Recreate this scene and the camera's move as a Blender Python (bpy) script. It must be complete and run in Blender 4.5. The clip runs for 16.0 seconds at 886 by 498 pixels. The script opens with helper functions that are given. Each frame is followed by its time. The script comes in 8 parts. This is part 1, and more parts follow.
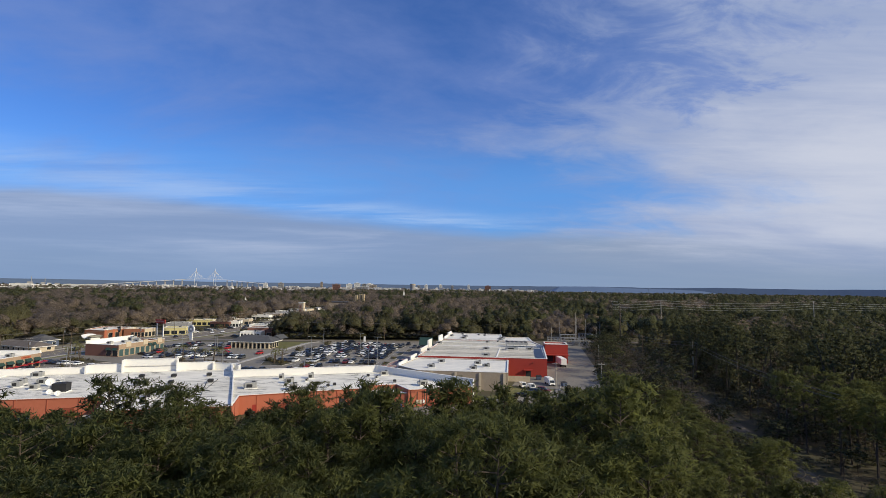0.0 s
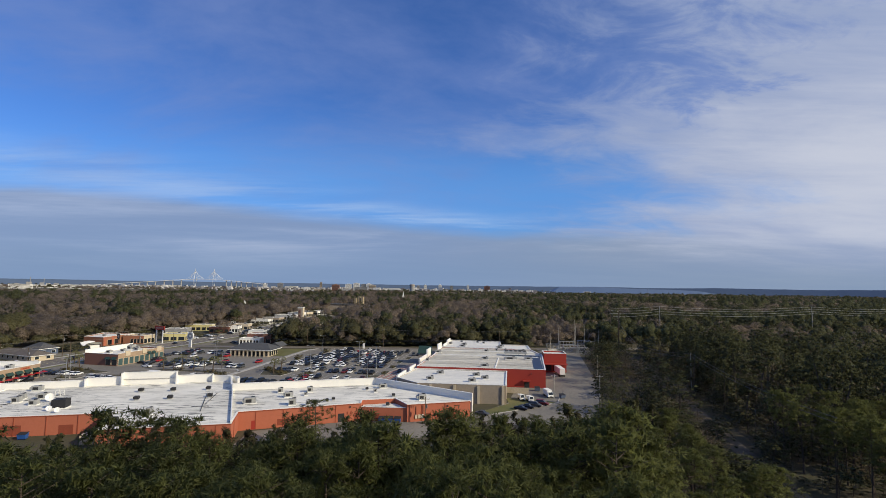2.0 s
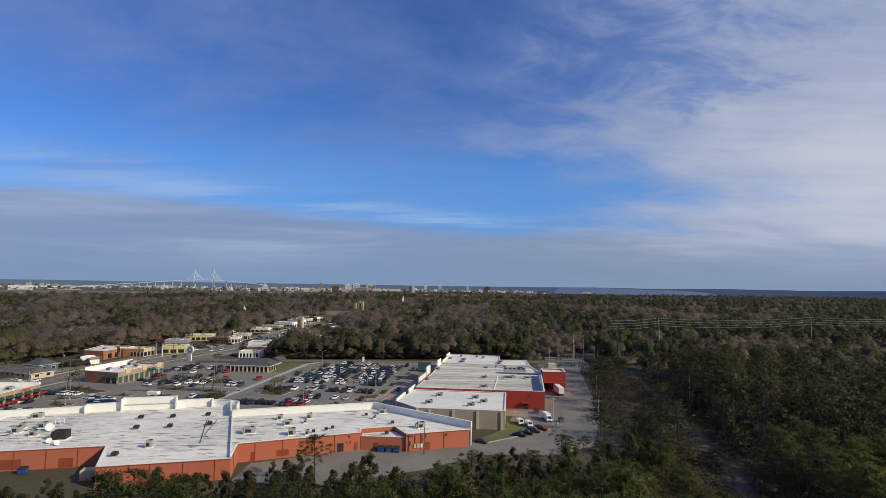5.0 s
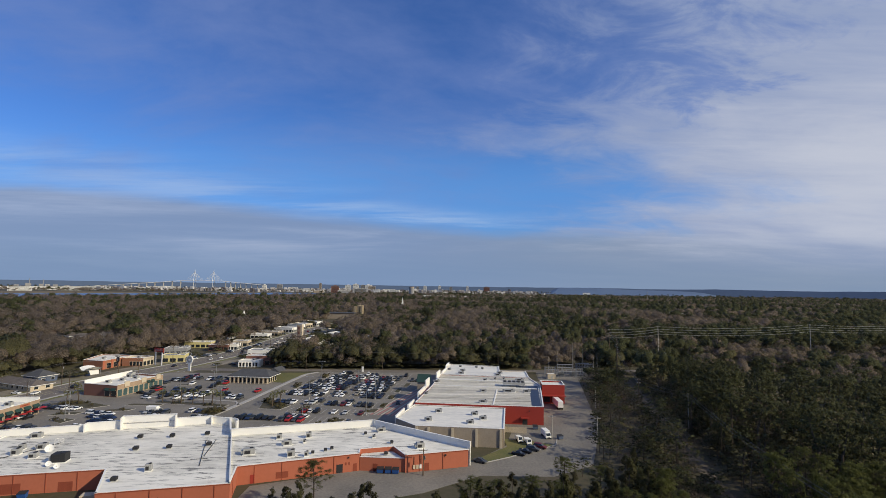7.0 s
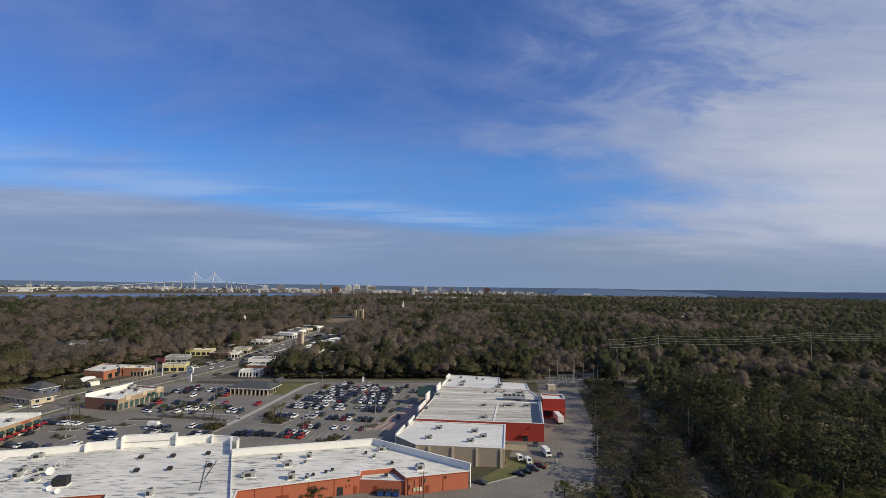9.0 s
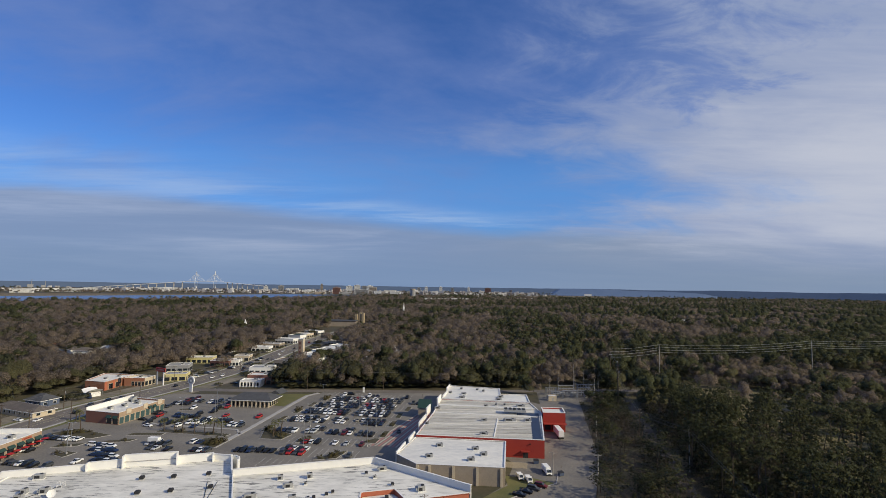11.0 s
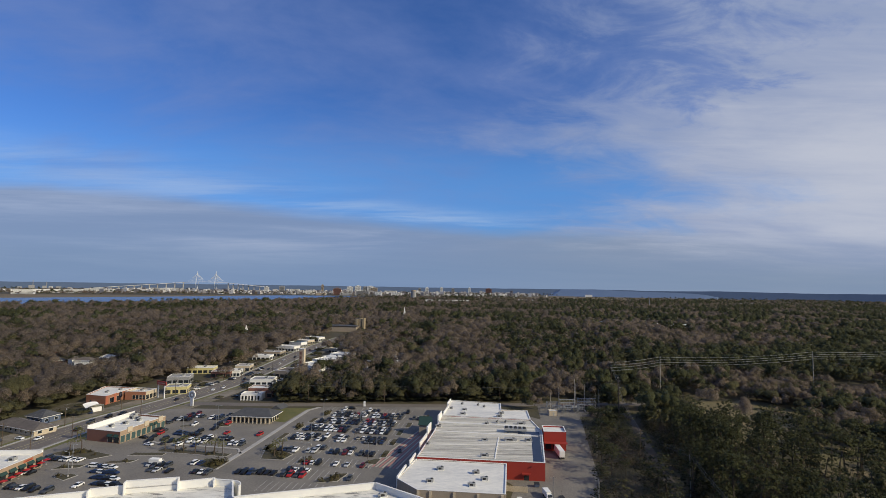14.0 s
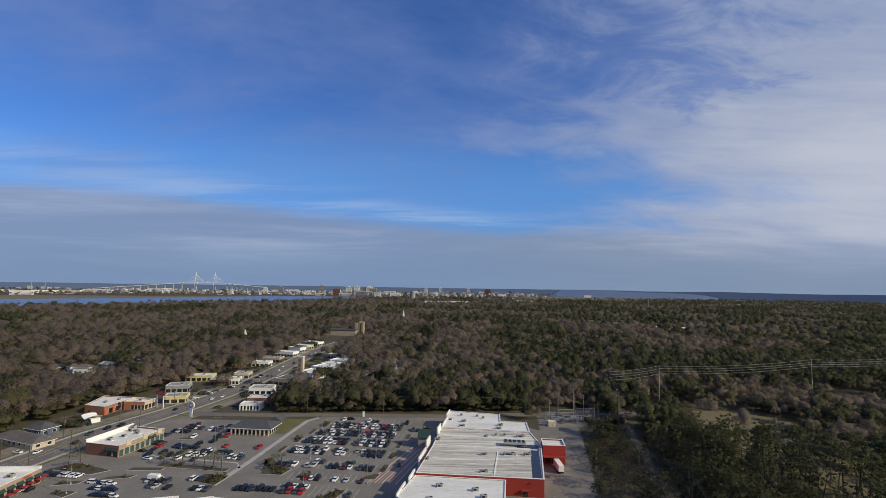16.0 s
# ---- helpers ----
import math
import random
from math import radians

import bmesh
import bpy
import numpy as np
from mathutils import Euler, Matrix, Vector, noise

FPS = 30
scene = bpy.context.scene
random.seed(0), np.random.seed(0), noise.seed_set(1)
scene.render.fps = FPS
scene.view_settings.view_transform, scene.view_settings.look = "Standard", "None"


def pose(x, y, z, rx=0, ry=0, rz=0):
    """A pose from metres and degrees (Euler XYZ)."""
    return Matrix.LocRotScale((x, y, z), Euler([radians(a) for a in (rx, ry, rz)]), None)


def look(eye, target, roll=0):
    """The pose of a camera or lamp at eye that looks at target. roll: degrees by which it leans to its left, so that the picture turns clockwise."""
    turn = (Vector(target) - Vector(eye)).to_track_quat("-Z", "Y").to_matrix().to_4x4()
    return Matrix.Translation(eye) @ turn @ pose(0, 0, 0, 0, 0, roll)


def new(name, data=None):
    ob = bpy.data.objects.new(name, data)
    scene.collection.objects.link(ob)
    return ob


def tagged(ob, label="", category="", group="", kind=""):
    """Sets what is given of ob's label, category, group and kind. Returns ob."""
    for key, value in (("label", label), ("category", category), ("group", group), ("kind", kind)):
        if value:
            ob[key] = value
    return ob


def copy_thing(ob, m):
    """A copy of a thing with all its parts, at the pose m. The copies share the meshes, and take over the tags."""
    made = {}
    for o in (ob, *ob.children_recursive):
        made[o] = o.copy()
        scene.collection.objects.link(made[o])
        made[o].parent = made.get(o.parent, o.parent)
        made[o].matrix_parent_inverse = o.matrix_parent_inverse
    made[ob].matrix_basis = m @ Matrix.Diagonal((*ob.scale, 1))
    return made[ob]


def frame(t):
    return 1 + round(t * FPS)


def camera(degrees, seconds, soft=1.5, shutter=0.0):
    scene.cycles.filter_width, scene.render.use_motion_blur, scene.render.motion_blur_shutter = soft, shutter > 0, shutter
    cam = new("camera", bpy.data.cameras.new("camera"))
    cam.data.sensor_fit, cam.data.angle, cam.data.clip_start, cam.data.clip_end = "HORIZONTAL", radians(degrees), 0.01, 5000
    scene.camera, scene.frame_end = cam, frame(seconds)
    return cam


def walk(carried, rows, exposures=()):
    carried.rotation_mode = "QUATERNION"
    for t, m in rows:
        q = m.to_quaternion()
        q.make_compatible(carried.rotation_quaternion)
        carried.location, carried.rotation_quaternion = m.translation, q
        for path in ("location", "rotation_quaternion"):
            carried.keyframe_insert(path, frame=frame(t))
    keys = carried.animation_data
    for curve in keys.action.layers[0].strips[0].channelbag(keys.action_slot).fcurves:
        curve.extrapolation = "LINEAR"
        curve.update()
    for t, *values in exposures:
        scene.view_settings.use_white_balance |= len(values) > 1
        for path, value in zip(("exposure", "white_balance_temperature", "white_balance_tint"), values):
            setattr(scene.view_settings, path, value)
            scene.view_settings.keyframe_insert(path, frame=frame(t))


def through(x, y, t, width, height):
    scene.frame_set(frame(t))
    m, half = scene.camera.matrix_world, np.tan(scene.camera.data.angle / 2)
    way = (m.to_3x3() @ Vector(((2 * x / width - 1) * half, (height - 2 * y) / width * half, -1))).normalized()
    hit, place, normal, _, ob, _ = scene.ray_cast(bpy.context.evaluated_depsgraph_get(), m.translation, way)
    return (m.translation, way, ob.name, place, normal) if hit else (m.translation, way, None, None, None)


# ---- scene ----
cam = camera(84.3, 16.0, soft=0.75)
# seconds, x, y, height, yaw, pitch, roll: a drone climbing straight up
PATH = [
    (0.0, 0.00, 0.00, 36.44, 0.023, 4.464, -0.836),
    (0.5, 0.04, -0.22, 37.53, -0.002, 4.456, -0.840),
    (1.0, 0.09, -0.43, 38.67, -0.060, 4.448, -0.843),
    (1.5, 0.12, -0.64, 39.84, -0.052, 4.440, -0.846),
    (2.0, 0.16, -0.85, 41.17, -0.048, 4.431, -0.849),
    (2.5, 0.19, -1.05, 42.71, -0.040, 4.423, -0.852),
    (3.0, 0.22, -1.25, 44.23, -0.037, 4.415, -0.855),
    (3.5, 0.25, -1.44, 45.73, -0.045, 4.407, -0.858),
    (4.0, 0.27, -1.63, 47.23, -0.046, 4.399, -0.861),
    (6.5, 0.35, -2.51, 55.36, -0.097, 4.357, -0.876),
    (7.0, 0.36, -2.67, 57.00, -0.105, 4.348, -0.879),
    (7.5, 0.36, -2.83, 58.70, -0.093, 4.340, -0.882),
    (8.0, 0.36, -2.98, 60.43, -0.066, 4.331, -0.885),
    (8.5, 0.36, -3.13, 62.30, -0.035, 4.323, -0.888),
    (9.0, 0.35, -3.28, 64.03, -0.034, 4.314, -0.891),
    (11.5, 0.28, -3.95, 72.67, 0.051, 4.271, -0.906),
    (12.0, 0.25, -4.07, 74.21, 0.042, 4.262, -0.909),
    (12.5, 0.23, -4.18, 75.82, 0.052, 4.253, -0.913),
    (13.0, 0.20, -4.30, 77.50, 0.063, 4.245, -0.916),
    (13.5, 0.17, -4.40, 79.02, 0.129, 4.236, -0.919),
    (14.0, 0.13, -4.51, 80.60, 0.125, 4.227, -0.922),
    (14.5, 0.09, -4.61, 82.22, 0.132, 4.218, -0.925),
    (15.0, 0.05, -4.70, 83.97, 0.078, 4.209, -0.928),
    (15.5, 0.01, -4.79, 85.68, 0.045, 4.200, -0.931),
    (16.0, -0.04, -4.88, 87.56, 0.021, 4.191, -0.934),
]
walk(cam, [(t, pose(x, y, z, 90 + p, r, w)) for t, x, y, z, w, p, r in PATH], exposures=[(0.0, 0.20), (1.5, 0.15), (3.0, 0.09), (7.0, 0.04), (12.0, 0.0), (16.0, -0.02)])

# ---- light: a winter sun from the right, slightly behind the climb ----
SUN_ELEV, SUN_AZ = 29.0, 114.0
to_sun = Vector((math.sin(radians(SUN_AZ)) * math.cos(radians(SUN_ELEV)), math.cos(radians(SUN_AZ)) * math.cos(radians(SUN_ELEV)), math.sin(radians(SUN_ELEV))))
sun_data = bpy.data.lights.new("sun", "SUN")
sun_data.energy, sun_data.angle, sun_data.color = 3.85, radians(0.5), (1.0, 0.89, 0.67)
sun = new("sun", sun_data)
sun.matrix_world = look(to_sun * 500, (0, 0, 0))


def nodes_of(tree):
    """A short way to add nodes: n(kind, inputs..., attributes...)."""
    def n(kind, *links, **attrs):
        node = tree.nodes.new(kind)
        for key, value in attrs.items():
            setattr_plain(node, key, value)
        for i, v in enumerate(links):
            if v is None:
                continue
            if isinstance(v, bpy.types.NodeSocket):
                tree.links.new(v, node.inputs[i])
            else:
                node.inputs[i].default_value = v
        return node
    return n


def setattr_plain(node, key, value):
    if key == "operation":
        node.operation = value
    elif key == "blend_type":
        node.blend_type = value
    elif key == "data_type":
        node.data_type = value
    elif key == "noise_dimensions":
        node.noise_dimensions = value
    elif key == "interpolation_type":
        node.interpolation_type = value


def make_world():
    world = bpy.data.worlds.new("sky")
    scene.world = world
    world.use_nodes = True
    tree = world.node_tree
    tree.nodes.clear()
    n = nodes_of(tree)

    def m(op, a, b=0.0, c=None):
        return n("ShaderNodeMath", a, b, c, operation=op).outputs[0]

    def smooth(v, lo, hi, to0=0.0, to1=1.0):
        return n("ShaderNodeMapRange", v, lo, hi, to0, to1, interpolation_type="SMOOTHSTEP").outputs[0]

    sky = tree.nodes.new("ShaderNodeTexSky")
    sky.sky_type, sky.sun_disc = "NISHITA", False
    sky.sun_elevation, sky.sun_rotation = radians(SUN_ELEV), radians(SUN_AZ)
    sky.altitude, sky.air_density, sky.dust_density, sky.ozone_density = 50, 1.0, 0.6, 3.0
    way = n("ShaderNodeTexCoord").outputs["Generated"]
    sep = n("ShaderNodeSeparateXYZ", way)
    x, y, z = sep.outputs
    zc = m("MAXIMUM", z, 0.0)
    den = m("ADD", zc, 0.22)
    px, py = m("DIVIDE", x, den), m("DIVIDE", y, den)
    plan = n("ShaderNodeCombineXYZ", px, py, 0.0).outputs[0]

    def fbm(vec, scale, detail, rough, sx, sy, turn, off, warp=0.0):
        mp = n("ShaderNodeMapping", vec)
        mp.inputs["Rotation"].default_value = (0, 0, radians(turn))
        mp.inputs["Scale"].default_value = (sx, sy, 1)
        mp.inputs["Location"].default_value = (off, off * 0.37, off * 0.71)
        t = n("ShaderNodeTexNoise", noise_dimensions="3D")
        tree.links.new(mp.outputs[0], t.inputs["Vector"])
        t.inputs["Scale"].default_value, t.inputs["Detail"].default_value = scale, detail
        t.inputs["Roughness"].default_value, t.inputs["Distortion"].default_value = rough, warp
        return t.outputs["Fac"]

    ahead = m("MAXIMUM", y, 0.05)
    u, v = m("DIVIDE", x, ahead), m("DIVIDE", z, ahead)
    flat = n("ShaderNodeCombineXYZ", u, m("MULTIPLY", v, 3.2), 0.0).outputs[0]
    # large soft shapes, mottles and long streaks
    form = fbm(plan, 1.15, 8, 0.60, 0.8, 1.15, -20, 3.1, 0.5)
    mottle = fbm(plan, 3.6, 8, 0.62, 0.75, 1.2, -18, 7.7, 0.5)
    streak = fbm(flat, 1.6, 9, 0.62, 0.55, 1.3, 3, 1.4, 0.3)
    wisp = fbm(flat, 3.2, 9, 0.64, 0.35, 1.6, 4, 4.6, 0.3)
    tone = fbm(plan, 2.0, 6, 0.6, 0.6, 1.2, 10, 5.5, 0.4)

    def bell(value, mid, width):
        d = m("DIVIDE", m("SUBTRACT", value, mid), width)
        return m("POWER", 2.718, m("MULTIPLY", m("MULTIPLY", d, d), -1.0))

    def tint(fac, c0, c1):
        k = n("ShaderNodeMix", fac, data_type="RGBA")
        k.inputs[6].default_value, k.inputs[7].default_value = (*c0, 1), (*c1, 1)
        return k.outputs[2]

    def over(base, fac, colour):
        k = n("ShaderNodeMix", fac, data_type="RGBA")
        tree.links.new(base, k.inputs[6])
        tree.links.new(colour, k.inputs[7])
        return k.outputs[2]

    gain = n("ShaderNodeMix", 1.0, data_type="RGBA", blend_type="MULTIPLY")
    tree.links.new(sky.outputs[0], gain.inputs[6])
    gain.inputs[7].default_value = (SKY_GAIN * 0.50, SKY_GAIN * 0.84, SKY_GAIN * 1.44, 1)
    colour = gain.outputs[2]
    # paler clear air low down, before the stratus
    colour = over(colour, m("MULTIPLY", bell(v, 0.20, 0.10), 0.45), tint(tone, (0.12, 0.33, 0.72), (0.14, 0.37, 0.76)))
    # thin mauve veil high up
    veil = m("MULTIPLY", smooth(m("ADD", form, m("MULTIPLY", mottle, 0.35)), 0.52, 0.92), smooth(v, 0.12, 0.3, 0.2, 0.54))
    colour = over(colour, veil, tint(tone, (0.13, 0.20, 0.46), (0.24, 0.31, 0.56)))
    # white-blue cirrus low on the left
    slope = m("ADD", v, m("MULTIPLY", u, 0.13))
    cirrus = m("MULTIPLY", bell(m("ADD", slope, m("MULTIPLY", streak, 0.08)), 0.165, 0.050), smooth(wisp, 0.34, 0.62))
    cirrus = m("MULTIPLY", cirrus, smooth(u, 0.10, -0.45, 0.0, 0.50))
    colour = over(colour, cirrus, tint(tone, (0.28, 0.44, 0.72), (0.44, 0.54, 0.74)))
    # the broad white sheet on the right, mottled, torn along its edge
    edge = m("ADD", u, m("ADD", m("MULTIPLY", m("SUBTRACT", form, 0.5), 0.45), m("MULTIPLY", m("SUBTRACT", mottle, 0.5), 0.62)))
    edge = m("ADD", edge, m("SUBTRACT", m("MULTIPLY", bell(v, 0.31, 0.05), 0.14), m("MULTIPLY", bell(v, 0.205, 0.035), 0.14)))
    edge = m("ADD", edge, m("MULTIPLY", smooth(v, 0.14, 0.06), 0.25))
    sheet = smooth(edge, 0.10, 0.68)
    holes = smooth(m("ADD", mottle, m("ADD", m("MULTIPLY", u, 0.22), smooth(v, 0.45, 0.25, 0.0, 0.25))), 0.50, 0.68, 0.35, 0.97)
    sheet = m("MULTIPLY", sheet, holes)
    lit = m("ADD", m("MULTIPLY", tone, 0.6), m("ADD", m("MULTIPLY", wisp, 0.45), m("MULTIPLY", bell(v, 0.26, 0.18), smooth(u, 0.2, 0.9, 0.0, 0.35))))
    colour = over(colour, sheet, tint(smooth(lit, 0.40, 0.95), (0.28, 0.345, 0.52), (0.52, 0.55, 0.64)))
    # mauve-grey stratus towards the horizon, its upper edge sinking to the right
    top = m("MULTIPLY", smooth(u, -0.95, 0.15), 0.085)
    h = m("ADD", m("ADD", v, top), m("MULTIPLY", m("SUBTRACT", streak, 0.5), 0.09))
    low = smooth(h, 0.205, 0.165)
    low = m("MULTIPLY", low, smooth(u, 0.9, 0.2, 0.35, 0.92))
    band = smooth(m("ADD", m("MULTIPLY", wisp, 0.7), m("MULTIPLY", streak, 0.3)), 0.34, 0.66)
    grey = over(tint(band, (0.210, 0.285, 0.450), (0.345, 0.415, 0.575)), smooth(u, -0.2, 0.4), tint(band, (0.215, 0.285, 0.415), (0.36, 0.41, 0.51)))
    colour = over(colour, low, grey)
    # bright slits along the edge, and pale bands under the sheet
    slit = m("MULTIPLY", m("MULTIPLY", bell(h, 0.205, 0.022), smooth(wisp, 0.40, 0.60)), bell(u, -0.10, 0.34))
    colour = over(colour, m("MULTIPLY", slit, 0.62), tint(tone, (0.30, 0.48, 0.76), (0.52, 0.62, 0.78)))
    pale = m("MULTIPLY", m("MULTIPLY", bell(v, 0.085, 0.030), smooth(wisp, 0.42, 0.64)), smooth(u, -0.3, 0.3, 0.35, 0.8))
    colour = over(colour, pale, tint(tone, (0.34, 0.40, 0.56), (0.46, 0.51, 0.62)))
    colour = over(colour, m("MULTIPLY", smooth(v, 0.085, 0.015), 0.80), tint(smooth(u, -0.2, 0.8), (0.185, 0.278, 0.450), (0.205, 0.280, 0.405)))
    bg = n("ShaderNodeBackground", colour, 1.0)
    out = n("ShaderNodeOutputWorld")
    tree.links.new(bg.outputs[0], out.inputs[0])


SKY_GAIN = 0.086
make_world()

# ---- materials ----
def material(name, color, rough=0.85, metal=0.0, vary=0.25, scale=0.5, fine=6.0, tint=None, bump=0.0, island=0.0, object_random=0.0, tree_tone=0.0, through=0.0, gaps=0.0, stretch=(1, 1, 1), spec=0.3):
    """A principled material whose base colour wanders at two scales towards tint, with a little relief."""
    mat = bpy.data.materials.new(name)
    mat.use_nodes = True
    tree = mat.node_tree
    tree.nodes.clear()
    n = nodes_of(tree)
    out, b = n("ShaderNodeOutputMaterial"), n("ShaderNodeBsdfPrincipled")
    tree.links.new(b.outputs[0], out.inputs[0])
    b.inputs["Roughness"].default_value, b.inputs["Metallic"].default_value = rough, metal
    b.inputs["Specular IOR Level"].default_value = spec
    tint = tint or tuple(c * 0.45 for c in color)
    pos = n("ShaderNodeNewGeometry")
    mp = n("ShaderNodeMapping", pos.outputs["Position"])
    mp.inputs["Scale"].default_value = stretch
    big = n("ShaderNodeTexNoise", mp.outputs[0])
    big.inputs["Scale"].default_value, big.inputs["Detail"].default_value, big.inputs["Roughness"].default_value = scale, 5, 0.6
    small = n("ShaderNodeTexNoise", mp.outputs[0])
    small.inputs["Scale"].default_value, small.inputs["Detail"].default_value, small.inputs["Roughness"].default_value = fine, 4, 0.65
    s = n("ShaderNodeMath", big.outputs[0], small.outputs[0], operation="ADD").outputs[0]
    f = n("ShaderNodeMapRange", s, 0.75, 1.25, 0.0, vary).outputs[0]
    if island:
        k = n("ShaderNodeMath", pos.outputs["Random Per Island"], island, operation="MULTIPLY").outputs[0]
        f = n("ShaderNodeMath", f, k, operation="ADD").outputs[0]
    if object_random:
        info = n("ShaderNodeObjectInfo")
        k = n("ShaderNodeMath", info.outputs["Random"], object_random, operation="MULTIPLY").outputs[0]
        f = n("ShaderNodeMath", f, k, operation="ADD").outputs[0]
    if tree_tone:
        at = n("ShaderNodeAttribute")
        at.attribute_name = "tree_tone"
        k = n("ShaderNodeMath", at.outputs["Fac"], tree_tone, operation="MULTIPLY").outputs[0]
        f = n("ShaderNodeMath", f, k, operation="ADD").outputs[0]
    mix = n("ShaderNodeMix", f, data_type="RGBA")
    mix.inputs[6].default_value, mix.inputs[7].default_value = (*color, 1), (*tint, 1)
    tree.links.new(mix.outputs[2], b.inputs["Base Color"])
    if through:
        tr = n("ShaderNodeBsdfTranslucent")
        tree.links.new(mix.outputs[2], tr.inputs[0])
        ms = n("ShaderNodeMixShader", through, b.outputs[0], tr.outputs[0])
        last = ms.outputs[0]
        if gaps:
            hole = n("ShaderNodeTexNoise", pos.outputs["Position"])
            hole.inputs["Scale"].default_value, hole.inputs["Detail"].default_value, hole.inputs["Roughness"].default_value = 1.5, 3, 0.8
            k = n("ShaderNodeMapRange", hole.outputs[0], 0.43, 0.56, 0.0, gaps).outputs[0]
            last = n("ShaderNodeMixShader", k, last, n("ShaderNodeBsdfTransparent").outputs[0]).outputs[0]
        tree.links.new(last, out.inputs[0])
    if bump:
        bp = n("ShaderNodeBump", bump, 0.05)
        tree.links.new(small.outputs[0], bp.inputs["Height"])
        tree.links.new(bp.outputs[0], b.inputs["Normal"])
    return mat


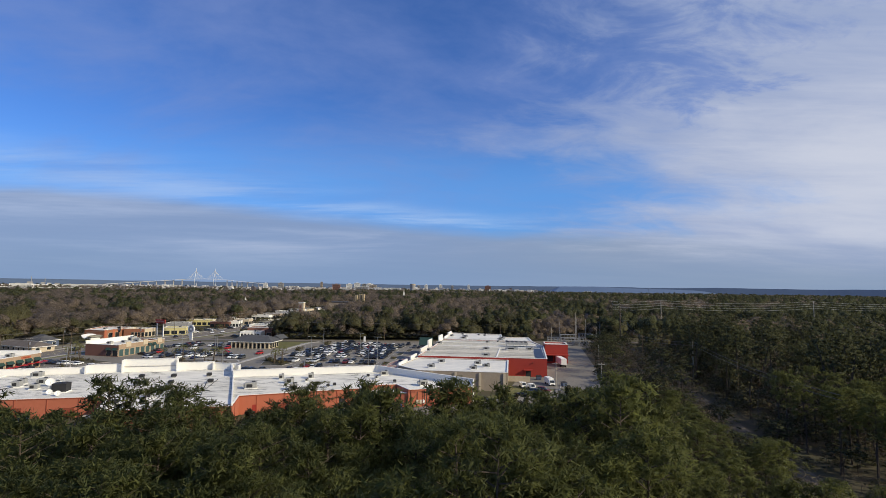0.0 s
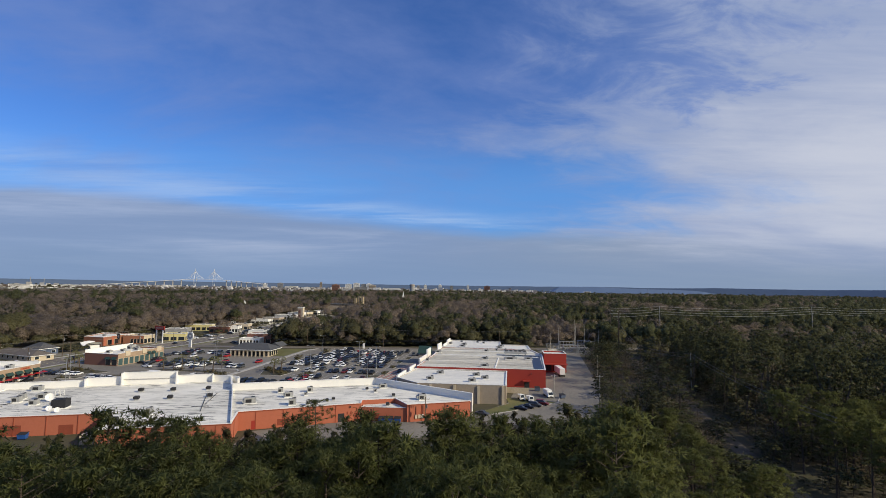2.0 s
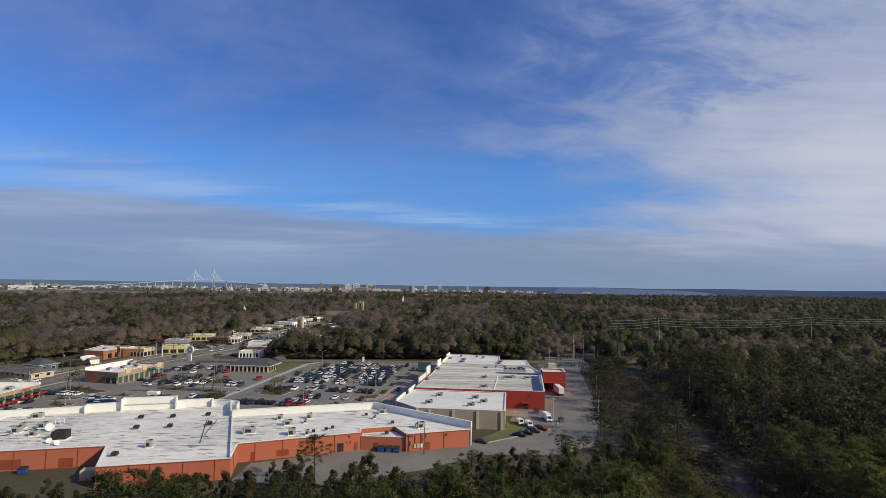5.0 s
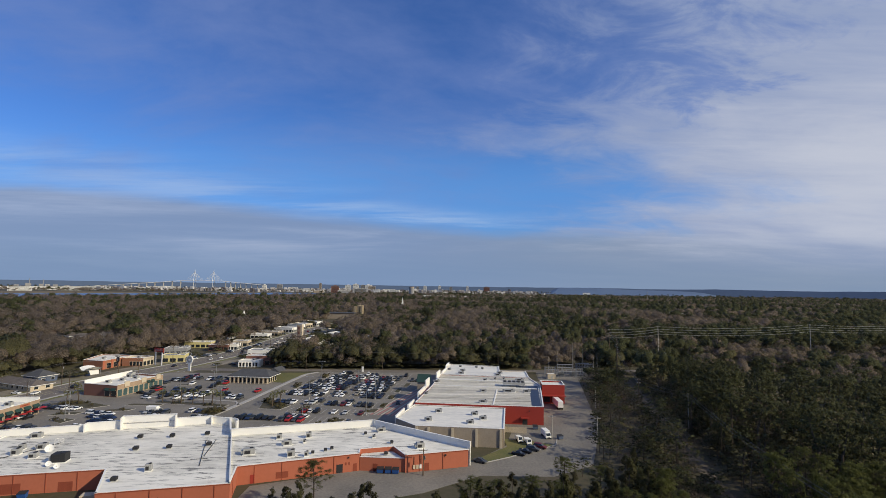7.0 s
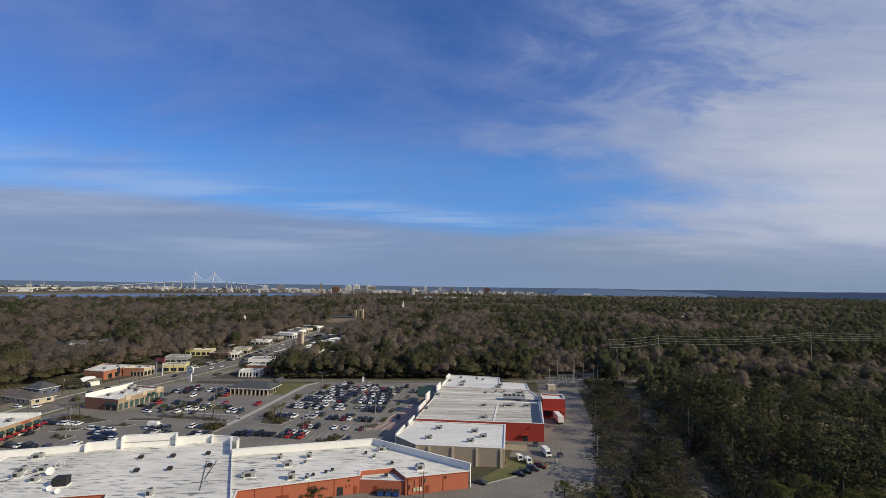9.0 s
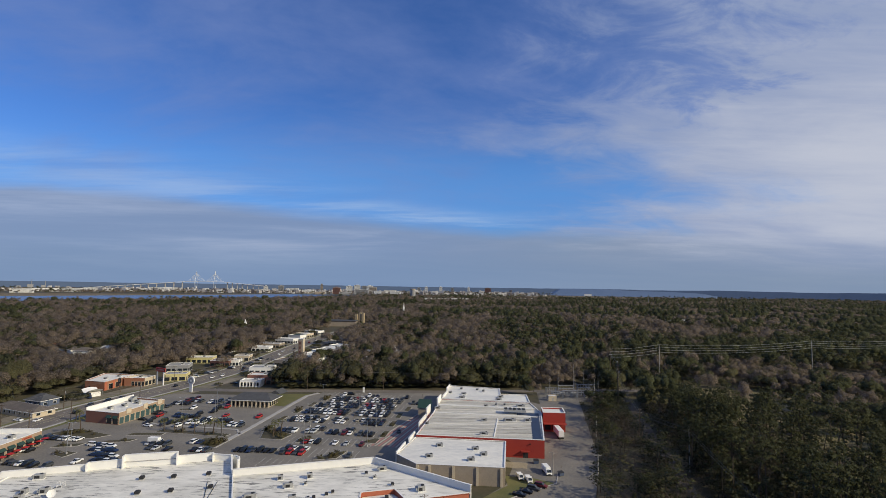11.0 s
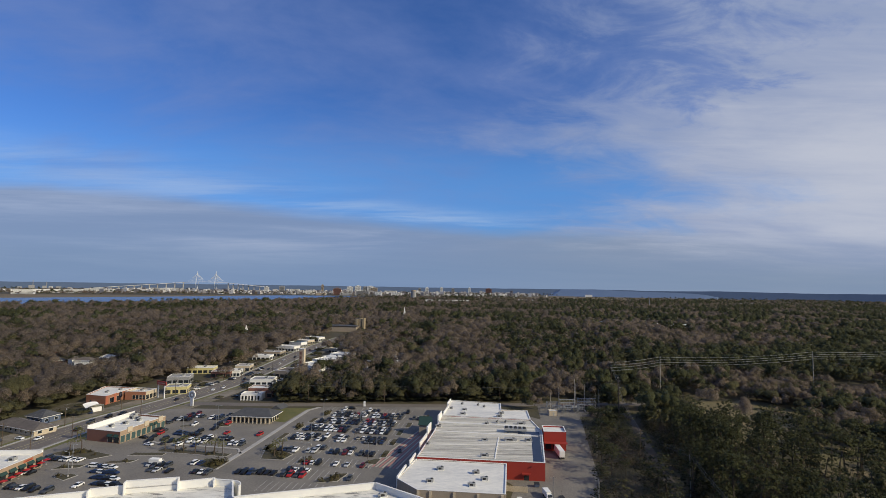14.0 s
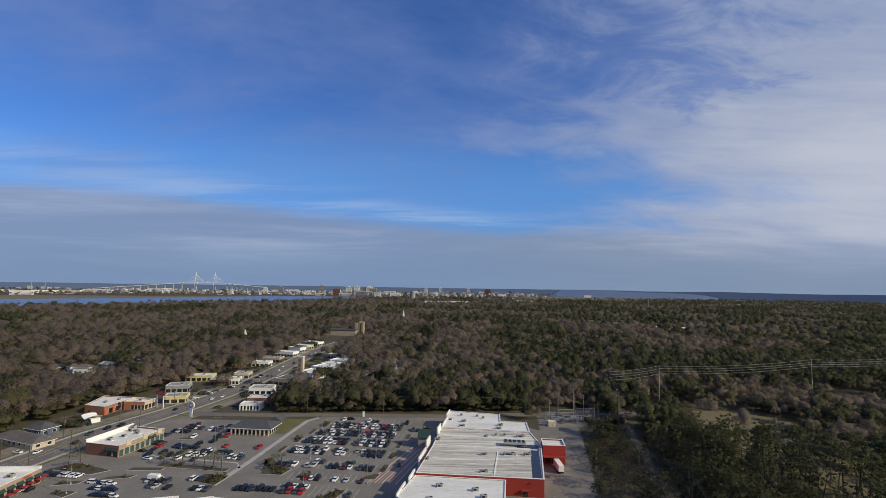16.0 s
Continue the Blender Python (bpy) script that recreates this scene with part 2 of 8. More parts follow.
M = dict(
    soil=material("forest_floor", (0.095, 0.075, 0.048), vary=0.8, scale=0.05, fine=0.6, tint=(0.045, 0.052, 0.022), bump=0.3),
    lawn=material("winter_lawn", (0.17, 0.15, 0.060), vary=0.8, scale=0.12, fine=2.0, tint=(0.075, 0.095, 0.030)),
    field=material("dry_field", (0.19, 0.145, 0.08), vary=0.9, scale=0.04, fine=0.8, tint=(0.125, 0.115, 0.05)),
    asphalt=material("asphalt", (0.235, 0.214, 0.180), vary=0.9, scale=0.06, fine=1.2, tint=(0.130, 0.121, 0.107), rough=0.9),
    road=material("road_asphalt", (0.19, 0.165, 0.138), vary=0.9, scale=0.05, fine=0.8, tint=(0.12, 0.108, 0.098), rough=0.9),
    gravel=material("gravel", (0.20, 0.185, 0.165), vary=0.9, scale=0.12, fine=2.5, tint=(0.075, 0.066, 0.05), rough=0.95, bump=0.4),
    concrete=material("concrete", (0.42, 0.40, 0.37), vary=0.6, scale=0.2, fine=3.0, tint=(0.26, 0.25, 0.23)),
    membrane=material("white_roof_membrane", (0.78, 0.755, 0.675), rough=0.85, vary=0.55, scale=0.10, fine=0.75, tint=(0.40, 0.41, 0.41), stretch=(0.5, 1.6, 1)),
    metalroof=material("standing_seam_roof", (0.75, 0.715, 0.62), rough=0.8, vary=1.0, scale=0.22, fine=1.3, tint=(0.26, 0.245, 0.21), stretch=(0.07, 1.9, 1)),
    white=material("white_paint", (0.80, 0.785, 0.735), rough=0.7, vary=0.3, scale=0.3, fine=3, tint=(0.60, 0.60, 0.58)),
    orange=material("orange_stucco", (0.44, 0.138, 0.078), rough=0.85, vary=0.5, scale=0.15, fine=1.5, tint=(0.36, 0.11, 0.062)),
    ochre=material("ochre_brick", (0.37, 0.30, 0.19), rough=0.9, vary=0.5, scale=0.3, tint=(0.28, 0.22, 0.14)),
    rust=material("rust_brick", (0.36, 0.155, 0.085), rough=0.9, vary=0.5, scale=0.3, fine=3, tint=(0.24, 0.11, 0.07)),
    orange_dark=material("orange_trim", (0.27, 0.065, 0.035), rough=0.8, vary=0.4),
    red=material("red_steel_siding", (0.33, 0.040, 0.028), rough=0.6, vary=0.45, scale=0.2, fine=2, tint=(0.24, 0.035, 0.025)),
    tanwall=material("tan_block", (0.36, 0.30, 0.23), rough=0.9, vary=0.6, scale=0.3, fine=2, tint=(0.24, 0.20, 0.155)),
    beige=material("beige_stucco", (0.58, 0.49, 0.36), rough=0.9, vary=0.4, scale=0.3),
    peach=material("peach_stucco", (0.40, 0.29, 0.20), rough=0.9, vary=0.5, scale=0.3),
    yellow=material("yellow_paint", (0.62, 0.55, 0.26), rough=0.8, vary=0.3),
    brick=material("brick", (0.21, 0.10, 0.072), rough=0.9, vary=0.7, scale=0.6, fine=5, tint=(0.17, 0.085, 0.065)),
    slate=material("dark_shingle", (0.085, 0.088, 0.095), rough=0.9, vary=0.6, scale=0.4, fine=3),
    brownroof=material("brown_shingle", (0.15, 0.13, 0.115), rough=0.9, vary=0.7, scale=0.4, fine=3),
    greyroof=material("grey_roof", (0.33, 0.33, 0.33), rough=0.85, vary=0.6, scale=0.2, fine=2),
    green=material("green_metal", (0.028, 0.062, 0.052), rough=0.6, vary=0.4),
    bluesteel=material("blue_grey_steel", (0.10, 0.13, 0.20), rough=0.6, vary=0.4),
    # roof membrane with blue shadow put into its base colour
    well=material("wet_blue_membrane", (0.040, 0.055, 0.095), rough=0.5, vary=0.6, scale=0.5, fine=3),
    unit=material("galvanised_unit", (0.42, 0.42, 0.40), rough=0.6, metal=0.2, vary=0.5, scale=1.2, fine=6),
    dark=material("dark_grille", (0.03, 0.03, 0.032), rough=0.7, vary=0.3),
    glass=material("dark_glass", (0.02, 0.026, 0.032), rough=0.08, vary=0.3, spec=0.6),
    teal=material("teal_glazing", (0.062, 0.105, 0.105), rough=0.35, vary=0.4),
    steel=material("galvanised_steel", (0.36, 0.37, 0.38), rough=0.5, metal=0.5, vary=0.4, scale=1, fine=5),
    wood=material("weathered_pole", (0.12, 0.088, 0.06), rough=0.9, vary=0.6, scale=1, fine=8, stretch=(1, 1, 0.2)),
    palepole=material("pale_pole", (0.42, 0.39, 0.34), rough=0.85, vary=0.5, scale=0.6, fine=4),
    cable=material("cable", (0.17, 0.16, 0.15), rough=0.6, vary=0.2),
    bark=material("pine_bark", (0.092, 0.072, 0.056), rough=0.95, vary=0.8, scale=1.5, fine=9, tint=(0.045, 0.034, 0.027), stretch=(1, 1, 0.3)),
    palebark=material("hardwood_bark", (0.17, 0.145, 0.12), rough=0.95, vary=0.8, scale=1.5, fine=9, tint=(0.09, 0.075, 0.062), stretch=(1, 1, 0.3)),
    needle=material("pine_needles", (0.172, 0.190, 0.058), rough=0.6, vary=0.5, scale=0.15, fine=2.5, tint=(0.112, 0.122, 0.044), island=0.15, object_random=0.45, through=0.58),
    farpine=material("pine_wood", (0.084, 0.092, 0.038), rough=0.8, vary=0.5, scale=0.03, fine=0.9, tint=(0.060, 0.064, 0.030), island=0.10, tree_tone=0.5, through=0.45, gaps=0.45),
    oak=material("live_oak_wood", (0.122, 0.114, 0.052), rough=0.8, vary=0.5, scale=0.03, fine=0.9, tint=(0.080, 0.078, 0.040), island=0.10, tree_tone=0.7, through=0.45, gaps=0.45),
    bare=material("bare_wood", (0.270, 0.208, 0.150), rough=0.9, vary=0.6, scale=0.012, fine=0.8, tint=(0.165, 0.135, 0.108), island=0.12, tree_tone=0.6, through=0.5, gaps=0.88),
    cedar=material("cedar_foliage", (0.088, 0.092, 0.034), rough=0.8, vary=0.6, scale=0.15, fine=1.5, tint=(0.068, 0.060, 0.030), island=0.12, object_random=0.5, through=0.5),
    shrub=material("shrub", (0.085, 0.085, 0.030), rough=0.8, vary=0.5, scale=0.5, fine=3, tint=(0.10, 0.07, 0.03), island=0.5, through=0.25),
    palm=material("palm_frond", (0.16, 0.17, 0.055), rough=0.7, vary=0.5, scale=0.6, fine=3, tint=(0.10, 0.085, 0.03), island=0.4, through=0.25),
    water=material("river_water", (0.055, 0.095, 0.20), rough=0.25, vary=0.5, scale=0.004, fine=0.03, tint=(0.035, 0.062, 0.13), spec=0.5),
    marsh=material("marsh_grass", (0.19, 0.145, 0.085), rough=0.95, vary=0.8, scale=0.004, fine=0.05, tint=(0.115, 0.10, 0.06)),
    # distance haze is mixed into this blue; the land itself is wooded
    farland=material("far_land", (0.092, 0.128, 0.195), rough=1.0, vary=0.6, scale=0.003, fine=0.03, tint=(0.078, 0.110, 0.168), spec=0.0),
    # paler than the river: the reflected sky is put into the colour
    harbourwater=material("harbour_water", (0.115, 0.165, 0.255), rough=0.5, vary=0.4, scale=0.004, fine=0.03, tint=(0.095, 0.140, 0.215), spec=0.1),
    apron=material("worn_apron", (0.25, 0.215, 0.17), vary=1.0, scale=0.05, fine=0.25, tint=(0.125, 0.115, 0.07), rough=0.9),
    # gravel browned and darkened to include shade from the trees beside it
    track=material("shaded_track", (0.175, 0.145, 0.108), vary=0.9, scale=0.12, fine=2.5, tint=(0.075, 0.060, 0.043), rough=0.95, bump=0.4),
    stripe=material("white_road_paint", (0.62, 0.60, 0.56), rough=0.8, vary=0.6, scale=0.5, fine=4, tint=(0.36, 0.34, 0.32)),
    tanstripe=material("faded_tan_paving", (0.46, 0.40, 0.33), rough=0.85, vary=0.6, scale=0.5, fine=4, tint=(0.30, 0.26, 0.22)),
    pinkstripe=material("faded_red_paving", (0.42, 0.19, 0.165), rough=0.85, vary=0.6, scale=0.4, fine=3, tint=(0.30, 0.16, 0.145)),
    tyre=material("tyre_rubber", (0.016, 0.016, 0.017), rough=0.9, vary=0.2),
    lamp_red=material("tail_lamp", (0.25, 0.012, 0.01), rough=0.3, vary=0.1),
    lamp_white=material("head_lamp", (0.75, 0.76, 0.76), rough=0.2, vary=0.1),
)
PAINT = {
    "white": (0.78, 0.78, 0.77), "black": (0.012, 0.012, 0.014), "silver": (0.45, 0.46, 0.47), "dark grey": (0.06, 0.064, 0.07),
    "red": (0.36, 0.022, 0.02), "dark blue": (0.016, 0.030, 0.080), "maroon": (0.12, 0.018, 0.02), "beige": (0.36, 0.32, 0.25),
}
for _c, _v in PAINT.items():
    M["paint " + _c] = material("car_paint_" + _c.replace(" ", "_"), _v, rough=0.38, metal=0.0, vary=0.15, scale=1.0, spec=0.35)

# ---- building blocks ----
class Shape:
    """Collects vertices and faces of one mesh."""

    def __init__(self):
        self.v, self.f = [], []

    def add(self, verts, faces):
        k = len(self.v)
        self.v += [tuple(p) for p in verts]
        self.f += [tuple(i + k for i in q) for q in faces]
        return self

    def prism(self, poly, z0, z1):
        n = len(poly)
        area = sum(poly[i][0] * poly[(i + 1) % n][1] - poly[(i + 1) % n][0] * poly[i][1] for i in range(n))
        if area < 0:
            poly = poly[::-1]
        vs = [(x, y, z0) for x, y in poly] + [(x, y, z1) for x, y in poly]
        fs = [tuple(range(n))[::-1], tuple(range(n, 2 * n))] + [(i, (i + 1) % n, n + (i + 1) % n, n + i) for i in range(n)]
        return self.add(vs, fs)

    def box(self, cx, cy, z0, sx, sy, sz, turn=0.0, chamfer=0.0):
        c, s = math.cos(radians(turn)), math.sin(radians(turn))
        hx, hy = sx / 2, sy / 2

        def w(x, y, z):
            return (cx + x * c - y * s, cy + x * s + y * c, z)
        if not chamfer:
            vs = [w(x, y, z) for z in (z0, z0 + sz) for x, y in ((-hx, -hy), (hx, -hy), (hx, hy), (-hx, hy))]
            return self.add(vs, [(3, 2, 1, 0), (4, 5, 6, 7), (0, 1, 5, 4), (1, 2, 6, 5), (2, 3, 7, 6), (3, 0, 4, 7)])
        e = chamfer
        vs = [w(x, y, z) for z, k in ((z0, 0), (z0 + sz - e, 0), (z0 + sz, e)) for x, y in ((-hx + k, -hy + k), (hx - k, -hy + k), (hx - k, hy - k), (-hx + k, hy - k))]
        fs = [(3, 2, 1, 0), (8, 9, 10, 11)]
        for b in (0, 4):
            fs += [(b + i, b + (i + 1) % 4, b + 4 + (i + 1) % 4, b + 4 + i) for i in range(4)]
        return self.add(vs, fs)

    def tube(self, p, q, r0, r1=None, sides=6):
        r1 = r0 if r1 is None else r1
        p, q = Vector(p), Vector(q)
        d = (q - p).normalized()
        a = d.orthogonal().normalized()
        b = d.cross(a)
        ring = [(a * math.cos(2 * math.pi * i / sides) + b * math.sin(2 * math.pi * i / sides)) for i in range(sides)]
        vs = [p + k * r0 for k in ring] + [q + k * r1 for k in ring]
        fs = [(i, (i + 1) % sides, sides + (i + 1) % sides, sides + i) for i in range(sides)] + [tuple(range(sides))[::-1], tuple(range(sides, 2 * sides))]
        return self.add(vs, fs)

    def sweep(self, pts, r, sides=4):
        """One unbroken thin tube along a line of points."""
        k = len(self.v)
        for i, p in enumerate(pts):
            d = (Vector(pts[min(i + 1, len(pts) - 1)]) - Vector(pts[max(i - 1, 0)])).normalized()
            a = d.cross(Vector((0, 0, 1))).normalized()
            b = d.cross(a)
            self.v += [tuple(Vector(p) + (a * math.cos(2 * math.pi * j / sides) + b * math.sin(2 * math.pi * j / sides)) * r) for j in range(sides)]
        self.f += [(k + i * sides + j, k + i * sides + (j + 1) % sides, k + (i + 1) * sides + (j + 1) % sides, k + (i + 1) * sides + j) for i in range(len(pts) - 1) for j in range(sides)]
        return self

    def wall(self, a, b, z0, z1, thick):
        """An upright slab from a to b, its thickness to the left of that way."""
        ax, ay, bx, by = *a, *b
        L = math.hypot(bx - ax, by - ay)
        nx, ny = -(by - ay) / L * thick, (bx - ax) / L * thick
        return self.prism([(ax, ay), (bx, by), (bx + nx, by + ny), (ax + nx, ay + ny)], z0, z1)

    def mesh(self, name, mat):
        me = bpy.data.meshes.new(name)
        me.from_pydata(self.v, [], self.f)
        me.materials.append(mat)
        me.update()
        return me


def part(name, shape, mat, parent=None, label=""):
    ob = new(name, shape.mesh(name, mat) if isinstance(shape, Shape) else shape)
    if parent is not None:
        ob.parent = parent
        ob.matrix_parent_inverse = parent.matrix_world.inverted() if parent.type == "EMPTY" else Matrix()
    if label:
        ob["label"] = label
    return ob


def thing(name, x=0, y=0, z=0, label="", category="", group="", kind="", turn=0):
    ob = new(name)
    ob.empty_display_size = 0.5
    ob.matrix_world = pose(x, y, z, 0, 0, turn)
    return tagged(ob, label, category, group, kind)


def local(name, shape, mat, parent, label=""):
    """A part whose shape is given in its thing's own space."""
    ob = new(name, shape.mesh(name, mat) if isinstance(shape, Shape) else shape)
    ob.parent = parent
    if label:
        ob["label"] = label
    return ob


def between(a, b, k):
    return (a[0] + (b[0] - a[0]) * k, a[1] + (b[1] - a[1]) * k)


TURN = -6.8
UX, UY = math.cos(radians(TURN)), math.sin(radians(TURN))


def lot(u, v):
    """The shopping centre's own axes: u along the rows, v away, from the drive's corner."""
    return (-88.4 + 0.982 * (u * UX - v * UY), 235.6 + 0.982 * (u * UY + v * UX))


def inside(px, py, poly):
    res = np.zeros(px.shape, bool)
    n = len(poly)
    for i in range(n):
        (x0, y0), (x1, y1) = poly[i], poly[(i + 1) % n]
        if y0 == y1:
            continue
        hit = ((y0 > py) != (y1 > py)) & (px < (x1 - x0) * (py - y0) / (y1 - y0) + x0)
        res ^= hit
    return res


def near_line(px, py, pts, width):
    res = np.zeros(px.shape, bool)
    for (x0, y0), (x1, y1) in zip(pts[:-1], pts[1:]):
        dx, dy = x1 - x0, y1 - y0
        t = np.clip(((px - x0) * dx + (py - y0) * dy) / (dx * dx + dy * dy), 0, 1)
        res |= np.hypot(px - x0 - t * dx, py - y0 - t * dy) < width
    return res


def ribbon(pts, width, z0, z1):
    """A strip of even width along a bent line, as a prism."""
    left, right = [], []
    for i, p in enumerate(pts):
        a, b = pts[max(i - 1, 0)], pts[min(i + 1, len(pts) - 1)]
        L = math.hypot(b[0] - a[0], b[1] - a[1])
        nx, ny = -(b[1] - a[1]) / L * width / 2, (b[0] - a[0]) / L * width / 2
        left.append((p[0] + nx, p[1] + ny))
        right.append((p[0] - nx, p[1] - ny))
    s = Shape()
    for i in range(len(pts) - 1):
        s.prism([right[i], right[i + 1], left[i + 1], left[i]], z0, z1)
    return s


# ---- ground, water, roads ----
MAIN_ROAD = [(-214, 60), (-212, 170), (-207, 205), (-200.5, 230), (-198.3, 248), (-197.5, 262), (-195, 278), (-190.2, 296), (-185, 314), (-179.5, 334), (-174.5, 357), (-169.5, 384), (-166, 419), (-164, 465), (-164, 515), (-163.5, 560), (-160, 640), (-150, 732), (-137, 800), (-118, 883.7), (-70, 1001)]
RAIL_ROAD = [(63, 20), (68, 70), (74, 108), (80.5, 140), (89, 176), (96.5, 210), (104.5, 248), (115.5, 300), (128, 365), (150, 480), (215, 760), (300, 1100)]
SIDE_ROAD = [(-166.9, 325), (-110, 325), (-77.6, 327.9), (0, 329.9), (58.9, 337.7), (117.8, 343.6), (174.8, 345.6)]
LOT_AREA = [(-201, 150), (-140, 160), (-60, 184), (-22, 186), (-11.8, 201.2), (2, 294.5), (5.9, 325.9), (-77.6, 323), (-82.5, 316.1), (-110, 312.2), (-157.1, 312.2), (-186.6, 308.3), (-195.4, 265.1)]
SERVICE_AREA = [(-30, 147), (-28, 138), (-5, 141), (12, 150), (35, 150), (50, 160), (56, 176), (66, 205), (74, 245), (84, 296), (90, 330), (66, 332), (60, 300), (40, 325), (8, 328), (20, 215), (30, 200), (24, 178), (12, 163), (-8, 148)]
SUBSTATION = [(60.9, 306.3), (102.1, 310.2), (106.1, 338.7), (64.8, 335.8)]
FIELD_A = [(142, 258), (196, 252), (238, 330), (231.8, 359.3), (166.9, 353.4)]
FIELD_B = [(166, 208), (200, 200), (236, 222), (240, 250), (205, 256), (172, 240)]
FIELD_C = [(294.6, 371.1), (392.8, 365.2), (402.6, 412.4), (324.1, 416.3)]
FIELD_D = [(150, 172), (190, 168), (200, 190), (162, 196)]
RIVER = [(-2553.2, 1453.3), (-1337.5, 1472.9), (-975.1, 1757.7), (-687.4, 2111.2), (-549.9, 2376.4), (-423.2, 2739.7), (-324.1, 3093.2), (-275, 3387.8), (-412.4, 3358.4), (-687.4, 3201.2), (-1027.2, 3093.2), (-1391.5, 2513.8), (-1790.2, 2003.2), (-2847.8, 1914.8)]
HARBOUR = [(1011.5, 4320.7), (1473, 4222.5), (1964, 4173.4), (2337.2, 4153.8), (2376.4, 4222.5), (2111.3, 4360), (1964, 4389.5), (1178.4, 4693.9), (991.8, 4703.7)]

ground = Shape()
GRID_R, GRID_N = [0, 60, 140, 300, 600, 1200, 2400, 3600, 4960], 48
gv = [(0.0, 0.0, 0.0)]
for r in GRID_R[1:]:
    gv += [(r * math.cos(2 * math.pi * i / GRID_N), r * math.sin(2 * math.pi * i / GRID_N), 0.0) for i in range(GRID_N)]
gf = [(0, 1 + i, 1 + (i + 1) % GRID_N) for i in range(GRID_N)]
for k in range(len(GRID_R) - 2):
    a, b = 1 + k * GRID_N, 1 + (k + 1) * GRID_N
    gf += [(a + i, b + i, b + (i + 1) % GRID_N, a + (i + 1) % GRID_N) for i in range(GRID_N)]
ground.add(gv, gf)
tagged(part("ground", ground, M["soil"]), "brown leaf-littered ground under woods and scrub", "ground", kind="structure")


def sheet(name, poly, mat, z, label, category):
    return tagged(part(name, Shape().prism(poly, -0.5, z), mat), label, category, kind="structure")


sheet("parking_lot", LOT_AREA, M["asphalt"], 0.06, "worn grey asphalt parking lot of the shopping centre", "parking lot")
sheet("service_yard", SERVICE_AREA, M["asphalt"], 0.06, "grey asphalt service yard behind the stores", "yard")
sheet("rear_drive", [(-53, 127), (-53, 140), (-24, 153), (-10, 151.5), (9, 157), (14, 151), (-4, 137), (-30, 126)], M["asphalt"], 0.055, "grey asphalt drive behind the strip mall", "drive")
sheet("substation_yard", SUBSTATION, M["gravel"], 0.05, "pale gravel yard of the electric substation", "yard")
sheet("field", FIELD_A, M["field"], 0.07, "dry straw-coloured clearing between the woods", "field")
sheet("field", FIELD_B, M["field"], 0.04, "dry brown clearing with sparse trees", "field")
sheet("field", FIELD_D, M["field"], 0.05, "small grassy brown gap in the pine wood", "field")
sheet("field", FIELD_C, M["lawn"], 0.08, "far dry clearing among trees", "field")
tagged(part("pavement", ribbon(MAIN_ROAD[2:17], 50.0, -0.5, 0.035), M["apron"]), "worn tan concrete and asphalt aprons beside the main road", "pavement", kind="structure")
tagged(part("road", ribbon(MAIN_ROAD, 16.0, -0.5, 0.07), M["road"]), "five-lane grey asphalt main road", "road", kind="structure")
tagged(part("side_road", ribbon(SIDE_ROAD, 8.0, -0.5, 0.08), M["road"]), "narrow asphalt street along the woods", "road", kind="structure")
tagged(part("rail_track_road", ribbon(RAIL_ROAD, 4.2, -0.5, 0.05), M["track"]), "gravel track running straight between the woods, tree shade toned into its colour", "track", kind="structure")
tagged(part("river", Shape().prism(RIVER, -0.5, 0.6), M["water"]), "wide blue tidal river", "water", kind="structure")
tagged(part("harbour", Shape().prism(HARBOUR, -0.5, 0.6), M["water"]), "pale open harbour water", "water", kind="structure")
MARSH_NEAR = [(-2553.2, 1355.1), (-1276.6, 1394.4), (-1080.2, 1571.1), (-982, 1738.1), (-1337.5, 1472.9), (-2553.2, 1453.3)]
MARSH_FAR = [(-2847.8, 1914.8), (-1790.2, 2003.2), (-1391.5, 2513.8), (-1027.2, 3093.2), (-1080.2, 3201.2), (-1571.2, 2749.5), (-2258.6, 2454.9), (-3142.4, 2454.9)]
MARSH_RIGHT = [(196.4, 2945.9), (883.8, 3338.7), (1571.2, 3535.1), (2553.2, 3633.3), (2651.4, 4173.4), (2337.2, 4153.8), (1473, 4222.5), (1011.5, 4320.7), (491, 3535.1)]
for poly, lab in ((MARSH_NEAR, "brown marsh on the near bank"), (MARSH_FAR, "brown marsh grass on the far bank"), (MARSH_RIGHT, "dull brown marsh before the harbour")):
    tagged(part("marsh", Shape().prism(poly, -0.5, 0.5), M["marsh"]), lab + " of the tidal river", "marsh", kind="structure")

# the far shore: a low uneven ring that closes the view, woods and, at one bearing, the open harbour
RN = 360


def shore(name, span, top, mat, label, category):
    rv, rf = [], []
    for i in span:
        a = 2 * math.pi * i / RN
        h = top + 12 * max(0.0, math.cos(a)) + (5 * noise.noise((math.cos(a) * 9, math.sin(a) * 9, 0)) + 3 * noise.noise((math.cos(a) * 60, math.sin(a) * 60, 3)) if mat is M["farland"] else 0)
        c, s_ = math.cos(a), math.sin(a)
        rv += [(4560 * c, 4560 * s_, 0.3) if mat is M["water"] else (4790 * c, 4790 * s_, -2), (4890 * c, 4890 * s_, h), (4950 * c, 4950 * s_, -2)]
    for i in range(len(span) - 1):
        rf += [(3 * i + 1, 3 * i + 4, 3 * i + 3, 3 * i), (3 * i + 2, 3 * i + 5, 3 * i + 4, 3 * i + 1)]
    tagged(part(name, Shape().add(rv, rf), mat), label, category, kind="structure")


